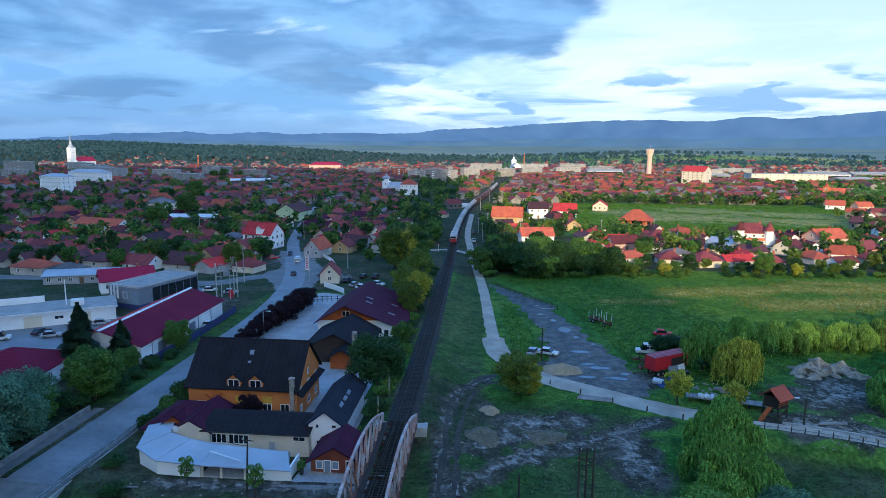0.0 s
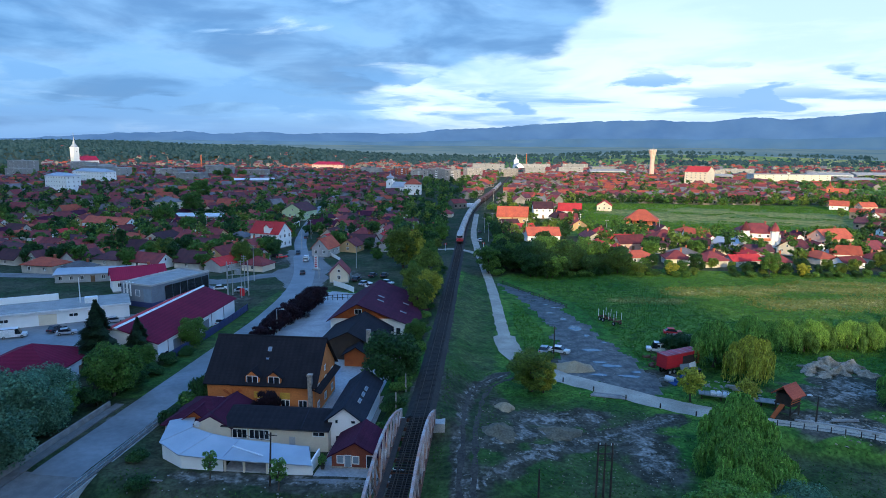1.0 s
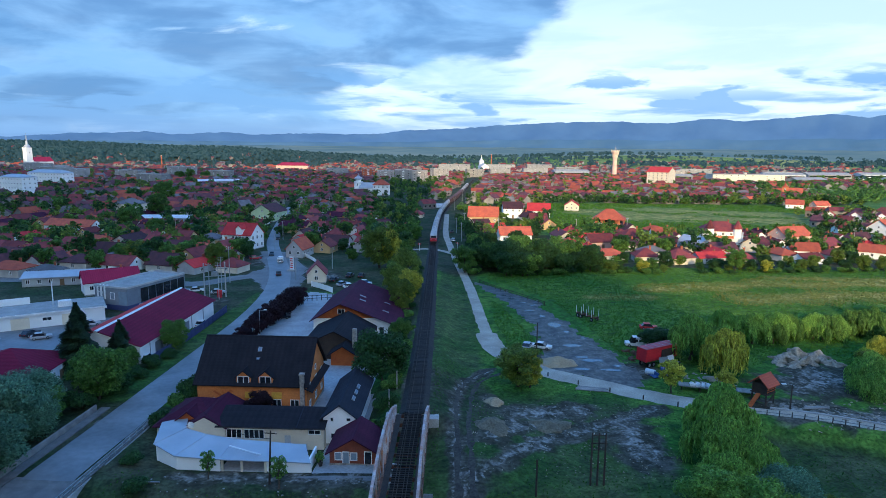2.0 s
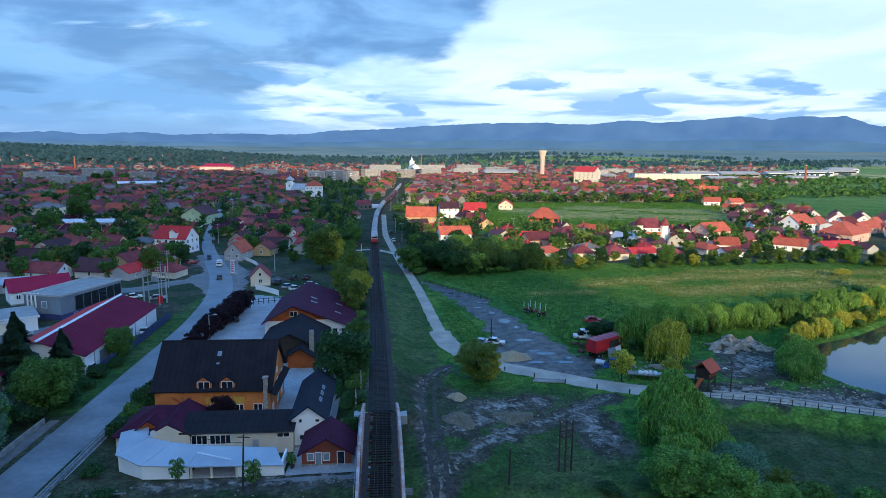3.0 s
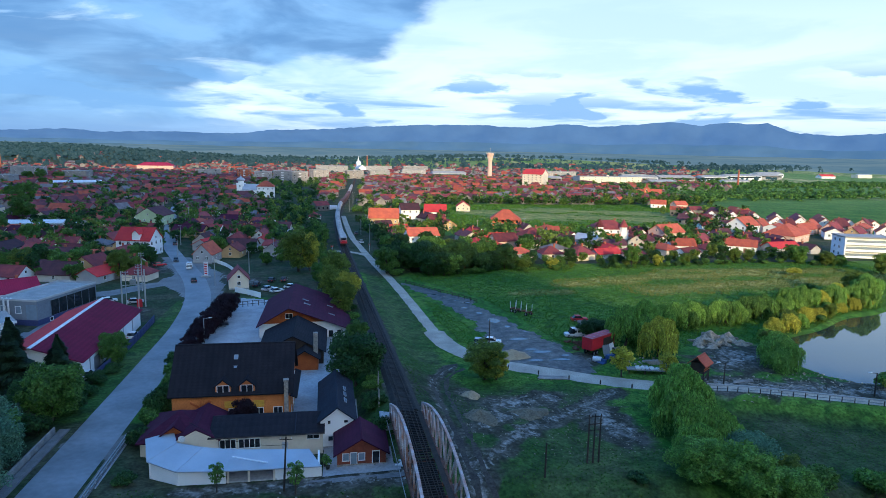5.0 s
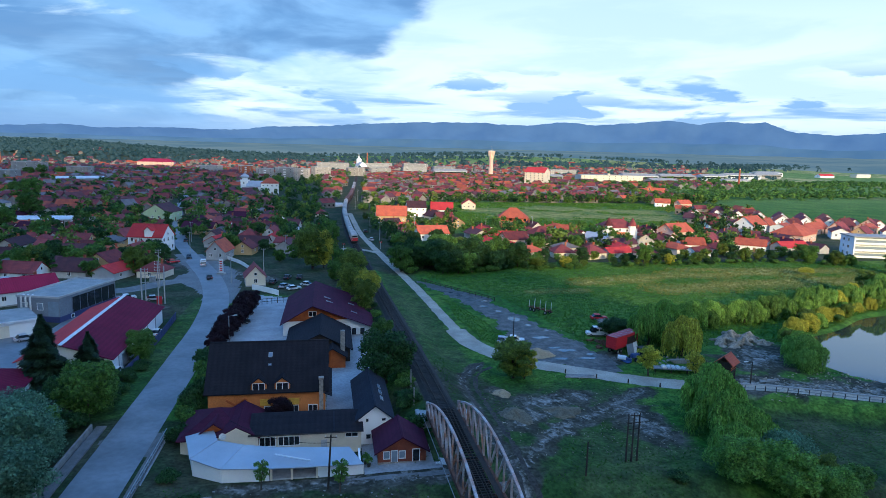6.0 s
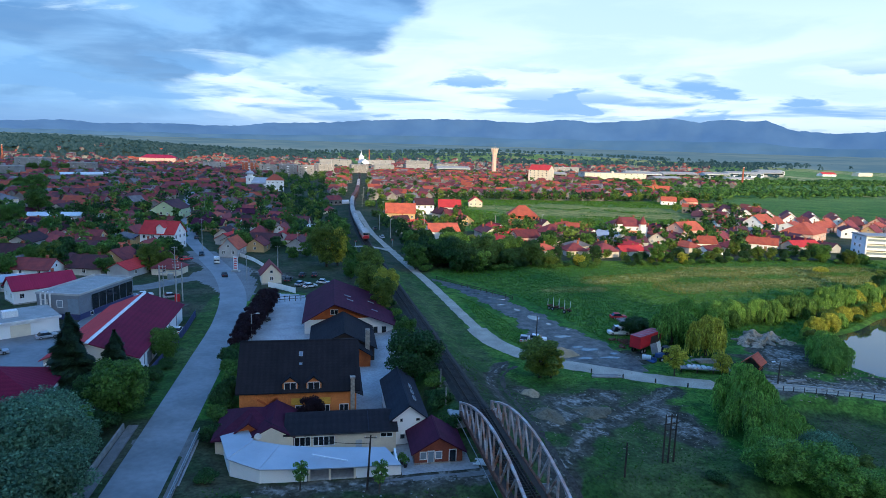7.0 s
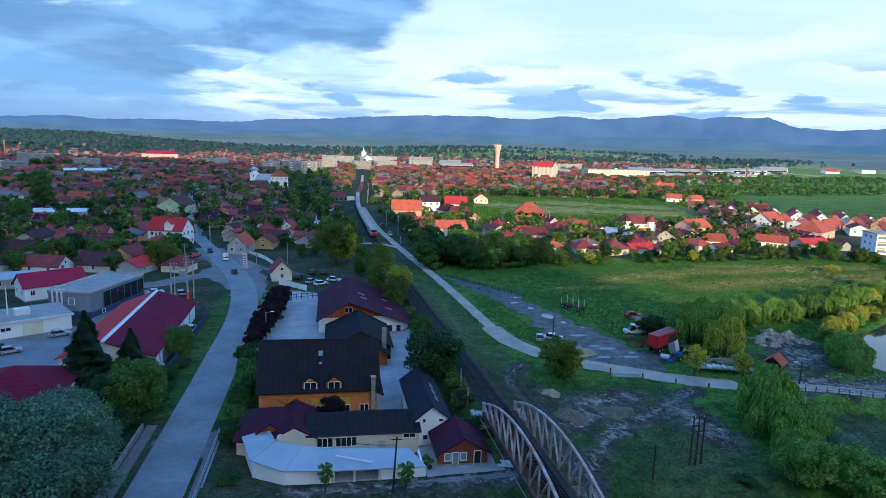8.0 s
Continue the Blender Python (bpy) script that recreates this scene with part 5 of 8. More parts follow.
big_house(), wing(), pavilion(), annex(), cabin(), barn(), hall(), showroom(), factory()

# ---- plants ----
rng = np.random.default_rng(7)


def leaf_cloud(blobs, n, size, out=0.75, flat=1.0, tri=False):
    """n small leaf sprays on the outside of overlapping crown lobes: (x, y, z, radius, height ratio)."""
    w = np.array([b[3] ** 2 for b in blobs])
    pick = rng.choice(len(blobs), n, p=w / w.sum())
    B = np.array(blobs)[pick]
    d = rng.normal(size=(n, 3))
    d /= np.linalg.norm(d, axis=1)[:, None]
    low = d[:, 2] < -0.35
    d[low, 2] *= -0.4
    r = B[:, 3] * (0.68 + 0.44 * rng.random(n))
    p = B[:, :3] + d * r[:, None] * np.stack([np.ones(n), np.ones(n), B[:, 4]], 1)
    nrm = d * out + rng.normal(size=(n, 3)) * 0.55
    nrm[:, 2] += 0.25
    nrm /= np.linalg.norm(nrm, axis=1)[:, None]
    t = np.cross(nrm, rng.normal(size=(n, 3)))
    t /= np.linalg.norm(t, axis=1)[:, None]
    u = np.cross(nrm, t)
    s = size * (0.55 + 0.9 * rng.random(n))[:, None]
    if tri:
        q = np.stack([p - t * s * 0.6 - u * s * 0.35, p + t * s * 0.6 - u * s * 0.3, p + t * s * 0.1 + u * s * 0.6 + nrm * s * 0.1], 1)
        return q.reshape(-1, 3).tolist(), [(3 * i, 3 * i + 1, 3 * i + 2) for i in range(n)]
    q = np.stack([p - t * s * 0.5 - u * s * 0.28, p + t * s * 0.5 - u * s * 0.34, p + t * s * 0.42 + u * s * 0.36 * flat + nrm * s * 0.12, p - t * s * 0.36 + u * s * 0.42], 1)
    return q.reshape(-1, 3).tolist(), [(4 * i, 4 * i + 1, 4 * i + 2, 4 * i + 3) for i in range(n)]


def trunk_mesh(h, r, limbs, spread, top=0.75, lean=0.0):
    ms = Mesh()
    segs = 5
    pts = [Vector((lean * math.sin(1.3 * i) * 0.25 * r * 4, lean * math.cos(2.1 * i) * 0.2 * r * 4, h * top * i / segs - (0.4 if i == 0 else 0))) for i in range(segs + 1)]
    for i in range(segs):
        ms.rod(pts[i], pts[i + 1], r * (1.25 if i == 0 else 1) * (1 - 0.8 * i / segs), r * (1 - 0.8 * (i + 1) / segs), 7, caps=False)
    for k in range(limbs):
        a = 2.4 * k + 0.5
        b = pts[2 + k % 3]
        e = b + Vector((math.cos(a) * spread, math.sin(a) * spread, h * (0.16 + 0.05 * (k % 3))))
        mid = (b + e) / 2 + Vector((0, 0, 0.06 * h))
        ms.rod(b, mid, r * 0.42, r * 0.28, 5, caps=False)
        ms.rod(mid, e, r * 0.28, r * 0.10, 5, caps=False)
    return ms


def crown_blobs(h, w, n, low=0.32, pointy=0.0):
    out = [(0, 0, h * 0.66, w * 0.30, 1.15)]
    for k in range(n):
        z = h * (low + 0.08 + (0.90 - low - 0.08) * (k + 0.5) / n)
        f = math.sin(math.pi * min(1, max(0.08, (z / h - low * 0.6) / (1.12 - low * 0.6)))) ** (0.7 + pointy)
        a = k * 2.4 + rng.random()
        R = w * 0.5 * f
        R *= 0.78 + 0.42 * rng.random()
        rad = w * (0.11 + 0.13 * rng.random())
        out.append((math.cos(a) * max(0.0, R - rad * 0.7), math.sin(a) * max(0.0, R - rad * 0.7), min(z, h - rad * 0.9), rad, 0.85 + 0.3 * rng.random()))
    return out


PLANT = {}


def plant(key, label, category, trunk, crown, leaf):
    root = thing(key, label, category, pose(0, 0, -60))
    if trunk:
        part("trunk", trunk, "bark", root)
    part("crown", crown, leaf, root)
    PLANT[key + leaf + str(len(PLANT))] = root
    return root


def broadleaf(key, label, h, w, n, size, leaf, lobes=14, low=0.30, pointy=0.0, category="tree"):
    v, f = leaf_cloud(crown_blobs(h, w, lobes, low, pointy), n, size, tri=n > 1000)
    return plant(key, label, category, trunk_mesh(h, h * 0.022 + 0.05, 7, w * 0.28, lean=1.0), Mesh().add(v, f), leaf)


def shrub(key, label, h, w, n, size, leaf):
    v, f = leaf_cloud([(rng.normal() * w * 0.2, rng.normal() * w * 0.2, h * (0.3 + 0.35 * rng.random()), w * (0.2 + 0.12 * rng.random()), h / w) for _ in range(7)], n, size, tri=n > 1000)
    return plant(key, label, "shrub", trunk_mesh(h * 0.6, 0.06, 5, w * 0.25), Mesh().add(v, f), leaf)


def spruce(h, w, n, leaf="needle"):
    vs, fs = [], []
    for i in range(n):
        u = rng.random() ** 0.8
        z = h * (0.10 + 0.88 * u)
        a = rng.random() * 6.283
        R = w * 0.5 * (1 - u) ** 0.75 * (0.55 + 0.55 * rng.random()) * (0.85 + 0.25 * math.sin(3 * a + 9 * u) + 0.12 * math.sin(40 * u)) + 0.12
        c, s = math.cos(a), math.sin(a)
        L = 0.6 + 0.5 * rng.random()
        r0 = max(0.0, R - L)
        dz = -0.22 - 0.25 * rng.random()
        b = 0.26 + 0.16 * rng.random()
        k = len(vs)
        vs += [(c * r0 - s * b, s * r0 + c * b, z), (c * r0 + s * b, s * r0 - c * b, z + 0.05), (c * R + s * b * 0.4, s * R - c * b * 0.4, z + dz), (c * R - s * b * 0.4, s * R + c * b * 0.4, z + dz * 0.9)]
        fs.append((k, k + 1, k + 2, k + 3))
    return plant("spruce_tree", "tall dark green spruce tree", "tree", trunk_mesh(h, 0.18, 0, 0, 0.95), Mesh().add(vs, fs), leaf)


def willow(h, w, strands, leaf, label="weeping willow with long hanging twigs"):
    """Curtains of narrow hanging sprays under many uneven heads, broad at the foot."""
    heads = [(0, 0, h * 0.86, w * 0.11)]
    for k in range(17):
        a, f = k * 2.4 + 0.5 * rng.random(), ((k + 0.6) / 17) ** 0.6
        heads.append((math.cos(a) * w * 0.40 * f, math.sin(a) * w * 0.40 * f, h * (0.92 - 0.42 * f * f + 0.10 * rng.normal() * 0.5), w * (0.075 + 0.05 * rng.random())))
    vs, fs = [], []
    for i in range(strands):
        hx, hy, hz, hr = heads[rng.integers(len(heads))]
        a, t = rng.random() * 6.283, rng.random()
        r = hr * (0.2 + 0.95 * math.sqrt(t))
        x, y, z = hx + math.cos(a) * r, hy + math.sin(a) * r, hz + hr * (0.9 - 1.0 * t)
        drop = min(z - 0.3, h * (0.12 + 0.5 * rng.random() ** 1.2))
        out = math.atan2(hy, hx) if abs(hx) + abs(hy) > 0.1 else a
        n = 6
        for j in range(n):
            u = (j + rng.random()) / n
            o = hr * 0.35 * math.sqrt(u)
            q = Vector((x + math.cos(out) * o + rng.normal() * 0.09, y + math.sin(out) * o + rng.normal() * 0.09, z - drop * u ** 1.3))
            turn, s = a + rng.normal() * 1.1, 0.28 + 0.36 * rng.random()
            side = Vector((-math.sin(turn), math.cos(turn), 0)) * s * 0.24
            fall = Vector((math.cos(turn) * 0.3, math.sin(turn) * 0.3, -0.95)) * s
            k = len(vs)
            vs += [q - side, q + side, q + fall * 1.5]
            fs.append((k, k + 1, k + 2))
    v2, f2 = leaf_cloud([(b[0], b[1], b[2], b[3] * 0.95, 0.8) for b in heads], int(strands * 0.5), 0.22, tri=True)
    ms = Mesh().add([tuple(p) for p in vs], fs).add(v2, f2)
    return plant("willow_tree", label, "tree", trunk_mesh(h, h * 0.035, 6, w * 0.2, 0.7, 1.0), ms, leaf)


NEAR = dict(
    round_a=broadleaf("broadleaf_tree", "round green broadleaf tree in full leaf", 10, 9, 13000, 0.33, "leaf_mid", 22, 0.04),
    round_b=broadleaf("broadleaf_tree", "tall green broadleaf tree with a ragged crown", 14, 10, 13000, 0.35, "leaf_mid", 22, 0.22),
    dark=broadleaf("broadleaf_tree", "dense dark green broadleaf tree in leaf", 10, 10.5, 12500, 0.34, "leaf_dark", 20, 0.12),
    bright=broadleaf("broadleaf_tree", "broadleaf tree with bright yellow-green leaves", 10, 7.5, 14000, 0.26, "leaf_bright", 20, 0.06),
    silver=broadleaf("broadleaf_tree", "large silvery grey-green willow-leaved tree", 13, 15, 22000, 0.36, "leaf_silver", 44, 0.06),
    plum=broadleaf("plum_tree", "dark purple-leaved plum tree beside the road", 8.0, 8.0, 11000, 0.30, "leaf_plum", 18, 0.08),
    sapling=broadleaf("young_tree", "small bright green young tree", 5.5, 4.2, 3600, 0.22, "leaf_yellow", 16, 0.2, 0.4),
    thin=broadleaf("young_tree", "thin young tree with a sparse crown", 4.6, 2.2, 900, 0.2, "leaf_mid", 16, 0.22, 0.5),
    # same tree with evening sun put into its leaf colour
    sunlit_round=broadleaf("broadleaf_tree", "broadleaf tree with bright yellow-green leaves", 10, 7.5, 14000, 0.27, "leaf_yellow", 22, 0.06),
    fresh=broadleaf("broadleaf_tree", "fresh green broadleaf tree on the low bank", 10, 9, 13000, 0.32, "leaf_willow", 24, 0.05),
    spruce=spruce(13.5, 9.0, 9500),
    willow=willow(10, 11.5, 2100, "leaf_willow"),
    willow_d=willow(8, 11.0, 2200, "leaf_mid", "weeping willow with dense mid-green hanging twigs"),
    willow_y=willow(9, 9.0, 2000, "leaf_yellow", "weeping willow with hanging twigs coloured yellow-green as if sunlit"),
    shrub=shrub("green_shrub", "rough green shrub in long grass", 3.0, 4.0, 3600, 0.24, "leaf_mid"),
    shrub_d=shrub("green_shrub", "dark green shrub on rough ground", 3.0, 4.2, 3600, 0.24, "leaf_dark"),
    shrub_y=shrub("yellow_shrub", "yellow-green shrub on the bank, sunlight put into its colour", 4.2, 5.0, 4500, 0.24, "leaf_yellow"),
)
MID = [broadleaf("broadleaf_tree", "green broadleaf garden tree", 8.5, 7.5, 2200, 0.58, k, 14, 0.15) for k in ("leaf_mid", "leaf_dark", "leaf_mid", "leaf_bright", "leaf_dark")]
MID += [broadleaf("poplar_tree", "tall narrow green tree among the roofs", 13, 5.0, 2400, 0.52, "leaf_dark", 14, 0.08, 0.3), shrub("garden_shrub", "green garden shrub between houses", 3.0, 4.2, 320, 0.75, "leaf_mid")]
BELT = [broadleaf("broadleaf_tree", "green tree of the belt behind the meadow", 10, 9, 4200, 0.50, k, 16, 0.05) for k in ("leaf_mid", "leaf_dark", "leaf_bright")]
USED = set()


def grow(proto, x, y, s=1.0, turn=None, tall=1.0, z=None, label="", group=""):
    """Sets a plant on the ground; the first of a kind is the one that was built."""
    m = pose(x, y, float(gz(x, y)) - 0.05 if z is None else z, 0, 0, random.uniform(0, 360) if turn is None else turn) @ Matrix.Diagonal((s, s, s * tall, 1))
    if proto.name in USED:
        ob = copy_thing(proto, m @ Matrix.Diagonal((1 / proto.scale.x, 1 / proto.scale.y, 1 / proto.scale.z, 1)))
    else:
        USED.add(proto.name)
        proto.matrix_basis = m
        ob = proto
    if label:
        ob["label"] = label
    if group:
        ob["group"] = group
    return ob


n_ = NEAR
# along the railway and round the guest house
for k, x, y, s, tall in (("bright", -21.5, 229, 1.65, 0.95), ("sunlit_round", -17.5, 231, 1.1, 1.3), ("bright", -8.0, 194, 1.15, 1.15), ("sunlit_round", -5.2, 171, 0.95, 1.05), ("bright", -6.2, 163, 0.9, 1.1), ("bright", -9.5, 176, 1.0, 1.2), ("bright", -5.5, 182, 0.8, 1.0), ("round_a", -13, 208, 0.7, 1.0),
                         ("dark", -4.3, 112, 1.05, 0.95), ("round_a", -3.5, 134, 0.5, 1.1), ("bright", 20.6, 114.2, 1.08, 0.74), ("sunlit_round", 23.0, 114.0, 0.62, 1.05), ("plum", -22.5, 97.4, 0.52, 1.35),
                         ("plum", -38.3, 141, 0.6, 1.0), ("plum", -38, 146, 0.66, 1.0), ("plum", -37.6, 151, 0.68, 1.05), ("plum", -37.0, 156, 0.66, 1.05), ("plum", -36.6, 161, 0.7, 1.05), ("plum", -36.2, 166, 0.72, 1.1), ("plum", -35.8, 171, 0.7, 1.0), ("plum", -39.0, 136, 0.5, 1.0),
                         ("shrub_d", -38.6, 128, 1.1, 1.2), ("shrub_d", -38.0, 124, 1.1, 1.3), ("shrub", -38.0, 119, 1.1, 1.3), ("shrub", -37.6, 114, 1.1, 1.4), ("shrub_d", -37.4, 109, 1.1, 1.4), ("shrub_d", -37.2, 104, 1.0, 1.4), ("shrub", -37.4, 99, 1.0, 1.2), ("shrub_d", -37, 94, 0.9, 1.2), ("shrub_d", -39.3, 132, 0.9, 1.3), ("shrub_d", -39.6, 175, 0.7, 1.0)):
    grow(n_[k], x, y, s, None, tall)
for i in range(26):
    y = 92 + 5.2 * i
    grow(n_["shrub_d" if i % 3 else "shrub"], float(rail_x(y)) - 4.6 + 0.9 * math.sin(i * 2.3), y, 0.45 + 0.3 * random.random(), None, 1.1)
# left of the road
for k, x, y, s, tall in (("spruce", -64.5, 117, 1.0, 1.05), ("spruce", -58.5, 121, 0.72, 1.0), ("round_a", -52.8, 103.5, 0.95, 1.0), ("round_a", -52.5, 132, 0.62, 1.05), ("dark", -58, 108, 0.6, 1.0), ("silver", -58.5, 84, 0.92, 0.9), ("silver", -68, 90, 0.75, 0.9), ("round_a", -56, 95, 0.6, 0.9), ("silver", -70, 76, 0.9, 0.9), ("silver", -53.5, 76, 0.75, 0.85), ("silver", -60, 96, 0.7, 0.8),
                         ("shrub", -53, 143, 0.6, 1.0), ("shrub", -54.5, 70, 1.2, 1.0), ("dark", -78, 92, 0.8, 1.0), ("shrub_d", -51.6, 108, 1.0, 1.1), ("shrub_d", -51.2, 114, 0.9, 1.0), ("shrub_d", -51.8, 120, 0.9, 1.0), ("shrub_d", -54, 112, 1.3, 1.1), ("round_a", -55, 117, 0.5, 1.0), ("shrub_d", -51.5, 126, 0.8, 0.9), ("shrub_d", -53, 99, 1.2, 1.1), ("silver", -54.5, 88, 0.55, 0.9), ("bright", -110, 225, 1.05, 0.95), ("bright", -79, 221, 1.0, 1.0), ("bright", -74.5, 224, 0.7, 1.0), ("round_a", -116, 229, 0.8, 1.0), ("round_a", -166, 325, 1.2, 1.0), ("round_b", -178, 380, 1.2, 0.9), ("round_b", -247, 522, 0.9, 1.0), ("round_a", -238, 530, 0.9, 1.0), ("round_b", -336, 785, 1.1, 1.0), ("round_a", -318, 790, 1.3, 0.9), ("round_a", -352, 790, 1.3, 0.9), ("round_a", -300, 700, 1.1, 0.9), ("round_b", -215, 470, 1.3, 1.0), ("round_a", -140, 300, 0.9, 1.0), ("round_b", -48, 306, 0.6, 1.0), ("round_a", -40, 330, 0.7, 1.0)):
    grow(n_[k], x, y, s, None, tall)
# before the houses, by the stream
for k, x, y, s, tall in (("thin", -23.3, 78.6, 0.85, 1.1), ("thin", -13.2, 76.8, 0.95, 1.1), ("shrub_d", -32, 76, 0.8, 0.8), ("shrub_d", -35, 71, 1.2, 0.8), ("shrub_d", -27, 70, 1.1, 0.7), ("shrub_d", -19, 69, 1.0, 0.7), ("shrub_d", -36, 82, 0.7, 0.8), ("shrub_d", -8, 71, 0.9, 0.6), ("shrub_d", -2.5, 98, 1.0, 1.0), ("shrub", -1.8, 104, 0.8, 1.0), ("shrub_d", -1.6, 92, 0.9, 1.0), ("shrub_d", -2.6, 120, 0.8, 1.0), ("shrub", -2, 127, 0.8, 1.1)):
    grow(n_[k], x, y, s, None, tall)
# willows and shrubs on the right
for k, x, y, s, tall in (("willow", 49.5, 92.5, 1.0, 0.98), ("willow", 46.5, 86.0, 0.85, 0.85), ("willow", 50.5, 84.0, 0.8, 0.8), ("willow", 45.0, 79.0, 0.7, 0.75), ("willow_y", 62.5, 124, 1.05, 1.0), ("willow", 58.5, 132, 0.92, 1.05), ("willow_d", 63.5, 135, 0.8, 1.0), ("willow", 86.5, 116, 0.85, 0.75), ("willow", 89.5, 121.5, 0.7, 0.8), ("willow", 83.5, 113.0, 0.6, 0.75), ("dark", 53, 139, 0.6, 0.75), ("dark", 55.5, 142, 0.5, 0.8),
                         ("sapling", 48.5, 113, 1.05, 1.1), ("sapling", 57, 110, 0.95, 1.1), ("fresh", 41, 73, 0.8, 0.85), ("silver", 52, 77, 0.5, 0.8), ("fresh", 47, 70, 0.85, 0.9), ("fresh", 53.5, 70, 0.7, 0.85), ("bright", 57.5, 76, 0.5, 0.8), ("shrub_y", 95, 93.5, 1.3, 1.2), ("shrub", 98.5, 100.5, 1.2, 1.0), ("shrub", 49.5, 95, 0.9, 0.9),
                         ("shrub", 60, 74, 1.4, 0.9), ("shrub", 68, 71, 1.5, 0.9), ("shrub", 76, 73, 1.2, 0.8), ("round_a", 84, 68, 0.7, 0.8), ("shrub", 56, 68, 1.5, 1.0), ("shrub_d", 33, 74, 0.7, 0.6), ("bright", 92, 78, 0.6, 0.9)):
    grow(n_[k], x, y, s, None, tall)
for i in range(26):
    t = i / 25
    # yellow willows put sunlight on the hedge's right half by colour
    kind = "willow_y" if i > 12 and i % 3 == 0 else ("willow_d", "willow", "willow_d", "willow")[i % 4] if i < 14 else "willow"
    grow(n_[kind], 66 + 92 * t + 1.2 * math.sin(i * 2), 144 + 5 * math.sin(2.6 * t) + 22 * t * t + 1.6 * math.sin(i * 1.3), 0.52 + 0.22 * math.sin(i * 1.7) ** 2 + 0.12 * t, None, 1.0)
for i in range(22):
    t = i / 21
    x = 89 + 62 * t
    y = float(np.interp(x, [88, 92, 97, 106, 120, 137, 165], [118, 128, 134.5, 140, 147.5, 156, 168]))
    grow(n_[("willow_y", "bright", "willow", "shrub_y", "willow_y", "shrub")[i % 6]], x + random.uniform(-1, 1), y + random.uniform(-0.5, 1.5), random.uniform(0.36, 0.6) * (1.6 if i % 6 in (3, 5) else 1.0), None, 0.9)
for i in range(24):
    grow(n_[("shrub", "shrub_d", "bright", "shrub_y")[i % 4]], 150 + 6 * i * random.uniform(0.6, 1.3), random.uniform(150, 215), random.uniform(0.7, 1.3))
# the belt of trees at the far side of the meadow and beside the crossing
EDGE = ((8, 30, 60, 107, 150, 180, 206), (219, 219, 226, 231, 236, 238, 222))
for i in range(26):
    x = 10 + 46 * i / 25
    grow(BELT[random.choice((0, 1, 1))], x, float(np.interp(x, *EDGE)) + random.uniform(-1, 16), random.uniform(0.65, 1.1), None, random.uniform(0.85, 1.15))
for i in range(58):
    x = 52 + 156 * i / 57
    grow(BELT[random.choice((0, 1, 2))], x, float(np.interp(x, *EDGE)) + random.uniform(1, 18), random.choice((0.30, 0.34, 0.4, 0.45, 0.5, 0.6)), None, random.uniform(0.8, 1.1))
for k, x, y, s, tall in (("round_b", 108, 231, 0.66, 1.0), ("sunlit_round", 74, 229, 0.62, 0.75), ("sunlit_round", 120, 233, 0.6, 0.8), ("bright", 134, 236, 0.6, 0.8), ("round_a", 62, 231, 0.5, 0.9), ("bright", 158, 239, 0.7, 0.9), ("round_a", 186, 236, 0.85, 0.9), ("bright", 194, 230, 0.8, 0.8), ("dark", 24, 226, 1.1, 1.0), ("dark", 40, 230, 1.0, 0.95), ("round_b", 18, 232, 0.75, 1.0)):
    grow(n_[k], x, y, s, None, tall)
for x, y, s in ((-29, 250, 0.6), (-15, 256, 0.7), (-22, 262, 0.6), (-34, 244, 0.5), (-18, 284, 0.7), (-25, 292, 0.6), (-12, 240, 0.6), (-14, 300, 0.8), (-16, 320, 0.8)):
    grow(BELT[1 if s > 0.85 else 0], x, y, s)
for i in range(16):
    grow(BELT[random.choice((0, 1, 1))], random.uniform(12, 58), random.uniform(236, 264), random.uniform(0.5, 0.85))
for i in range(46):
    x = random.uniform(12, 205)
    grow(n_[random.choice(("shrub", "shrub_d", "shrub"))], x, float(np.interp(x, *EDGE)) + random.uniform(-2.5, 2), random.uniform(0.5, 1.0))

# ---- the town ----
TAKEN = [(-24, 105, 16), (-16, 150, 18), (-63, 141, 26), (-81, 174, 16), (-100, 150, 26), (-97, 186, 12), (-72, 109, 13)]


def spot(x, y, r):
    TAKEN.append((x, y, r))


def own_house(x, y, *a, r=None, **k):
    """A house that the place shows plainly; keeps its plot free of others."""
    spot(x, y, r or max(a[1], a[2]) * 0.62)
    return house(x, y, *a, **k)


def street_house():
    ob = own_house(-86.5, 270.5, -14, 14, 10, 6.6, 11.0, "plaster_white", "roof_bright", label="white three-storey corner house with an orange-red roof", storeys=2, chimney=False, win=(1.2, 1.5, 2))
    part("dormer", Mesh().prism([(-1.5, 6.5), (1.5, 6.5), (1.5, 9.2), (0, 10.6), (-1.5, 9.2)], 0, 4), "plaster_white", ob, "white gabled dormer", pose(1.5, -5.2, 0, 0, 0, 90))
    part("dormer_roof", gable_roof(4.4, 3.0, 9.2, 10.6, 0.3), "roof_bright", ob, m=pose(1.5, -3.2, 0, 0, 0, 90))
    part("balcony", Mesh().box(0, -6.2, 3.4, 6, -5.0, 3.55).box(0, -6.2, 3.55, 6, -6.1, 4.4), "plaster_white", ob)


street_house()
own_house(-163, 361, 4, 27, 9, 2.6, 3.9, "plaster_grey", "canvas_pale", label="long low shed with a pale blue-grey roof", chimney=False, step=6)
own_house(-267, 700, 28, 44, 12, 5, 7, "plaster_pale", "canvas_pale", label="long white hall with a pale roof", chimney=False, step=8, storeys=1)
own_house(-38.6, 205, 100, 8.0, 6.0, 3.2, 6.4, "plaster_cream", "roof_red", label="small cream house with a steep red tiled gable", chimney=False)
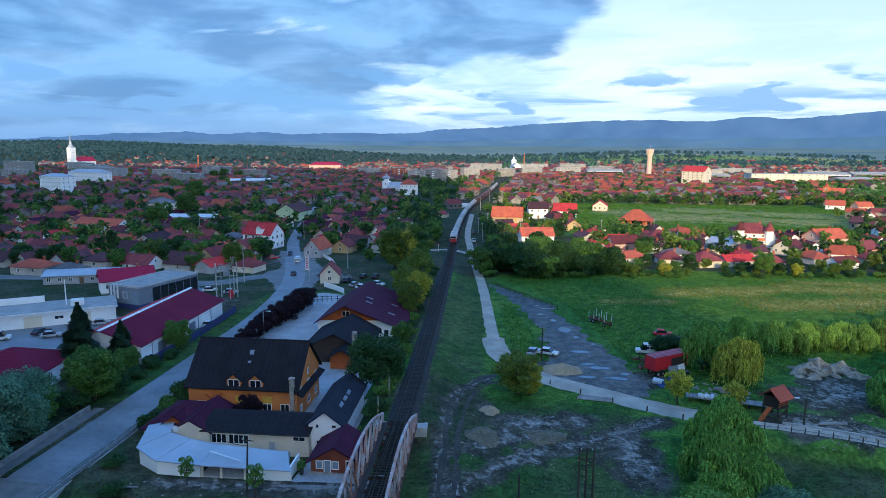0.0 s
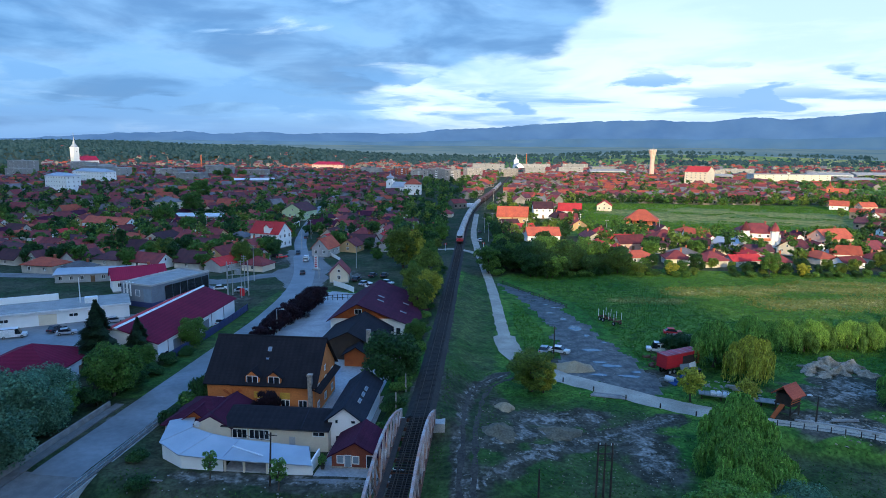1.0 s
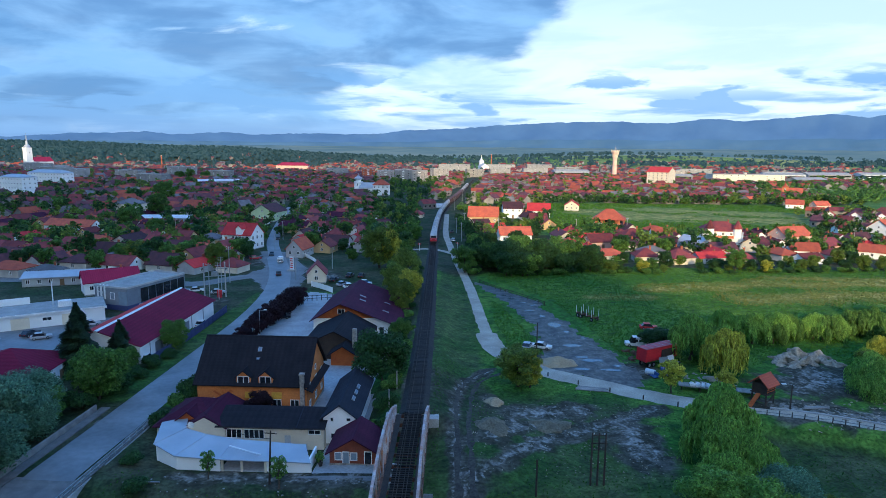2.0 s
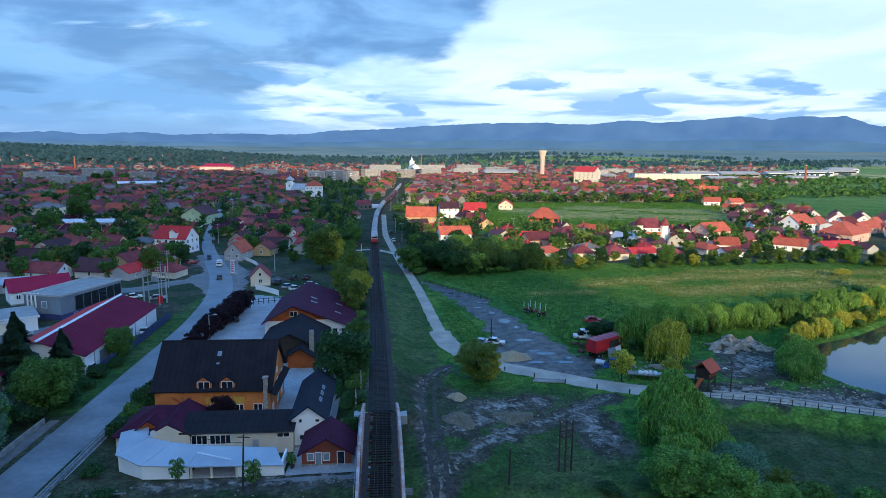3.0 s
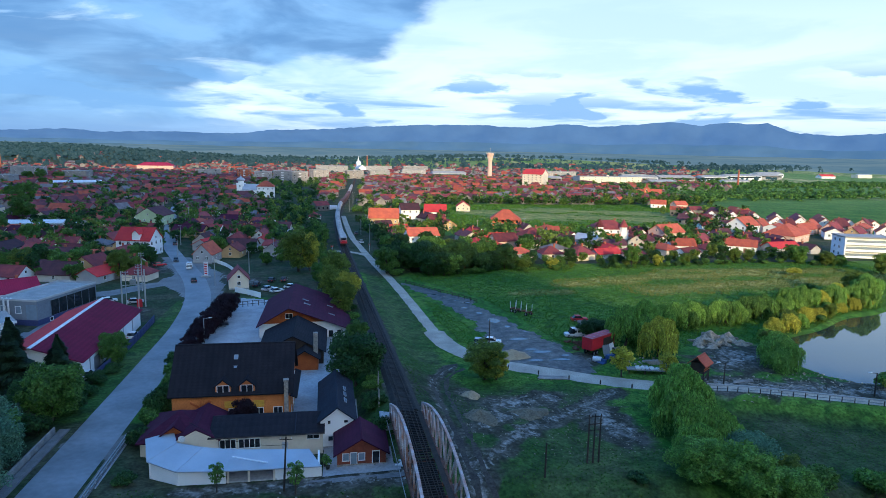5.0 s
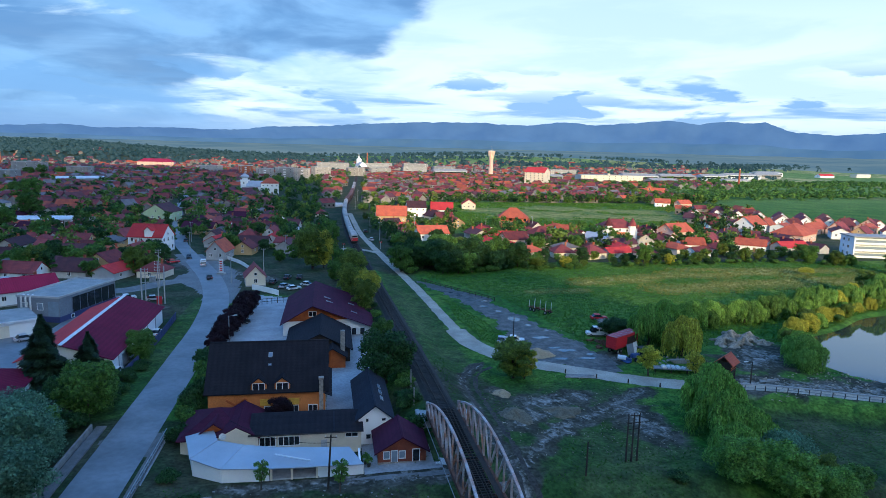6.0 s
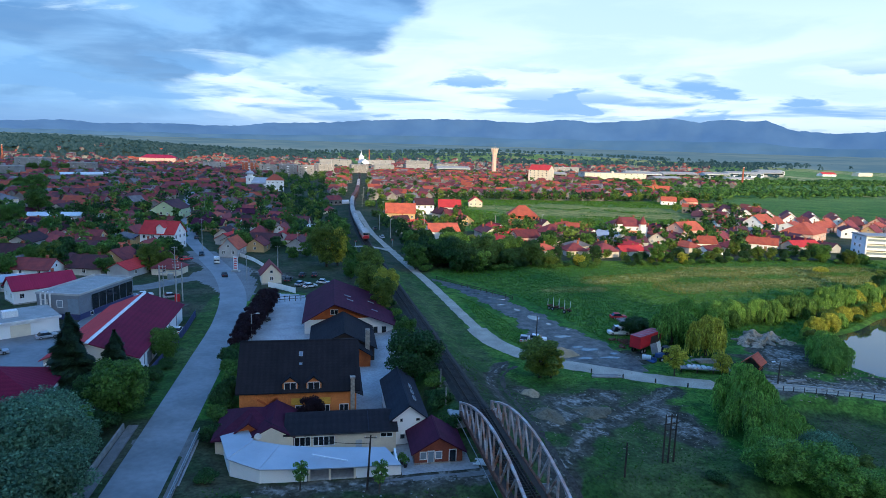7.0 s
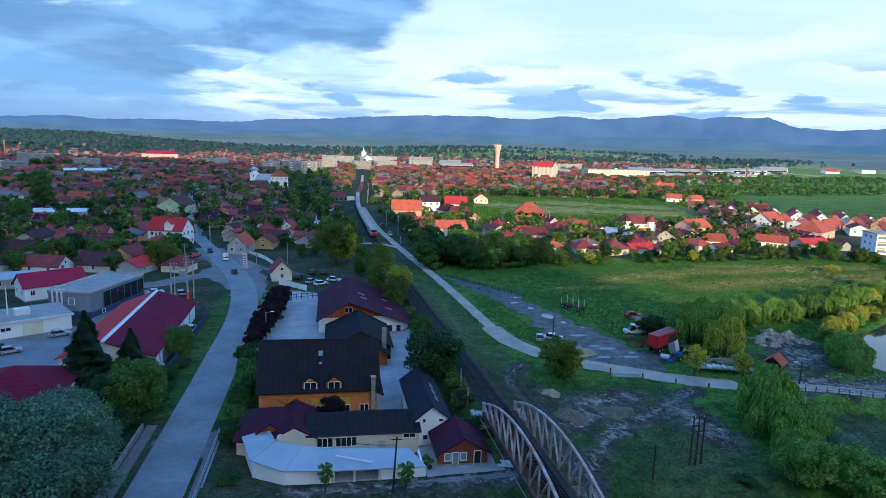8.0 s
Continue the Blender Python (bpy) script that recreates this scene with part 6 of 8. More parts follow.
own_house(-57.0, 253, -100, 11, 7, 3.6, 7.2, "plaster_grey", "roof_orange", label="grey house with a bright orange tiled roof", chimney=False)
own_house(-108, 376, 80, 18, 14, 5.5, 9.8, "plaster_green", "roof_brown", label="pale green house with a broad gable to the street", chimney=False)
own_house(-186, 309, -14, 28, 9, 4.2, 7.0, "plaster_white", "roof_orange", label="long white house with an orange tiled roof", step=4)
own_house(-213, 415, -10, 15, 12, 5.5, 8.8, "plaster_cream", "roof_grey", hip=True, label="beige villa with a grey-brown hipped roof")
own_house(-387, 550, -20, 30, 14, 15, 17.5, "plaster_white", "roof_tin", hip=True, label="white four-storey school block with a pale tin roof", storeys=4, chimney=False, step=3.5, category="building")
own_house(-432, 662, -20, 52, 14, 14, 17, "plaster_white", "roof_tin", hip=True, label="long white block with a pale tin roof", storeys=4, chimney=False, step=4, category="building")
own_house(-69, 584, 4, 15, 12, 10, 14.5, "plaster_white", "roof_orange", hip=True, label="white town house with an orange hipped roof", storeys=2, chimney=False)
own_house(20, 370, -6, 17, 11, 5.2, 10.2, "plaster_ochre", "roof_orange", label="ochre villa with a stepped orange roof", storeys=1)
own_house(33, 302, 8, 15, 10, 4.0, 7.2, "plaster_white", "roof_orange", label="low white house with an orange roof among trees")
own_house(39, 408, 4, 12, 10, 6.5, 10.2, "plaster_white", "roof_brown", label="white two-storey house with a brown roof", storeys=2)
own_house(56, 407, -8, 14, 11, 5.4, 9.6, "plaster_white", "roof_bright", label="white villa with a bright red roof", storeys=1)
own_house(86, 464, 80, 13, 10, 3.8, 7.2, "plaster_cream", "roof_bright", label="cream house with a bright red roof at the field's edge")
villa = own_house(132, 309, -6, 18, 12, 6.4, 10.2, "plaster_white", "roof_red", hip=True, label="white villa with a red hipped roof, two pointed turrets and balconies", storeys=2)
for u in (-6.2, 6.2):
    part("turret", Mesh().rod((u, -6.0, 0), (u, -6.0, 7.6), 2.0, 2.0, 8), "plaster_white", villa, "white corner turret")
    part("turret_roof", Mesh().rod((u, -6.0, 7.5), (u, -6.0, 11.6), 2.5, 0.06, 8), "roof_red", villa, "pointed red turret roof")
part("balcony", Mesh().box(-4.2, -8.2, 3.1, 4.2, -6.0, 3.35).box(-4.2, -8.2, 3.35, 4.2, -8.05, 4.3), "brick_raw", villa, "brick-red balcony")
for u in (-4.0, -1.4, 1.4, 4.0):
    part("column", Mesh().box(u - 0.18, -8.2, -0.3, u + 0.18, -7.85, 3.15), "plaster_white", villa)
own_house(88, 300, 10, 13, 11, 3.8, 7.4, "plaster_pink", "roof_red", hip=True, label="low house with a red tiled hipped roof")
own_house(107, 316, -4, 11, 9, 3.4, 6.2, "plaster_white", "roof_orange", label="white house with an orange roof")
own_house(114, 290, -60, 13, 9, 3.2, 5.4, "plaster_grey", "roof_tin", label="shed with a pale blue tin roof", chimney=False)
own_house(163, 305, 20, 15, 11, 5.0, 8.6, "plaster_pink", "roof_orange", label="brick-coloured house with an orange roof")
own_house(152, 271, -12, 11, 8.0, 3.2, 6.0, "plaster_white", "roof_orange", label="white house with a steep orange roof before the trees")
own_house(167, 283, 30, 13, 9, 3.6, 6.4, "plaster_pink", "roof_red", label="pink house with a red roof")
own_house(181, 268, -35, 13, 8, 3.2, 5.8, "plaster_white", "roof_orange", label="long white house with an orange roof")
own_house(138, 283, 40, 11, 9, 3.4, 6.2, "plaster_cream", "roof_red", label="cream cottage with a red roof")
own_house(97, 283, -20, 12, 9, 3.2, 6.0, "plaster_grey", "roof_brown", label="grey cottage with a brown roof")
own_house(70, 287, 16, 12, 9, 3.4, 6.4, "plaster_pink", "roof_red", label="cottage with a worn red roof")
own_house(229, 300, 34, 22, 16, 4.6, 9.6, "plaster_pink", "roof_orange", hip=True, label="large house under a broad orange hipped roof")
own_house(222, 327, 30, 16, 12, 6.0, 10.5, "plaster_white", "roof_orange", label="white house with an orange gable roof", storeys=2)
own_house(251, 545, 6, 13, 8, 3.4, 6.0, "plaster_ochre", "roof_orange", label="ochre house with an orange roof")
own_house(262, 500, -24, 12, 9, 3.6, 6.8, "plaster_white", "roof_orange", label="white gabled house with an orange roof")
own_house(280, 498, 12, 12, 8, 3.4, 6.2, "plaster_pink", "roof_orange", label="brick-coloured house at the field's end")
for i in range(9):
    x, y = 228 + 12.5 * i, 398 - 6.0 * i
    own_house(x, y, 62, 13, 8.6, 3.0, 6.4, "plaster_white", "roof_red" if i % 2 else "roof_orange", label="white terrace house, its gable facing the field", group="terrace of gabled houses", sides="lr", chimney=False)
    if i < 7:
        own_house(x + 15, y + 20, 62, 13, 8.6, 3.0, 6.4, "plaster_white", "roof_red" if i % 3 else "roof_orange", label="white terrace house with a red tiled roof", group="terrace of gabled houses", sides="lr", chimney=False)
for i in range(16):
    own_house(244 + (i % 5) * 19 + random.uniform(-3, 3), 312 + (i // 5) * 17 + random.uniform(-3, 3), random.uniform(10, 60), random.uniform(10, 15), random.uniform(7.5, 10), random.uniform(3.0, 4.4), random.uniform(6.0, 7.8), random.choice(("plaster_pink", "plaster_white", "plaster_ochre")), random.choice(("roof_orange", "roof_orange", "roof_red")), label="house with a sunlit orange roof", sides="fl")


def orange_villa():
    """A villa in raw brick, its loggias still open."""
    x, y = 89.5, 356
    spot(x, y, 13)
    root = thing("unfinished_villa", "unfinished raw brick villa with open loggias and an orange roof", "house", pose(x, y, float(gz(x, y)), 0, 0, -14))
    part("wall", Mesh().box(-7.5, -3.0, -0.6, 8.2, 6.5, 6.4).box(-7.5, -5.6, -0.6, -3.6, -3.0, 3.2).box(5.0, -5.6, -0.6, 8.2, -3.0, 6.4), "brick_raw", root)
    part("floor_slab", Mesh().box(-8.0, -6.3, 3.1, 8.6, 6.5, 3.4), "concrete", root)
    part("roof", hip_roof(16.4, 12.6, 6.4, 11.2, 0.8), "roof_orange", root)
    for u in (-7.2, -3.4, 0.4, 4.4, 8.0):
        part("column", Mesh().box(u - 0.22, -6.1, -0.3, u + 0.22, -5.66, 6.3), "brick_raw", root)
    for u in (-5.4, -1.5, 2.3):
        for z in (1.7, 4.8):
            part("window", window_mesh(1.5, 1.7, 2, "frame_dark"), None, root, m=pose(u, -3.0, z))
    part("window", window_mesh(1.5, 1.7, 2, "frame_dark"), None, root, m=pose(6.6, -5.6, 4.8))


orange_villa()


def block(x, y, ang, w, d, floors, wall="plaster_white", balconies=True, label="", z=None, roof="roof_flat", pitch=0.0, step=4.0):
    """A block of flats: floors of windows, balconies, a flat or hipped roof."""
    spot(x, y, max(w, d) * 0.6)
    h = floors * 2.9
    root = thing("apartment_block", label, "building", pose(x, y, float(gz(x, y)) if z is None else z, 0, 0, ang))
    part("wall", Mesh().box(-w / 2, -d / 2, -0.6, w / 2, d / 2, h), wall, root)
    if pitch:
        part("roof", gable_roof(w, d, h, h + pitch, 0.4), roof, root)
        part("gable", Mesh().prism([(-d / 2, h - 0.02), (d / 2, h - 0.02), (0, h + pitch)], -w / 2, w / 2), wall, root)
    else:
        part("roof", Mesh().box(-w / 2 - 0.25, -d / 2 - 0.25, h, w / 2 + 0.25, d / 2 + 0.25, h + 0.55), roof, root)
        part("roof_hatch", Mesh().tub(-1.6, -1.2, h + 0.5, 1.6, 1.2, h + 2.4, taper=0.03), wall, root)
    me = window_mesh(1.5, 1.4, 2)
    n = max(2, int(w / step))
    slab = Mesh().box(-1.5, -1.1, -0.1, 1.5, 0, 0.08).box(-1.5, -1.1, 0.08, 1.5, -1.0, 0.95).box(-1.5, -1.1, 0.08, -1.42, 0, 0.95).box(1.42, -1.1, 0.08, 1.5, 0, 0.95).data("balcony", "plaster_white")
    for f in range(floors):
        for i in range(n):
            u = (i + 0.5) / n * w - w / 2
            part("window", me, None, root, m=pose(u, -d / 2, f * 2.9 + 1.6))
            if balconies and f and i % 2:
                part("balcony", slab, None, root, m=pose(u, -d / 2, f * 2.9 + 0.3))
        for side, a in ((-w / 2, -90), (w / 2, 90)):
            for v in (0.0,):
                part("window", me, None, root, m=pose(side, v, f * 2.9 + 1.6, 0, 0, a))
    return root


for x, y, a, w, d, fl, wl in ((-102, 872, 4, 22, 13, 4, "plaster_cream"), (-74, 834, 2, 22, 13, 5, "plaster_white"), (-51, 811, 0, 19, 12, 5, "plaster_cream"), (-14, 1118, 6, 54, 14, 5, "plaster_white"), (-128, 884, 8, 18, 12, 5, "brick_red"),
                              (-180, 930, 10, 30, 12, 4, "plaster_white"), (70, 1250, 4, 60, 14, 4, "plaster_white"), (150, 1280, 6, 50, 13, 4, "plaster_white"), (-30, 900, 30, 24, 12, 5, "plaster_cream"), (20, 960, 12, 26, 12, 4, "plaster_cream"), (60, 1000, 0, 30, 13, 4, "plaster_white"),
                              (-706, 900, -24, 60, 14, 6, "plaster_white"), (-650, 960, -30, 60, 14, 5, "plaster_white"), (-560, 860, -24, 50, 14, 5, "plaster_white"), (-520, 800, -22, 46, 14, 5, "plaster_cream"), (-600, 760, -24, 40, 13, 4, "plaster_white"), (-470, 760, -22, 44, 14, 5, "plaster_white"), (-420, 800, -20, 40, 12, 4, "plaster_cream"), (-340, 700, -18, 36, 13, 4, "plaster_white"), (-380, 860, -16, 40, 12, 5, "plaster_white"), (-310, 820, -14, 30, 12, 4, "plaster_cream"),
                              (120, 1060, 6, 40, 13, 4, "plaster_white"), (180, 1120, 10, 40, 13, 4, "plaster_white"), (330, 1020, 8, 36, 13, 4, "plaster_cream"), (420, 1180, 6, 60, 14, 3, "plaster_white"), (520, 1080, 8, 50, 14, 3, "plaster_white")):
    block(x, y, a, w, d, fl, {"plaster_white": "plaster_pale", "plaster_cream": "plaster_dim"}.get(wl, wl), balconies=y < 900 and abs(x) < 300, label={"plaster_white": "pale block of flats above the roofs", "plaster_cream": "cream block of flats above the roofs", "brick_red": "red-brown brick block of flats"}[wl], step=6.0 if w < 30 else 11.0)
def balcony_block():
    """The white building with balconies in bands along its front."""
    x, y = 230, 251
    spot(x, y, 14)
    root = thing("apartment_block", "white three-storey building with long banded balconies", "building", pose(x, y, float(gz(x, y)), 0, 0, -16))
    part("wall", Mesh().box(-10.5, -5.0, -0.6, 10.5, 6.0, 9.4), "plaster_white", root)
    part("roof", Mesh().box(-10.9, -6.6, 9.4, 10.9, 6.4, 9.8), "roof_flat", root)
    part("end_wall", Mesh().box(-10.5, -6.4, -0.6, -9.9, -5.0, 9.4), "plaster_white", root)
    for f in range(3):
        z = 3.05 * f
        part("window_band", Mesh().box(-9.8, -5.06, z + 1.0, 10.2, -5.0, z + 2.1), "glass_sky", root, "dark band of windows")
        if f:
            part("balcony", Mesh().box(-9.9, -6.4, z - 0.1, 10.5, -5.0, z + 0.1), "concrete", root)
            part("balustrade", Mesh().box(-9.9, -6.45, z + 0.1, 10.5, -6.3, z + 1.1), "plaster_white", root)
        for i in range(2):
            part("window", window_mesh(1.5, 1.4, 2), None, root, m=pose(-10.5, -1.5 + 4.2 * i, z + 1.6, 0, 0, -90))


balcony_block()
block(243, 782, -36, 26, 24, 6, "plaster_cream", False, "tall cream block with a red pitched roof", roof="roof_bright", pitch=6.0, step=5.0)
block(384, 880, 4, 98, 22, 4, "plaster_cream", False, "long beige factory block with bands of windows", step=9.0)
own_house(-311, 1165, 4, 58, 20, 9, 14, "plaster_pink", "roof_magenta", hip=True, label="long public building with a magenta roof", storeys=3, chimney=False, step=7, category="building")
own_house(1083, 1280, 8, 40, 16, 5, 9, "plaster_white", "roof_bright", label="large white farm hall with a red roof", chimney=False, step=9, category="building")
own_house(1231, 1340, 8, 44, 18, 8, 9, "plaster_cream", "roof_tin", label="pale industrial hall on the plain", chimney=False, step=9, storeys=2, category="building")


def water_tower():
    x, y = 231, 978
    spot(x, y, 12)
    root = thing("water_tower", "slender pale concrete water tower with a flared head", "tower", pose(x, y, float(gz(x, y))))
    ms = Mesh()
    rings = [(4.2, 0), (3.5, 8), (3.2, 26), (3.4, 33), (5.6, 39.5), (5.6, 41.6)]
    for (r0, z0), (r1, z1) in zip(rings, rings[1:]):
        ms.rod((0, 0, z0), (0, 0, z1), r0, r1, 20)
    part("shaft", ms, "plaster_pink", root)
    for i in range(10):
        a = 2 * math.pi * i / 10
        part("fin", Mesh().beam((math.cos(a) * 3.4, math.sin(a) * 3.4, 31.5), (math.cos(a) * 5.9, math.sin(a) * 5.9, 42.4), 0.7, 0.7), "plaster_cream", root)
    part("roof_cap", Mesh().rod((0, 0, 41.6), (0, 0, 43.0), 4.8, 3.0, 20), "roof_flat", root)
    part("antenna", Mesh().rod((0, 0, 43), (0, 0, 50), 0.22, 0.1).rod((1.2, 0.5, 43), (1.2, 0.5, 46.5), 0.12), "steel_grey", root)


def church(x, y, ang, nave, tower_h, wall, roof, spire, label, dome=False, z=None):
    w, d, h = nave
    spot(x, y, w)
    root = thing("church", label, "church", pose(x, y, float(gz(x, y)) if z is None else z, 0, 0, ang))
    part("nave", Mesh().prism([(-d / 2, -0.5), (d / 2, -0.5), (d / 2, h), (0, h + d * 0.4), (-d / 2, h)], 0, w), wall, root)
    part("nave_roof", gable_roof(w, d, h, h + d * 0.4, 0.5), roof, root, m=pose(w / 2, 0, 0))
    s = d * 0.27
    part("tower", Mesh().box(-2 * s, -s, -0.5, 0.2, s, tower_h * 0.62).box(-2 * s - 0.3, -s - 0.3, tower_h * 0.60, 0.5, s + 0.3, tower_h * 0.64), wall, root)
    ms = Mesh()
    if dome:
        prof = [(1.15, 0.0), (1.3, 0.18), (1.2, 0.36), (0.8, 0.55), (0.35, 0.66), (0.28, 0.74), (0.36, 0.80), (0.10, 0.92), (0.04, 1.1)]
        ms.rod((-s, 0, tower_h * 0.62), (-s, 0, tower_h * 0.74), s * 0.85, s * 0.85, 12, 1)
        base, k = tower_h * 0.74, tower_h * 0.24
    else:
        prof = [(1.2, 0.0), (0.95, 0.12), (0.5, 0.25), (0.42, 0.42), (0.2, 0.55), (0.06, 1.0)]
        base, k = tower_h * 0.64, tower_h * 0.36
    for (r0, z0), (r1, z1) in zip(prof, prof[1:]):
        ms.rod((-s, 0, base + z0 * k), (-s, 0, base + z1 * k), r0 * s, r1 * s, 12)
    part("spire", ms, [spire, wall], root)
    part("cross", Mesh().box(-s - 0.1, -0.1, tower_h * 0.99, -s + 0.1, 0.1, tower_h * 1.06).box(-s - 0.6, -0.08, tower_h * 1.02, -s + 0.6, 0.08, tower_h * 1.035), "steel_grey", root)
    for u in (0.25, 0.5, 0.75):
        for sd, a in ((-d / 2, 0), (d / 2, 180)):
            part("window", window_mesh(1.2, 3.2, 2), None, root, m=pose(u * w, sd, h * 0.5, 0, 0, a))
    part("window", window_mesh(1.0, 2.2, 1), None, root, m=pose(-s, -s, tower_h * 0.5))
    return root


water_tower()
church(-729, 1058, 70, (34, 18, 14), 58, "plaster_white", "roof_magenta", "roof_tin", "white church with a tall baroque steeple")
church(36, 1225, -80, (30, 15, 9), 30, "plaster_white", "roof_tin", "paint_white", "white church with a pointed spire")
church(-88, 588, -10, (20, 11, 7), 19, "plaster_white", "roof_tin", "roof_tin", "white church with a silver domed tower", dome=True)
church(311, 612, -30, (12, 9, 6), 16, "brick_raw", "roof_orange", "roof_orange", "small red brick chapel with a square tower")


def stack(x, y, h, label):
    spot(x, y, 4)
    root = thing("factory_chimney", label, "chimney", pose(x, y, float(gz(x, y))))
    part("shaft", Mesh().rod((0, 0, 0), (0, 0, h), 1.6, 0.9, 14), "brick_red", root)
    part("rim", Mesh().rod((0, 0, h - 1), (0, 0, h), 1.15, 1.2, 14), "plaster_pink", root)


stack(-505, 1060, 26, "brick factory chimney over the roofs")
stack(560, 830, 26, "thin pale mast among the works")
stack(60, 1400, 30, "red brick chimney far in the town")

# ordinary houses, a few kinds, turned and placed along the streets
KINDS = []
SHADE = {"plaster_old": "weathered brown-grey", "plaster_cream": "cream", "plaster_grey": "grey", "plaster_white": "white", "plaster_ochre": "ochre"}
WALLS = ("plaster_old", "plaster_cream", "plaster_grey", "plaster_white", "plaster_old", "plaster_ochre")
for i, (roof, words) in enumerate((("roof_brown", "brown tiled roof"), ("roof_red", "red tiled roof"), ("roof_brown", "dark brown tiled roof"), ("roof_red", "worn red tiled roof"), ("roof_orange", "orange tiled roof"), ("roof_red", "red tiled roof"), ("roof_brown", "weathered brown roof"),
                                   ("roof_grey", "grey sheet roof"), ("roof_bright", "bright red metal roof"), ("roof_red", "faded red roof"), ("roof_brown", "brown roof"), ("roof_purple", "dark purple metal roof"))):
    wl = WALLS[i % 6]
    KINDS.append(house(0, 0, 0, random.uniform(9, 14.5), random.uniform(6.5, 8.5), random.uniform(2.5, 3.2), random.uniform(4.7, 6.0), wl, roof, hip=i % 3 == 1, label=f"{SHADE[wl]} plastered town house with a {words}", z=-60, sides="fl" if i % 2 else "fr", step=5.0, plinth=False, door=False))
FREE = list(KINDS)


def put_house(kind, x, y, a, s):
    m = pose(x, y, float(gz(x, y)), 0, 0, a) @ Matrix.Diagonal((s, s, s, 1))
    if kind in FREE:
        FREE.remove(kind)
        kind.matrix_basis = m
        return kind
    return copy_thing(kind, m @ Matrix.Diagonal((1 / kind.scale.x, 1 / kind.scale.y, 1 / kind.scale.z, 1)))


def clear(x, y, r):
    if any((x - a) ** 2 + (y - b) ** 2 < (r + c) ** 2 for a, b, c in TAKEN):
        return False
    p = np.array([x]), np.array([y])
    if dist_line(*p, ROAD)[0] < (5.5 if y < 285 else 1.5) + r or dist_line(*p, DIRT[:5])[0] < 7 + r or abs(x - float(rail_x(y))) < 9 + r:
        return False
    if dist_line(*p, [(-56, 213), (-76, 197), (-170, 196)])[0] < 5 + r or (x > -72 and y < 262 and x < 0):
        return False
    return True


def field(x, y):
    """The open meadows, which hold no houses."""
    if 60 < x < 300 and 330 < y < 500 and y > 345 - 0.1 * x and x < 200 + (y - 330) * 0.3:
        return True
    if x > 335 and y < 760:
        return True
    if 60 < x < 335 and 440 < y < 520 + 0.05 * x:
        return True
    return x > 8 and y < 262


spots = []
for row in range(9):
    for col in range(24):
        x, y = -330 + col * 13.5 + (row % 2) * 6 - row * 3 + random.uniform(-3, 3), 206 + row * 12.5 + random.uniform(-2.5, 2.5)
        if x > -82 - 0.2 * (y - 250) or (x > -106 and 238 < y < 276) or x < -60 - 0.80 * y or random.random() > 0.86 or (-120 < x < -90 and y < 216):
            continue
        if clear(x, y, 4.0):
            spots.append((x, y))
            spot(x, y, 4.5)
for row in range(6):
    for col in range(14):
        x, y = 56 + col * 12.5 + (row % 2) * 6 + random.uniform(-2, 2), 252 + row * 12.5 + random.uniform(-2, 2)
        if random.random() > 0.8 or y < 244 + 0.06 * x:
            continue
        if clear(x, y, 3.5):
            spots.append((x, y))
            spot(x, y, 4.5)
for x, y in ((-40, 292), (-33, 269), (-47, 277), (-52, 300), (-62, 285), (-43, 312), (-56, 325), (-30, 305), (-66, 315), (-60, 345), (-36, 340), (-70, 335)):
    spots.append((x, y))
    spot(x, y, 4.0)
for row in range(59):
    for col in range(90):
        u, v = -520 + col * 11.8 + (row % 2) * 6, 222 + row * 14.2
        x = u - 0.22 * (v - 222) * (0.7 if u < -20 else 0.0) + random.uniform(-3, 3)
        y = v + random.uniform(-3.5, 3.5)
        if y > 1050 or x > 520 or (x < -480 - y * 0.2):
            continue
        if x < -60 - 0.80 * y or x > 30 + 0.62 * y:
            continue
        dens = 0.80 if y < 650 else 0.72
        if x < -250 and y < 560:
            dens = 0.35
        if -20 < x < 60 and y < 520:
            dens = 0.3
        if field(x, y) or random.random() > dens:
            continue
        if clear(x, y, 5.0):
            spots.append((x, y))
spots.sort(key=lambda q: math.hypot(*q))
PLACED = 0
for x, y in spots:
    a = random.choice((0, 90)) - 13 + random.uniform(-8, 8) if x < 0 else random.choice((0, 90)) + 12 + random.uniform(-12, 12)
    if PLACED < 235:
        put_house(random.choice(KINDS), x, y, a, random.uniform(0.85, 1.1))
        PLACED += 1
        spot(x, y, 4.5)


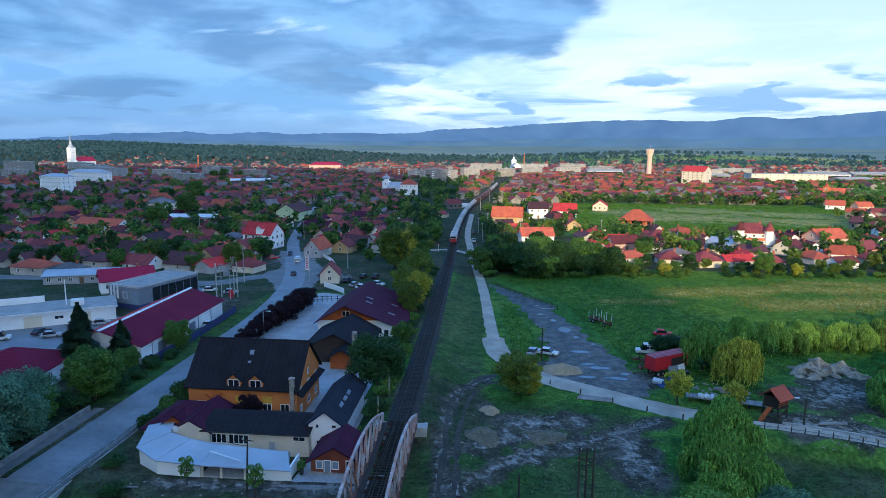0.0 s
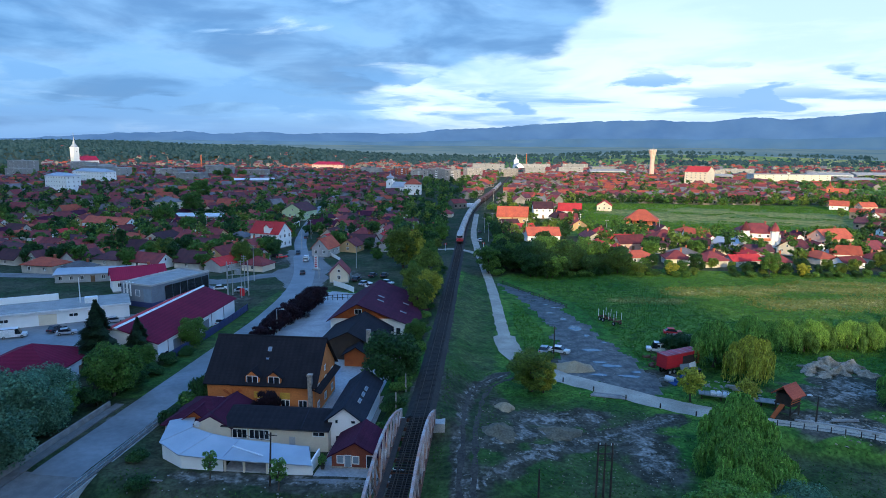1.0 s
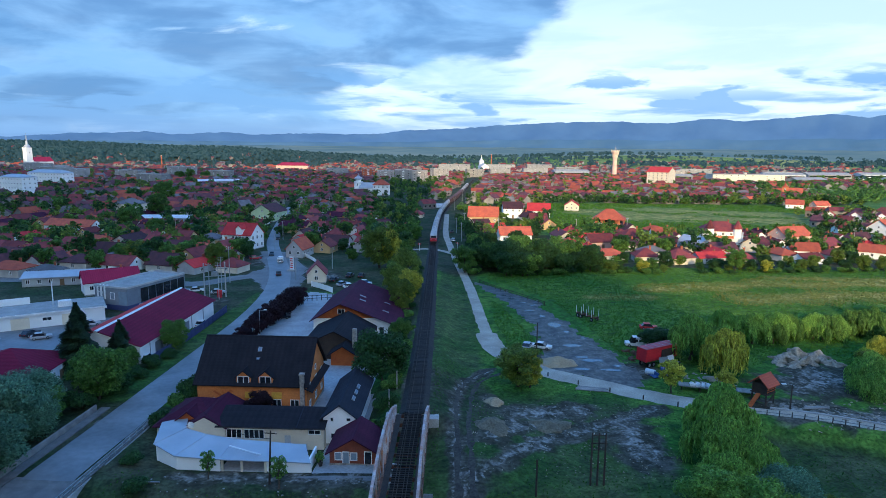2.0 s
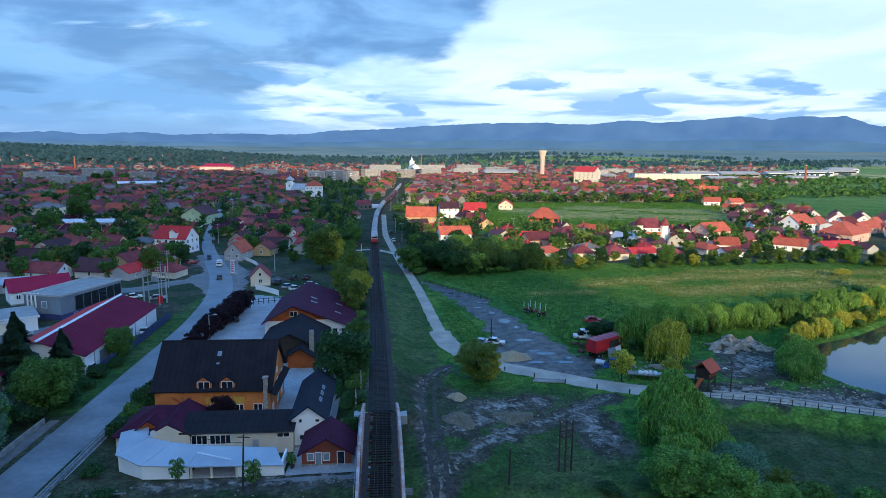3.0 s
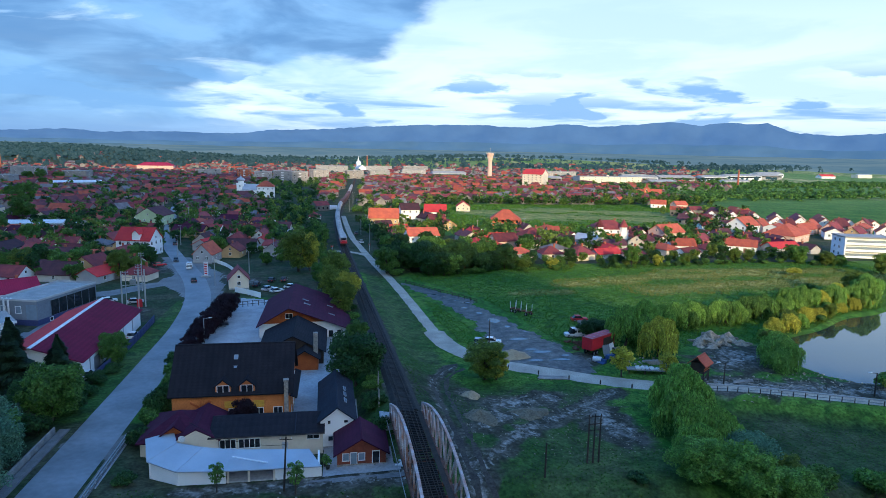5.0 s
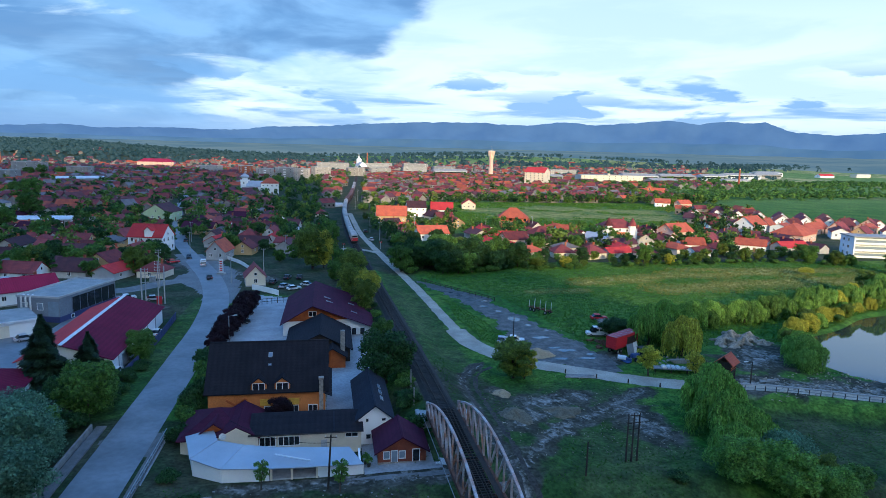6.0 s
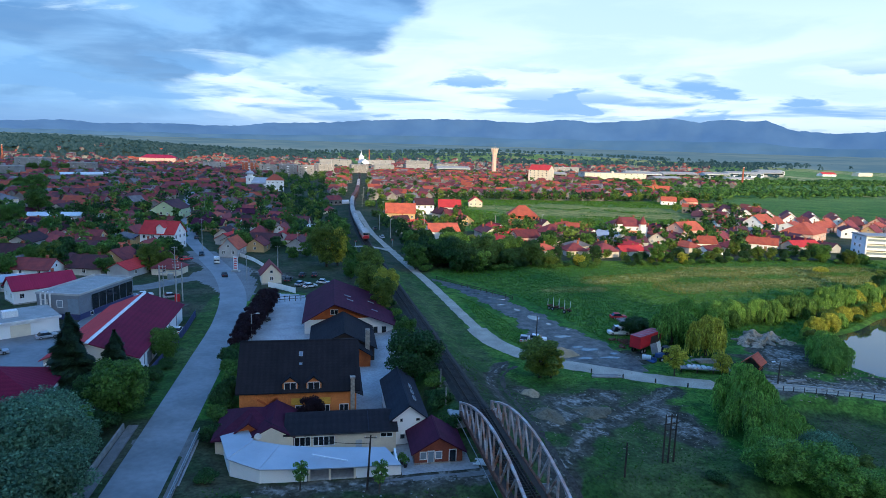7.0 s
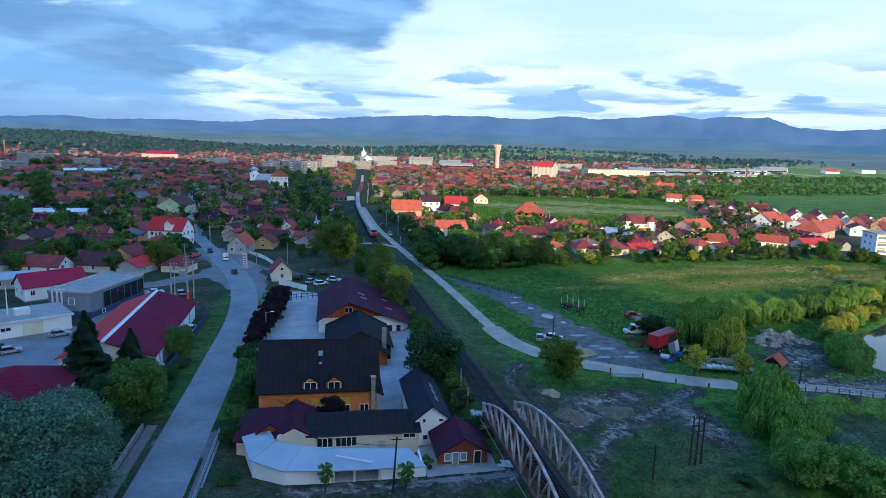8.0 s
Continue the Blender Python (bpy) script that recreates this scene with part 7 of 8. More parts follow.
def far_town():
    """The distant quarters, too small to tell their houses apart."""
    sets = {"roof_red": Mesh(), "roof_brown": Mesh(), "roof_orange": Mesh(), "roof_grey": Mesh()}
    walls = Mesh()
    done = spots[PLACED:]
    for _ in range(2000):
        y = random.uniform(820, 1700)
        x = random.uniform(-0.75 * y, 0.62 * y)
        if y > 1500 and random.random() < 0.5 + 0.3 * abs(x) / y:
            continue
        if (x > 260 and y < 1000) or (x < -300 and y > 1300 and random.random() < 0.8):
            continue
        done.append((x, y))
    for x, y in done:
        if not clear(x, y, 4):
            continue
        w, d, e, r = random.uniform(8, 13), random.uniform(6.5, 9), random.uniform(2.8, 5), random.uniform(2.0, 3.2)
        m = pose(x, y, float(gz(x, y)), 0, 0, random.uniform(0, 180))
        pr = [(-d / 2, -1), (d / 2, -1), (d / 2, e), (0, e + r), (-d / 2, e)]
        n = 5
        p = [m @ Vector((sx, a, b)) for sx in (-w / 2, w / 2) for a, b in pr]
        walls.add(p, [(0, 1, 2, 3, 4), (9, 8, 7, 6, 5), (0, 4, 9, 5), (1, 0, 5, 6), (2, 1, 6, 7)])
        k = random.choices(list(sets), (5, 3, 3, 1))[0]
        q = [m @ Vector(v) for v in ((-w / 2 - 0.4, -d / 2 - 0.5, e - 0.2), (w / 2 + 0.4, -d / 2 - 0.5, e - 0.2), (w / 2 + 0.4, 0, e + r + 0.15), (-w / 2 - 0.4, 0, e + r + 0.15), (w / 2 + 0.4, d / 2 + 0.5, e - 0.2), (-w / 2 - 0.4, d / 2 + 0.5, e - 0.2))]
        sets[k].add(q, [(0, 1, 2, 3), (3, 2, 4, 5)])
        for side in (-1, 1):
            nw = 3
            for i in range(nw):
                u = (i + 0.5) / nw * w - w / 2
                walls.add([m @ Vector((u + a, side * (d / 2 + 0.04), b)) for a, b in ((-0.6, 1.2), (0.6, 1.2), (0.6, 2.6), (-0.6, 2.6))], [(0, 1, 2, 3)], 1)
    single("distant_house_walls", walls, ["plaster_dim", "glass_dark"], "pale walls of the distant town quarters", "houses", kind="stuff")
    for k, ms in sets.items():
        single("distant_roofs", ms, k, "tiled roofs of the distant town quarters", "roofs", kind="stuff")


far_town()

# garden trees between the houses, and the far woods
def garden_trees():
    places = []
    while len(places) < 2900:
        y = 215 + 800 * random.random() ** 1.45
        x = random.uniform(-0.80 * y - 40, 0.62 * y + 30)
        if field(x, y) and not (x < 60 and y > 228) or not clear(x, y, 0.3):
            continue
        places.append((x, y))
    places += [(random.uniform(255, 330), random.uniform(520, 640)) for _ in range(60)]
    places += [(x, 516 + 0.04 * x + random.uniform(-7, 9)) for x in np.linspace(66, 330, 110)]
    places.sort(key=lambda q: math.hypot(*q))
    for x, y in places[:170]:
        grow(random.choices(MID, (5, 6, 4, 3, 5, 2, 6))[0], x, y, random.uniform(0.45, 0.95), None, random.uniform(0.85, 1.15), group="garden trees of the town")
    # the rest, too many to count, as one mass of foliage for each shade
    for leaf, share in (("leaf_mid", 0), ("leaf_dark", 1), ("leaf_bright", 2)):
        vs, fs = [], []
        for i, (x, y) in enumerate(places[170:]):
            if (i % 5 if i % 5 < 3 else i % 5 - 3) != share:
                continue
            h, w = random.uniform(3.5, 10), random.uniform(3.5, 8)
            z = float(gz(x, y))
            v, f = leaf_cloud([(x + b[0], y + b[1], z + b[2], b[3], b[4]) for b in crown_blobs(h, w, 7, 0.1)], 190, 0.95, tri=True)
            k = len(vs)
            vs += v
            fs += [tuple(k + j for j in q) for q in f]
        single("garden_foliage", Mesh().add(vs, fs), leaf, "green treetops between the far houses", "trees", kind="stuff")


garden_trees()


def far_woods():
    trees, copse = Mesh(), Mesh()
    spots2 = []
    for _ in range(1600):
        y = random.uniform(900, 1900)
        spots2.append((random.uniform(-0.75 * y, 0.75 * y), y, 1.0))
    for _ in range(3600):
        x, y = random.gauss(-1080, 480), random.gauss(1740, 190)
        spots2.append((x, y, 1.5))
    for _ in range(700):
        x = random.uniform(300, 900)
        spots2.append((x, 780 + 0.25 * (x - 300) + random.gauss(0, 26), 1.0))
    for _ in range(420):
        x = random.uniform(290, 620)
        spots2.append((x, 590 + 0.22 * (x - 290) + random.gauss(0, 24), 1.0))
    for _ in range(260):
        x = random.uniform(340, 900)
        spots2.append((x, 700 + 0.1 * x + random.gauss(0, 70), 0.9))
    for k in range(26):
        cx, cy = random.uniform(-1300, 1700), random.uniform(1500, 2150)
        for _ in range(60):
            spots2.append((cx + random.gauss(0, 150), cy + random.gauss(0, 16), 1.8))
    for x, y, s in spots2:
        if not 540 < y < 4200 or (s == 1.0 and not clear(x, y, 0.5)):
            continue
        z = float(gz(x, y))
        R = s * random.uniform(2.2, 4.2)
        n = 9 if y > 1500 else 16 if y > 1000 else 60
        vs, fs = [], []
        for i in range(n):
            d = Vector((random.gauss(0, 1), random.gauss(0, 1), abs(random.gauss(0, 1)))).normalized()
            p = Vector((x, y, z + R * 0.8)) + Vector((d.x, d.y, d.z * 1.25)) * R * random.uniform(0.6, 1.0)
            t = d.cross(Vector((random.random(), random.random(), random.random()))).normalized()
            u = d.cross(t)
            q = R * random.uniform(0.45, 0.75) * (1.0 if y > 1000 else 0.45)
            k = len(vs)
            vs += [p - t * q - u * q * 0.6, p + t * q - u * q * 0.5, p + t * q * 0.7 + u * q * 0.7, p - t * q * 0.6 + u * q * 0.6]
            fs.append((k, k + 1, k + 2, k + 3))
        (copse if y < 1000 else trees).add(vs, fs)
    single("distant_copse", copse, "leaf_mid", "green copses and hedges on the plain", "trees", kind="stuff")
    # haze over the far woods is painted as a faint emission
    M["far_leaf"] = haze_glow_material("far_leaf", (0.012, 0.034, 0.040), (0.024, 0.055, 0.058))
    single("distant_woods", trees, "far_leaf", "dark green woods and hedgerows far off, with painted haze", "trees", kind="stuff")


far_woods()


def distant_halls():
    """Works and store halls on the plain beside the town."""
    for x, y, a, w, d, h, mt in ((470, 960, 5, 60, 24, 9, "canvas_pale"), (560, 1010, 8, 70, 26, 8, "plaster_pale"), (650, 1040, 3, 50, 22, 8, "canvas_pale"), (455, 860, 12, 44, 20, 7, "plaster_pale"), (600, 900, 10, 46, 18, 7, "paint_white"), (760, 1120, 6, 80, 26, 8, "canvas_pale"), (170, 1010, 6, 54, 22, 9, "roof_tin"), (860, 1180, 8, 60, 24, 8, "plaster_pale"), (300, 905, 4, 40, 18, 8, "plaster_pale"), (950, 1300, 8, 70, 26, 8, "paint_white")):
        spot(x, y, 20)
        root = thing("works_hall", "long pale works hall on the plain", "building", pose(x, y, float(gz(x, y)), 0, 0, a))
        part("wall", Mesh().prism([(-d / 2, -1), (d / 2, -1), (d / 2, h), (0, h + d * 0.12), (-d / 2, h)], -w / 2, w / 2), mt, root)
        part("roof", gable_roof(w, d, h, h + d * 0.12, 0.6), "roof_flat", root)
        part("window_band", Mesh().box(-w / 2 + 2, -d / 2 - 0.1, h * 0.55, w / 2 - 2, -d / 2, h * 0.8), "glass_dark", root, "dark band of windows")


distant_halls()

# ---- vehicles, poles, yard clutter ----


def wheel(parent, x, y, r, w=0.22):
    t = part("wheel", Mesh().rod((x, y - w / 2, r), (x, y + w / 2, r), r, r, 14), "rubber", parent, "black rubber tyre")
    part("rim", Mesh().rod((x, y - w / 2 - 0.012, r), (x, y + w / 2 + 0.012, r), r * 0.58, r * 0.58, 10), "steel_grey", t)


def car(x, y, ang, paint, label, van=False, z=None):
    root = thing("van" if van else "car", label, "van" if van else "car", pose(x, y, (float(gz(x, y)) if z is None else z) + 0.06, 0, 0, ang))
    L, W, H = (5.2, 1.95, 2.2) if van else (4.3, 1.75, 1.45)
    h = 0.95 if van else 0.82
    prof = [(-L / 2, 0.32), (L / 2, 0.32), (L / 2 + 0.03, 0.62), (L / 2 - 0.1, h), (-L / 2 + 0.05, h + 0.04), (-L / 2 - 0.03, 0.6)]
    body = Mesh().prism([(a, b) for a, b in prof], -W / 2, W / 2)
    part("body", body, paint, root, m=pose(0, 0, 0, 0, 0, -90))
    c0, c1, t0, t1 = (-L / 2 + 0.1, L / 2 - 1.0, -L / 2 + 0.15, L / 2 - 1.6) if van else (-L / 2 + 0.35, L / 2 - 1.15, -L / 2 + 0.95, L / 2 - 1.95)
    cab = Mesh().add([(c0, -W / 2 + 0.03, h), (c1, -W / 2 + 0.03, h), (c1, W / 2 - 0.03, h), (c0, W / 2 - 0.03, h), (t0, -W / 2 + 0.16, H), (t1, -W / 2 + 0.16, H), (t1, W / 2 - 0.16, H), (t0, W / 2 - 0.16, H)], [(4, 5, 6, 7), (0, 1, 5, 4), (1, 2, 6, 5), (2, 3, 7, 6), (3, 0, 4, 7)])
    part("cabin_glass", cab, "glass_dark", root, "dark windows")
    part("roof_panel", Mesh().tub(t0 - 0.03, -W / 2 + 0.14, H - 0.03, t1 + 0.05, W / 2 - 0.14, H + 0.05, taper=0.1, r=0.02), paint, root)
    if van:
        part("side_panel", Mesh().box(c0 + 0.02, -W / 2 + 0.0, h, c0 + 2.9, W / 2 - 0.0, H - 0.15), paint, root)
    for sx in (-L / 2 + 0.8, L / 2 - 0.85):
        for sy in (-W / 2 + 0.1, W / 2 - 0.1):
            wheel(root, sx, sy, 0.32)
    for sy in (-W / 2 + 0.3, W / 2 - 0.3):
        part("headlight", Mesh().box(L / 2 - 0.02, sy - 0.18, 0.58, L / 2 + 0.04, sy + 0.18, 0.74), "glass_sky", root)
        part("tail_light", Mesh().box(-L / 2 - 0.04, sy - 0.16, 0.6, -L / 2 + 0.02, sy + 0.16, 0.78), "paint_red", root)
    return root


for x, y, a, p, lb, v in ((-54, 213.5, 105, "paint_dark", "dark hatchback driving on the junction", False), (-68.5, 252.5, 285, "paint_dark", "dark car coming down the street", False), (-60.5, 238, 100, "paint_white", "white delivery van at the junction", True),
                          (-81, 310, 105, "paint_dark", "dark parked car by the kerb", False), (-84, 322, 105, "paint_silver", "silver parked car by the kerb", False), (-79, 296, 105, "paint_dark", "dark car parked at the house", False), (-98, 410, 285, "paint_red", "red lorry-like van in the street", True),
                          (27.8, 137.4, -20, "paint_white", "white car standing in the grass", False), (24.6, 137.6, 70, "paint_silver", "grey car standing in the grass", False),
                          (-36.5, 158, 10, "paint_dark", "dark car in the courtyard", False), (-38.5, 152, 5, "paint_dark", "dark car beside the plum trees", False), (-26, 196, 30, "paint_white", "white car by the barn", False), (-29, 199, 60, "paint_silver", "silver car by the barn", False), (-22, 201, -20, "paint_white", "white car under the trees", False), (-33, 205, 80, "paint_dark", "black car behind the fence", False), (-29, 212, 80, "paint_dark", "black car behind the small house", False), (-25, 212, 85, "paint_dark", "black car behind the small house", False),
                          (-63.5, 184, 20, "paint_silver", "silver car parked beside the side street", False), (-71, 186, 25, "paint_white", "white car parked beside the side street", False), (-86, 137, 30, "paint_silver", "silver car in the factory yard", False), (-90, 139, 80, "paint_dark", "dark pick-up in the factory yard", False), (-81, 148, 35, "paint_silver", "grey car by the workshop gate", False), (-96, 133, 30, "paint_white", "white van in the factory yard", True),
                          (-54.3, 150, 92, "paint_white", "white car beside the warehouse", False), (-55, 124, 92, "paint_white", "pale car beside the warehouse", False), (-72, 243, 30, "paint_red", "red car on the verge", False), (-77, 246, 60, "paint_dark", "dark car on the verge", False),
                          (56, 154.8, -5, "paint_red", "dark red car body without wheels in the meadow", False), (4.0, 300, 98, "paint_white", "white car on the gravel track", False), (2.6, 330, 95, "paint_dark", "dark car on the gravel track", False)):
    car(x, y, a, p, lb, v)


def minibus():
    root = car(49.5, 140.8, 175, "paint_white", "old white minibus standing in the yard", True)
    for u in (-1.7, -0.7, 0.3):
        for s, a in ((-0.985, 0), (0.985, 180)):
            part("side_window", Mesh().box(-0.4, -0.03, -0.28, 0.4, 0.01, 0.28), "glass_dark", root, m=pose(u, s, 1.55, 0, 0, a))


def lorry():
    """A red tilt trailer with its lorry chassis."""
    root = thing("red_trailer", "red canvas-sided lorry trailer in the yard", "trailer", pose(50.6, 129.3, float(gz(50.6, 129.3)), 0, 0, 33))
    part("box", Mesh().box(-4.6, -1.3, 1.35, 4.6, 1.3, 4.0), "paint_red", root, "red canvas side")
    part("roof_tarp", Mesh().slab([(-4.65, -1.33, 4.06), (4.65, -1.33, 4.06), (4.65, 1.33, 4.06), (-4.65, 1.33, 4.06)], 0.06), "tarp_red", root, "faded dusty red tarpaulin roof")
    for i in range(6):
        part("roof_bow", Mesh().beam((-4.4 + i * 1.76, -1.3, 4.09), (-4.4 + i * 1.76, 1.3, 4.09), 0.09, 0.05), "steel_grey", root)
    part("chassis", Mesh().beam((-4.6, -0.5, 1.2), (4.6, -0.5, 1.2), 0.12, 0.25).beam((-4.6, 0.5, 1.2), (4.6, 0.5, 1.2), 0.12, 0.25), "frame_dark", root)
    for x in (-3.4, -2.2, 2.8):
        for y in (-1.05, 1.05):
            wheel(root, x, y, 0.52, 0.3)
    # thin dark plate that paints the shade inside the opening
    part("open_side", Mesh().box(-0.2, -1.34, 1.6, 3.8, -1.31, 3.4), "frame_dark", root, "dark plate drawn for the shade of the open side")


def tractor():
    root = thing("tractor", "blue tractor with a cab and large rear wheels", "tractor", pose(51.6, 122.6, float(gz(51.6, 122.6)), 0, 0, 200))
    part("bonnet", Mesh().tub(0.4, -0.42, 0.8, 2.5, 0.42, 1.65, taper=0.15), "paint_blue", root)
    part("cab_frame", Mesh().box(-1.3, -0.75, 0.9, 0.4, 0.75, 1.5).box(-1.35, -0.8, 2.65, 0.45, 0.8, 2.8), "paint_dark", root)
    part("cab_glass", Mesh().tub(-1.25, -0.7, 1.5, 0.35, 0.7, 2.65, taper=0.06), "glass_dark", root)
    for x, r in ((-0.9, 0.82), (1.9, 0.48)):
        for y in (-0.9, 0.9):
            wheel(root, x, y, r, 0.42)
    part("bucket", Mesh().prism([(-1.0, 0.2), (0.0, 0.2), (0.1, 1.0), (-0.2, 1.0), (-0.3, 0.5)], -1.1, 1.1), "paint_blue", root, "pale blue front bucket", pose(3.6, 0, 0, 0, 0, 90))


def log_trailer():
    root = thing("log_trailer", "empty timber trailer with upright stakes in the meadow", "trailer", pose(42.6, 163.6, float(gz(42.6, 163.6)), 0, 0, -58))
    part("beam", Mesh().beam((-4.2, 0, 0.9), (4.2, 0, 0.9), 0.3, 0.3), "rust", root)
    for x in (-3.0, -1.1, 0.9, 2.8):
        b = part("bunk", Mesh().beam((x, -1.25, 1.1), (x, 1.25, 1.1), 0.22, 0.22), "rust", root)
        for y in (-1.2, 1.2):
            part("stake", Mesh().beam((x, y, 1.1), (x, y * 1.04, 3.1), 0.09, 0.09), "paint_white", b, "pale upright stake")
    for x in (-2.6, -1.4, 2.6):
        for y in (-1.0, 1.0):
            wheel(root, x, y, 0.5, 0.3)


def farm_trailer():
    root = thing("farm_trailer", "green flat farm trailer behind the minibus", "trailer", pose(54.0, 141.6, float(gz(54.0, 141.6)), 0, 0, 8))
    part("bed", Mesh().tub(-2.4, -1.1, 0.9, 2.4, 1.1, 1.7, taper=-0.06, r=0.04), "paint_green", root)
    part("drawbar", Mesh().beam((-2.4, 0, 0.8), (-4.0, 0, 0.6), 0.12, 0.12), "rust", root)
    for x in (-1.4, 1.4):
        for y in (-0.95, 0.95):
            wheel(root, x, y, 0.42, 0.26)
    root = thing("harrow", "dark iron harrow in the yard", "harrow", pose(48.0, 134.4, float(gz(48.0, 134.4)), 0, 0, 25))
    for i in range(4):
        part("bar", Mesh().beam((-1.6, -0.9 + 0.6 * i, 0.55), (1.6, -0.9 + 0.6 * i, 0.55), 0.09, 0.09), "rust", root)
    for i in range(5):
        part("cross_bar", Mesh().beam((-1.4 + 0.7 * i, -1.0, 0.62), (-1.4 + 0.7 * i, 1.0, 0.62), 0.08, 0.08), "rust", root)
        for y in (-0.9, 0.3):
            part("tine", Mesh().beam((-1.4 + 0.7 * i, y, 0.6), (-1.4 + 0.7 * i, y, -0.05), 0.05, 0.05), "rust", root)
    part("rack", Mesh().beam((-1.3, 0.9, 0.6), (-1.3, 0.9, 1.6), 0.1, 0.1).beam((-1.3, 0.9, 1.6), (0.9, 0.9, 1.6), 0.1, 0.1), "frame_dark", root)


farm_trailer(), minibus(), lorry(), tractor(), log_trailer()


def heap(name, x, y, r, h, mats, label, category, stretch=1.0, rough=0.25, turn=0.0):
    """A tipped heap of loose stuff with an uneven flank."""
    rings, n = 9, 30
    vs, fs = [(0, 0, h)], []
    for i in range(1, rings + 1):
        u = i / rings
        for j in range(n):
            a = 2 * math.pi * j / n
            k = 1 + rough * noise.fractal((x + 1.4 * math.cos(a), y + 1.4 * math.sin(a), u * 1.5), 1.0, 2.0, 4)
            R = r * u * k
            z = h * (1 - u) ** 1.15 + 0.45 * rough * h * noise.noise((x + 4 * u * math.cos(a), y + 4 * u * math.sin(a), 2.0)) * (1 - u) - (0.35 if i == rings else 0)
            vs.append((R * math.cos(a) * stretch, R * math.sin(a), z))
    for j in range(n):
        fs.append((0, 1 + j, 1 + (j + 1) % n))
        for i in range(rings - 1):
            a, b = 1 + i * n + j, 1 + i * n + (j + 1) % n
            fs.append((a, a + n, b + n, b))
    return smooth(single(name, Mesh().add(vs, fs), mats, label, category, pose(x, y, float(gz(x, y)), 0, 0, turn)))


heap("sand_heap", 30.0, 128.0, 3.6, 1.6, "sand", "heap of yellow building sand beside the track", "heap", 1.25, 0.2)
heap("spoil_mound", 16.0, 104.8, 2.3, 1.1, "sand", "grass-edged heap of pale earth", "heap", 0.8, 0.4)
heap("spoil_mound", 15.0, 93.5, 3.2, 1.2, "spoil", "long heap of brown earth", "heap", 0.75, 0.45, 10)
heap("spoil_mound", 24.0, 97.0, 3.0, 0.9, "spoil", "low heap of brown earth with stones", "heap", 1.2, 0.5)
for x, y, r, h, s in ((79, 133, 2.6, 1.9, 1.3), (82.5, 136, 2.4, 2.1, 1.2), (86.5, 135, 2.2, 1.9, 1.3), (83, 131.5, 2.2, 1.7, 1.4), (87.3, 130.8, 1.7, 1.2, 1.2), (79.5, 129.5, 1.6, 1.1, 1.3), (76.5, 131, 1.5, 0.9, 1.3)):
    heap("rubble_mound", x, y, r, h, "rubble", "grey-brown heap of tipped earth and rubble", "heap", s, 1.1)


def scatter(name, label, category, mats, area, n, size, seed, flat=0.5):
    """Loose stones and scraps too small to tell apart."""
    r = random.Random(seed)
    ms = Mesh()
    for _ in range(n):
        x, y = r.uniform(area[0], area[1]), r.uniform(area[2], area[3])
        s = size * r.uniform(0.4, 1.4)
        m = pose(x, y, float(gz(x, y)) + s * flat * 0.3, r.uniform(-20, 20), r.uniform(-20, 20), r.uniform(0, 360))
        ms.tub(-s / 2, -s / 3, -s * flat / 2, s / 2, s / 3, s * flat / 2, taper=0.4, r=0.02)
        k = len(ms.v)
        ms.v[k - 16:] = [tuple(m @ Vector(p)) for p in ms.v[k - 16:]]
    return single(name, ms, mats, label, category, kind="stuff")


scatter("scattered_rubble", "pale stones and scraps along the bank", "rubble", "rubble", (66, 98, 99, 111), 260, 0.34, 3)
scatter("scattered_stones", "stones strewn over the bare earth", "stones", "rubble", (12, 42, 80, 107), 420, 0.16, 4)
scatter("scattered_stones", "stones in the muddy yard", "stones", "rubble", (28, 45, 112, 150), 160, 0.18, 5)
scatter("scattered_scrap", "pale scraps in the grass before the houses", "scrap", "timber_grey", (-34, 0, 74, 79), 40, 0.22, 6)


def plank_pile(x, y, ang, n, L, mats, label, w=0.22, spread=0.3, layers=1):
    root = thing("plank_pile", label, "planks", pose(x, y, float(gz(x, y)), 0, 0, ang))
    for k in range(layers):
        for i in range(n):
            o = (i - n / 2) * spread
            part("plank", Mesh().box(-L / 2 + random.uniform(-0.4, 0.4), o - w / 2, 0.08 + 0.16 * k, L / 2 + random.uniform(-0.4, 0.4), o + w / 2, 0.22 + 0.16 * k), mats, root, m=pose(0, 0, 0, 0, 0, random.uniform(-3, 3)))


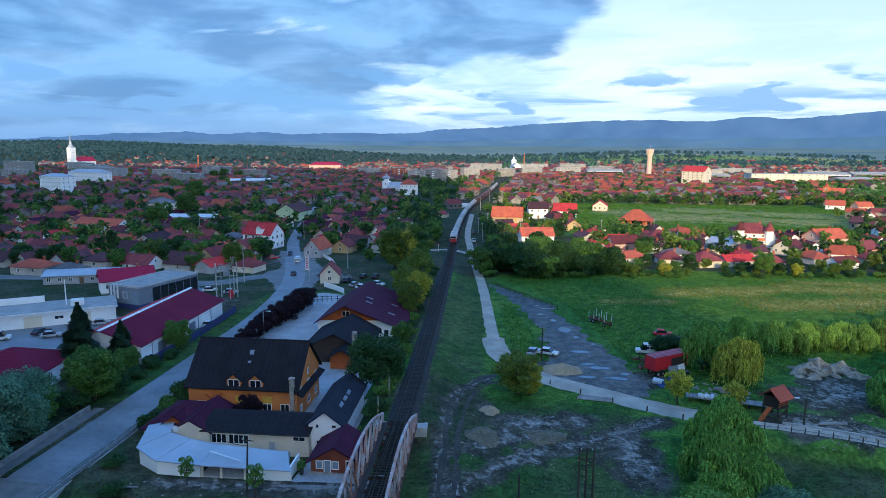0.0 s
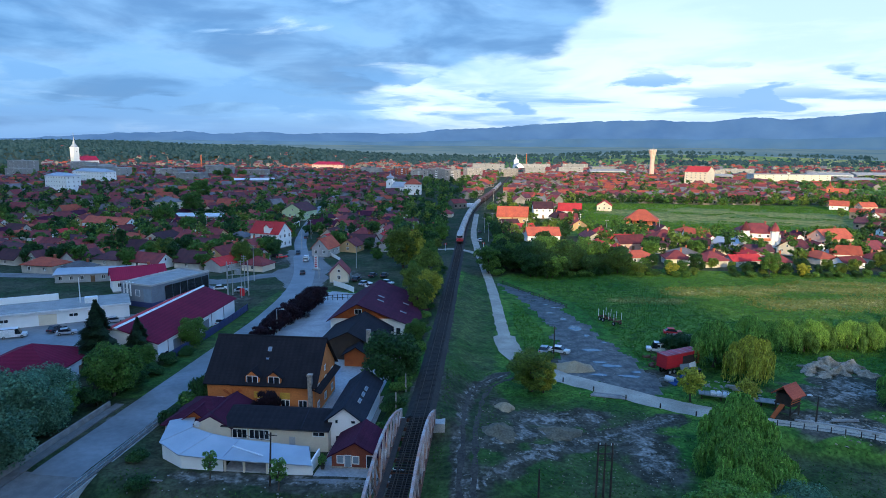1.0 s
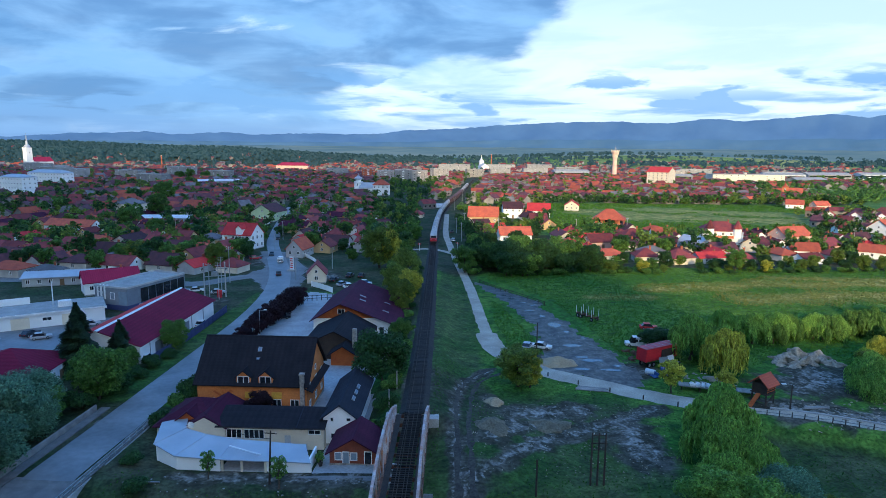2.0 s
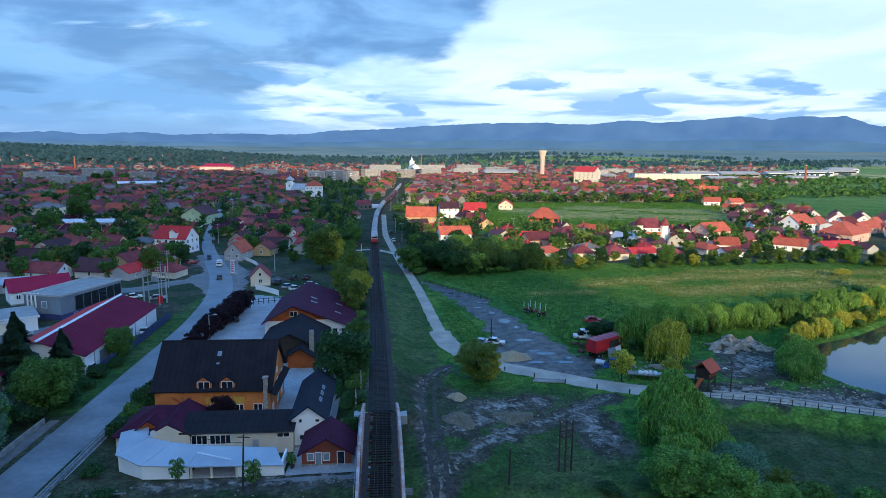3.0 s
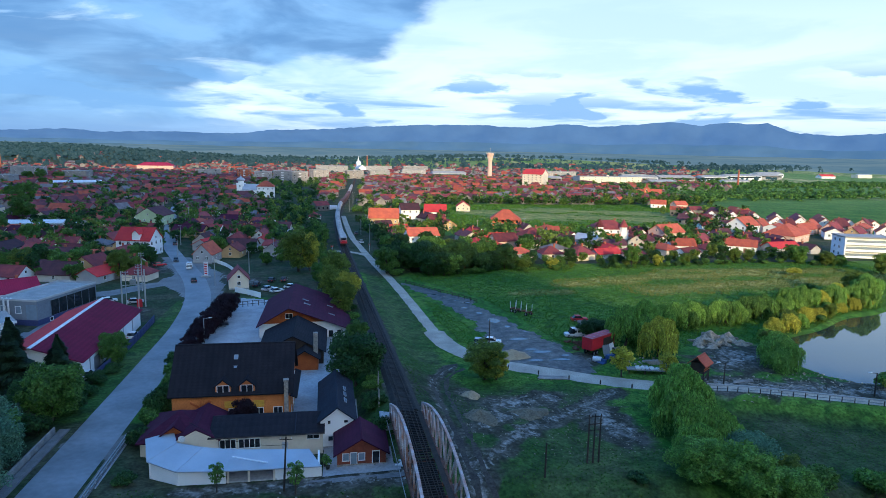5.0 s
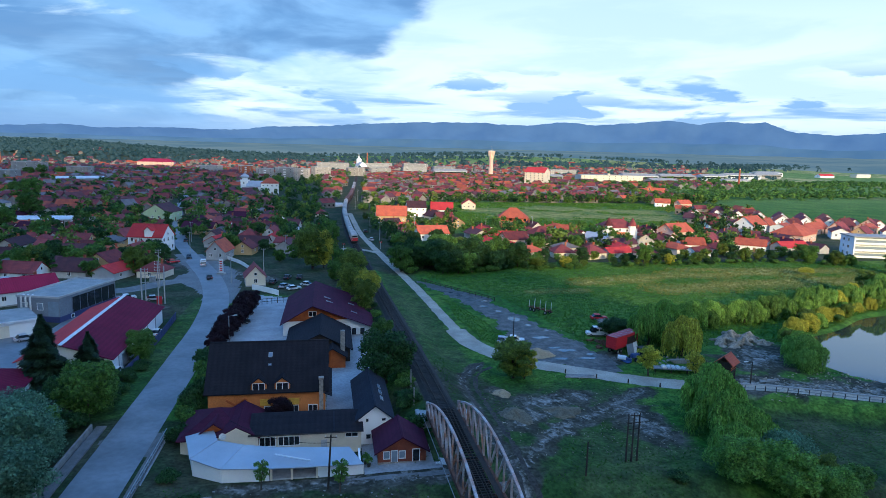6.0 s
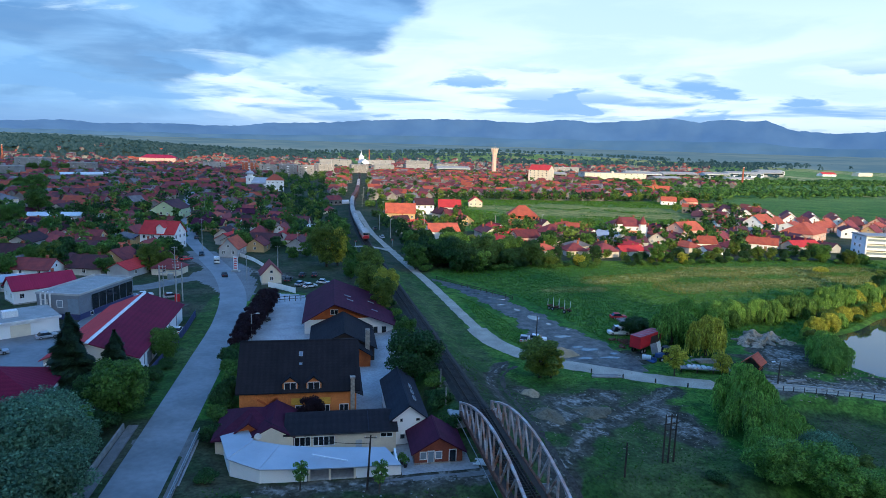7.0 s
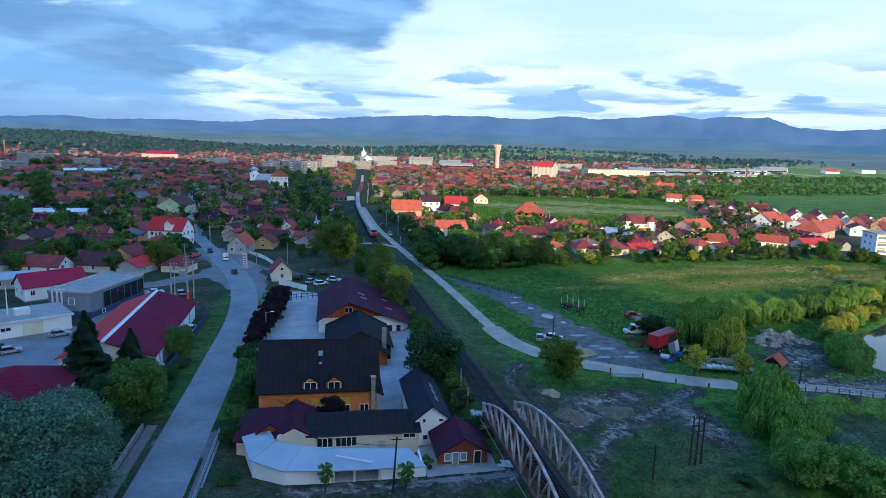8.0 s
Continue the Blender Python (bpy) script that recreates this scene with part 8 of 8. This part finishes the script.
def yard_scrap():
    """Sheets, a drum and lumber round the trailer."""
    for i, (x, y, a, mt, words) in enumerate(((51.2, 126.6, 24, "panel_grey", "blue-grey sheet leaning on the trailer"), (53.0, 127.8, 40, "canvas_pale", "pale sheet leaning on the trailer"))):
        single("metal_sheet", Mesh().slab([(-1.1, -0.5, 0.1), (1.1, -0.5, 0.1), (1.1, 0.2, 2.3), (-1.1, 0.2, 2.3)], 0.06), mt, words, "sheet", pose(x, y, float(gz(x, y)), 0, 0, a))
    single("water_drum", Mesh().rod((-0.9, 0, 0.6), (0.9, 0, 0.6), 0.6, 0.6, 14).rod((-0.5, 0, 0.0), (-0.5, 0, 0.3), 0.2).rod((0.5, 0, 0.0), (0.5, 0, 0.3), 0.2), "canvas_pale", "pale blue plastic drum lying in the yard", "drum", pose(47.4, 122.4, float(gz(47.4, 122.4)), 0, 0, -35))
    scatter("yard_litter", "pale scraps and boards behind the trailer", "scrap", "timber_grey", (53, 62, 115.5, 124), 60, 0.55, 8, 0.3)
    scatter("yard_litter", "dark rusty scrap beside the trailer", "scrap", "rust", (45.5, 50, 130, 137), 40, 0.8, 9, 0.5)
    for k in range(3):
        single("beam_stack", Mesh().box(-2.6, -0.5 + 0.1 * k, 0.3 * k, 2.6, 0.5, 0.3 * k + 0.26), "timber_grey", "stacked pale beams beside the loading ramp", "beams", pose(60.5 - 0.5 * k, 119.5, float(gz(60.5, 119.5)), 0, 0, -8 + 3 * k))


yard_scrap()
plank_pile(34.5, 114.0, -8, 6, 5.5, "timber_grey", "weathered grey planks lying on the verge", 0.25, 0.32)
plank_pile(58, 152, -10, 9, 6.0, "timber_grey", "stack of grey planks in the meadow", 0.3, 0.42, 3)
plank_pile(71.5, 107.6, 8, 2, 4.5, "timber_grey", "two pale beams on the ground", 0.3, 0.6)
plank_pile(-31.5, 77.2, 6, 1, 5.0, "timber_grey", "single pale beam on the grass", 0.25, 0.3)
plank_pile(1.5, 82.2, -15, 5, 1.8, "paint_white", "small pile of pale boards by the cabin", 0.3, 0.35)


def deck():
    """The loading ramp beside the track, with sacks on it."""
    root = thing("loading_ramp", "long low timber loading ramp beside the track", "ramp", pose(57.5, 113.9, float(gz(57.5, 113.9)), 0, 0, -14))
    for i in range(14):
        part("plank", Mesh().box(-7 + i, -1.1, 0.75, -6.06 + i, 1.1, 0.87), "timber_grey", root)
    for i in range(5):
        for y in (-0.9, 0.9):
            part("leg", Mesh().box(-6.6 + i * 3.2, y - 0.12, -0.2, -6.4 + i * 3.2, y + 0.12, 0.75), "timber_dark", root)
    for i in range(9):
        sack = Mesh().tub(-0.45, -0.3, 0, 0.45, 0.3, 0.42, taper=0.35, r=0.1)
        m = root.matrix_basis @ pose(-4.6 + (i % 5) * 0.95, -0.4 + (i // 5) * 0.7, 0.88, 0, 0, i * 37)
        single("sack", sack, "canvas_pale" if i % 3 else "paint_white", "full pale sack lying on the ramp", "sack", m, group="sacks on the ramp")


deck()


def hut():
    """The look-out hut on stilts over the path."""
    root = thing("stilt_hut", "small wooden hut on stilts with a bright orange roof", "hut", pose(63.3, 109.3, float(gz(63.3, 109.3)), 0, 0, 38) @ Matrix.Diagonal((0.86, 0.86, 0.94, 1)))
    for x in (-1.5, 1.5):
        for y in (-1.4, 1.4):
            part("stilt", Mesh().beam((x * 1.05, y * 1.05, -0.6), (x, y, 4.2), 0.24, 0.24), "timber_dark", root)
    part("platform", Mesh().box(-1.8, -1.7, 2.1, 1.8, 1.7, 2.3), "timber_dark", root)
    for y, z in ((-1.6, 3.1), (1.6, 3.1), (-1.6, 2.7)):
        part("railing", Mesh().beam((-1.7, y, z), (1.7, y, z), 0.1, 0.1), "wood_orange", root)
    part("roof", gable_roof(3.8, 3.4, 4.1, 5.5, 0.45), "roof_orange", root, "bright orange roof")
    part("boarding", Mesh().box(-1.55, -1.45, 2.3, 1.55, 1.45, 4.1), "timber_dark", root, "dark boarded walls")
    part("stair", Mesh().beam((-1.7, 0, 2.2), (-4.4, 0.3, 0.1), 0.9, 0.14), "wood_orange", root, "steep wooden stair")
    for i in range(5):
        part("brace", Mesh().beam((-1.5, -1.4, 0.2 + 0.2 * i), (1.5, -1.4, 1.8 - 0.3 * i), 0.08, 0.08), "timber_dark", root)


hut()


def path_rail():
    root = thing("path_railing", "low pale railing along the footpath on the bank", "railing", Matrix())
    line = spline([(p[0], p[1] - 1.6) for p in DIRT[11:]], 2.0)
    pts = [(x, y, float(gz(x, y))) for x, y in line]
    for x, y, z in pts:
        part("post", Mesh().box(x - 0.06, y - 0.06, z - 0.2, x + 0.06, y + 0.06, z + 1.0), "timber_dark", root)
    for a, b in zip(pts, pts[1:]):
        part("rail", Mesh().beam((a[0], a[1], a[2] + 0.55), (b[0], b[1], b[2] + 0.55), 0.06, 0.12), "timber_grey", root)
    edge = thing("path_edging", "pale concrete edging beside the footpath", "kerb", Matrix())
    line = spline([(p[0], p[1] + 1.7) for p in DIRT[12:]], 3.0)
    pts = [(x, y, float(gz(x, y))) for x, y in line]
    for a, b in zip(pts, pts[1:]):
        part("kerbstone", Mesh().beam((a[0], a[1], a[2] + 0.12), (b[0], b[1], b[2] + 0.12), 0.4, 0.3), "concrete", edge)
    posts = thing("bollards", "row of short dark posts beside the track", "posts", Matrix())
    for i in range(7):
        x, y = 27 + 5.2 * i, float(np.interp(27 + 5.2 * i, [q[0] for q in DIRT[8:]], [q[1] for q in DIRT[8:]])) - 2.9
        z = float(gz(x, y))
        part("post", Mesh().tub(x - 0.1, y - 0.1, z - 0.2, x + 0.1, y + 0.1, z + 0.9, taper=0.2), "timber_dark", posts)


path_rail()


def timber_fence(pts, label, h=1.2, step=2.5, mats="timber_dark", boards=False):
    root = thing("fence", label, "fence", Matrix())
    line = spline(pts, step)
    q = [(x, y, float(gz(x, y))) for x, y in line]
    for x, y, z in q:
        part("post", Mesh().box(x - 0.08, y - 0.08, z - 0.2, x + 0.08, y + 0.08, z + h), mats, root)
    for a, b in zip(q, q[1:]):
        if boards:
            part("panel", Mesh().beam((a[0], a[1], a[2] + h * 0.5), (b[0], b[1], b[2] + h * 0.5), 0.06, h * 0.95), mats, root)
        else:
            for k in (0.45, 0.9):
                part("rail", Mesh().beam((a[0], a[1], a[2] + h * k), (b[0], b[1], b[2] + h * k), 0.07, 0.12), mats, root)


timber_fence([(15, 206), (20, 197), (26, 188), (33, 177)], "dark timber rail fence beside the track")
timber_fence([(-37.5, 176), (-31, 178.5), (-25, 180)], "dark courtyard fence with a gate", 1.7, 1.5)
timber_fence([(-38.5, 197), (-34, 193), (-30, 188.5)], "white rendered yard wall", 1.7, 2.5, "plaster_white", True)
timber_fence([(-52.8, 122), (-52.5, 135), (-52.6, 150), (-53, 163)], "dark blue panel fence beside the warehouse", 1.9, 2.5, "panel_blue", True)
timber_fence([(-54, 250), (-48, 240), (-43, 228)], "white rendered garden wall at the corner", 1.4, 2.5, "plaster_white", True)
timber_fence([(-150, 286), (-120, 279), (-95, 274)], "long ochre boarded wall", 2.4, 4.0, "plaster_ochre", True)


def pole(x, y, h, label, lamp=False, arms=1, mats="timber_dark", lean=0.0, turn=0.0):
    root = thing("street_lamp" if lamp else "utility_pole", label, "lamp" if lamp else "pole", pose(x, y, float(gz(x, y)), 0, lean, turn))
    part("pole", Mesh().rod((0, 0, -0.5), (0, 0, h), 0.16, 0.10, 8), mats, root)
    if lamp:
        part("arm", Mesh().beam((0, 0, h - 0.1), (1.3, 0, h + 0.15), 0.07, 0.07), mats, root)
        part("lamp_head", Mesh().tub(1.0, -0.16, h + 0.1, 1.8, 0.16, h + 0.26, taper=0.3), "paint_white", root, "white lamp head")
    else:
        for k in range(arms):
            part("cross_arm", Mesh().beam((-0.8, 0, h - 0.35 - 0.7 * k), (0.8, 0, h - 0.35 - 0.7 * k), 0.1, 0.1), mats, root)
            for u in (-0.7, 0, 0.7):
                part("insulator", Mesh().rod((u, 0, h - 0.3 - 0.7 * k), (u, 0, h - 0.08 - 0.7 * k), 0.05), "paint_white", root)
    return root


for i, (x, y) in enumerate(((27.6, 79.3), (28.5, 79.4), (29.4, 79.5))):
    pole(x, y, 7.4, "dark timber pole of a triple pole stand", arms=1 if i == 1 else 0)
single("pole_brace", Mesh().beam((27.4, 79.3, 6.0), (29.6, 79.5, 6.0), 0.14, 0.14).beam((27.5, 79.3, 5.1), (29.5, 79.5, 5.1), 0.1, 0.1), "timber_dark", "dark cross timbers between the three poles", "brace")
pole(20.1, 75.8, 5.0, "thin dark pole in the rough grass", arms=0)
pole(26.2, 133.6, 7.0, "dark timber pole beside the track", arms=0)
pole(-14.8, 77.8, 7.5, "leaning timber pole before the pavilion", arms=1, lean=3.0)
for x, y, h in ((-1.2, 96.5, 3.0), (-0.8, 104, 3.2)):
    pole(x, y, h, "short pale post on the railway bank", arms=0, mats="timber_grey")
pole(-36.8, 141.2, 6.5, "street lamp beside the road", True, mats="steel_grey", turn=0)
for x, y in ((66.5, 106.0), (92.3, 97.6)):
    pole(x, y, 4.6, "lamp post with a white head by the footpath", True, mats="timber_dark", turn=180)
for x, y, h in ((-60.5, 177, 11), (-64.5, 180, 10), (-62, 183, 11.5), (-70, 262, 9), (-76.5, 296, 9), (-86, 350, 9), (-92, 385, 9), (-99, 425, 9), (-107, 470, 9), (-38, 226, 8), (-46, 206, 8), (8, 300, 9), (9, 345, 9), (12, 395, 9), (20, 298, 9), (26, 312, 10), (67, 330, 8), (93, 330, 9), (146, 292, 9), (-66, 200, 12), (5, 330, 8), (1.5, 450, 9), (6, 520, 9), (-33, 262, 8), (-130, 300, 9), (-170, 330, 9), (190, 300, 9), (215, 340, 9)):
    pole(x, y, h, "concrete utility pole among the houses", arms=2 if h > 9.5 else 1, mats="concrete")


def substation():
    root = thing("pole_transformer", "transformer platform between two concrete poles", "transformer", pose(-62.2, 178.4, float(gz(-62.2, 178.4))))
    part("beam", Mesh().beam((-2.6, -1.2, 6.5), (2.6, 1.6, 6.5), 0.2, 0.2).beam((-2.6, -1.2, 8.6), (2.6, 1.6, 8.6), 0.16, 0.16), "concrete", root)
    part("post", Mesh().box(-2.7, -1.35, -0.4, -2.4, -1.05, 10.5), "concrete", root)
    part("post", Mesh().box(2.4, 1.45, -0.4, 2.7, 1.75, 10.5), "concrete", root)
    part("tank", Mesh().tub(-0.7, -0.4, 6.6, 0.7, 0.6, 8.0, taper=0.05), "steel_grey", root)
    part("sign_board", Mesh().box(1.2, -1.5, 0.6, 2.6, -1.42, 2.8), "paint_red", root, "red board")


substation()


def signboard():
    root = thing("advert_column", "tall white sign column on a planted base", "sign", pose(-51.5, 221, float(gz(-51.5, 221)), 0, 0, -20))
    part("panel", Mesh().box(-0.75, -0.12, 0.6, 0.75, 0.12, 5.2), "paint_white", root)
    for z in (1.3, 2.1, 2.9, 3.7, 4.5):
        part("letter_bar", Mesh().box(-0.5, -0.14, z - 0.22, 0.5, -0.12, z + 0.16), "paint_red", root, "faded red bar")
    part("base", Mesh().tub(-1.3, -0.9, -0.2, 1.3, 0.9, 0.6, taper=0.1), "concrete", root)


signboard()


def greenhouse(x, y, ang, L, label):
    root = thing("greenhouse", label, "greenhouse", pose(x, y, float(gz(x, y)), 0, 0, ang))
    prof = [(-3.0 * math.cos(math.pi * i / 12), 2.9 * math.sin(math.pi * i / 12)) for i in range(13)]
    part("tunnel", Mesh().prism(prof, -L / 2, L / 2), "canvas_pale", root)
    for i in range(int(L / 3) + 1):
        part("hoop", Mesh().prism([(q[0] * 1.012, q[1] * 1.012) for q in prof], -L / 2 + 3 * i - 0.06, -L / 2 + 3 * i + 0.06), "steel_grey", root)


for x, y, a, L in ((-26, 328, -2, 24), (-165, 365, -12, 48), (-120, 392, -14, 30), (-18, 470, 6, 22)):
    greenhouse(x, y, a, L, "long pale plastic greenhouse tunnel")


def train():
    """The freight train that comes down the line; it stands just before the crossing."""
    line = spline(RAIL, 1.0)
    pts = [q for q in line if q[1] > 283]
    dist, where = 0.0, []
    for a, b in zip(pts, pts[1:]):
        where.append((dist, a))
        dist += math.hypot(b[0] - a[0], b[1] - a[1])
    D = [w[0] for w in where]

    def at(s):
        return np.interp(s, D, [w[1][0] for w in where]), np.interp(s, D, [w[1][1] for w in where])

    def bogie(root, x):
        part("bogie", Mesh().tub(x - 1.3, -1.0, 0.35, x + 1.3, 1.0, 0.85, taper=0.1), "frame_dark", root)
        for k in (-0.9, 0.9):
            for y in (-0.75, 0.75):
                part("wheel", Mesh().rod((x + k, y - 0.07, 0.46), (x + k, y + 0.07, 0.46), 0.46, 0.46, 12), "rail_steel", root)

    def carriage(kind, first):
        L = 17.0 if kind == "loco" else 14.2
        root = thing("locomotive" if kind == "loco" else "goods_wagon", {"loco": "red and grey diesel locomotive on the track", "tank": "pale grey tank wagon in the goods train", "box": "dark brown box wagon in the goods train"}[kind], "locomotive" if kind == "loco" else "wagon", pose(0, 0, -60), "" if kind == "loco" else "wagons of the goods train")
        part("underframe", Mesh().box(-L / 2, -1.35, 0.85, L / 2, 1.35, 1.15), "frame_dark", root)
        bogie(root, -L / 2 + 2.6), bogie(root, L / 2 - 2.6)
        if kind == "loco":
            part("body", Mesh().tub(-L / 2 + 0.2, -1.5, 1.15, L / 2 - 0.2, 1.5, 4.0, taper=0.08, r=0.25), "wagon_grey", root, "pale grey body")
            part("nose_band", Mesh().box(-L / 2 + 0.12, -1.46, 1.15, -L / 2 + 0.24, 1.46, 2.5), "paint_red", root, "red front")
            part("side_band", Mesh().box(-L / 2 + 0.3, -1.515, 1.3, L / 2 - 0.3, 1.515, 1.9), "paint_red", root)
            part("windscreen", Mesh().box(-L / 2 + 0.16, -1.2, 2.75, -L / 2 + 0.3, 1.2, 3.5), "glass_dark", root)
            for y in (-1.0, 1.0):
                part("headlight", Mesh().rod((-L / 2 + 0.16, y, 2.0), (-L / 2 + 0.04, y, 2.0), 0.17, 0.17, 10), "glass_sky", root)
        elif kind == "tank":
            part("tank", Mesh().rod((-L / 2 + 0.5, 0, 2.65), (L / 2 - 0.5, 0, 2.65), 1.42, 1.42, 18).rod((-L / 2 + 0.2, 0, 2.65), (-L / 2 + 0.5, 0, 2.65), 1.0, 1.42, 18).rod((L / 2 - 0.5, 0, 2.65), (L / 2 - 0.2, 0, 2.65), 1.42, 1.0, 18), "wagon_grey", root)
            part("hatch", Mesh().rod((0, 0, 4.0), (0, 0, 4.35), 0.4), "steel_grey", root)
            part("ladder", Mesh().beam((0.6, -1.45, 1.1), (0.6, -0.6, 4.1), 0.4, 0.06), "steel_grey", root)
        else:
            part("body", Mesh().tub(-L / 2 + 0.2, -1.45, 1.15, L / 2 - 0.2, 1.45, 3.9, taper=0.06, r=0.2), "wagon_brown", root)
        return root, L
    protos = {}
    s = 0.0
    order = ["loco"] + ["tank"] * 12 + ["box"] * 8 + ["tank"] * 7
    for kind in order:
        if kind not in protos:
            protos[kind] = carriage(kind, True) + (False,)
        root, L, used = protos[kind]
        (xa, ya), (xb, yb) = at(s + 0.2 * L), at(s + 0.8 * L)
        m = pose((xa + xb) / 2, (ya + yb) / 2, float(rail_z((ya + yb) / 2)) + 0.22, 0, 0, math.degrees(math.atan2(yb - ya, xb - xa)))
        if used:
            copy_thing(root, m)
        else:
            root.matrix_basis = m
            protos[kind] = (root, L, True)
        s += L + 1.1
        if s > D[-1] - 20:
            break


train()


def crossing_lane_barrier():
    for x, y, a in ((-9.5, 268.5, 20), (6.5, 274.5, 200)):
        root = thing("crossing_post", "white and red level crossing post", "sign", pose(x, y, float(gz(x, y)), 0, 0, a))
        part("post", Mesh().rod((0, 0, -0.3), (0, 0, 3.2), 0.08), "paint_white", root)
        part("cross_board", Mesh().beam((-0.6, 0, 2.7), (0.6, 0, 3.3), 0.05, 0.16).beam((-0.6, 0, 3.3), (0.6, 0, 2.7), 0.05, 0.16), "paint_red", root)


crossing_lane_barrier()


def wires(a, b, sag, label):
    ms = Mesh()
    n = 14
    pts = []
    for i in range(n + 1):
        t = i / n
        pts.append(Vector(a).lerp(Vector(b), t) - Vector((0, 0, 4 * sag * t * (1 - t))))
    ms.sweep(pts, 0.05, 0.05)
    single("cable", ms, "rubber", label, "cable")


wires((-14.4, 77.8, 6.2), (-29.0, 90, 4.6), 1.2, "black overhead cable to the guest house")


def garden_pots():
    for x, y in ((-9.6, 84.2), (-9.2, 83.0)):
        root = thing("potted_plant", "green plant in a dark pot on the terrace", "plant", pose(x, y, float(gz(x, y)) + 0.05))
        part("pot", Mesh().rod((0, 0, 0), (0, 0, 0.5), 0.22, 0.32, 12), "frame_dark", root)
        v, f = leaf_cloud([(0, 0, 1.1, 0.55, 1.2)], 160, 0.22)
        part("foliage", Mesh().add(v, f), "leaf_mid", root)


garden_pots()


def rough_grass():
    """Tufts and weeds over the open ground, kept off the tracks."""
    r = np.random.default_rng(11)
    for name, n, x0, x1, y0, y1, low, high, want_dry_lit in (("rough_grass", 30000, -36, 100, 66, 150, 0.10, 0.26, False), ("meadow_grass", 80000, 18, 215, 128, 250, 0.2, 0.42, False), ("dry_grass", 16000, 40, 215, 180, 225, 0.3, 0.6, True), ("field_grass", 22000, 60, 300, 330, 520, 0.6, 1.1, False)):
        x, y = r.uniform(x0, x1, n), r.uniform(y0, y1, n)
        keep = (dist_line(x, y, DIRT) > 3.2) & (np.abs(x - rail_x(y)) > 2.8) & (pond_depth(x, y) < -1.5) & ~((x < -4) & (y > 80)) & ~((x > 13) & (x < 47) & (y > 112) & (y < 208) & (dist_line(x, y, [(17, 200), (28, 180), (34, 150), (38, 122)]) < 8))
        dirt, dry_lit, town = zone(x, y)
        keep &= (dirt < 0.3) & ((town < 0.5) | (y > 300) | (y < 125))
        keep &= (dry_lit + 0.35 * wob(x, y, 4.0) > 0.45) if want_dry_lit else (dry_lit + 0.35 * wob(x, y, 4.0) < 0.6)
        x, y = x[keep], y[keep]
        z = gz(x, y)
        n = len(x)
        s = low + (high - low) * r.random(n) ** 2
        a = r.uniform(0, 6.283, n)
        blades = 3 if name == "rough_grass" else 2
        P = []
        for k in range(blades):
            c, d = np.cos(a + k * 1.9) * s, np.sin(a + k * 1.9) * s
            P.append(np.stack([np.stack([x - d * 0.55, y + c * 0.55, z - 0.05], 1), np.stack([x + d * 0.55, y - c * 0.55, z - 0.05], 1), np.stack([x + c * 0.5, y + d * 0.5, z + s * 0.75], 1)], 1))
        v = np.concatenate(P).reshape(-1, 3)
        me = bpy.data.meshes.new(name)
        me.from_pydata(v.tolist(), [], np.arange(len(v)).reshape(-1, 3).tolist())
        me.materials.append(M["tuft_dry" if want_dry_lit else "tuft_dark" if name == "rough_grass" else "tuft"])
        single(name, me, None, "dried meadow grass, coloured yellow as if sunlit" if want_dry_lit else "rough tufts of green meadow grass and weeds", "grass", kind="stuff")


rough_grass()
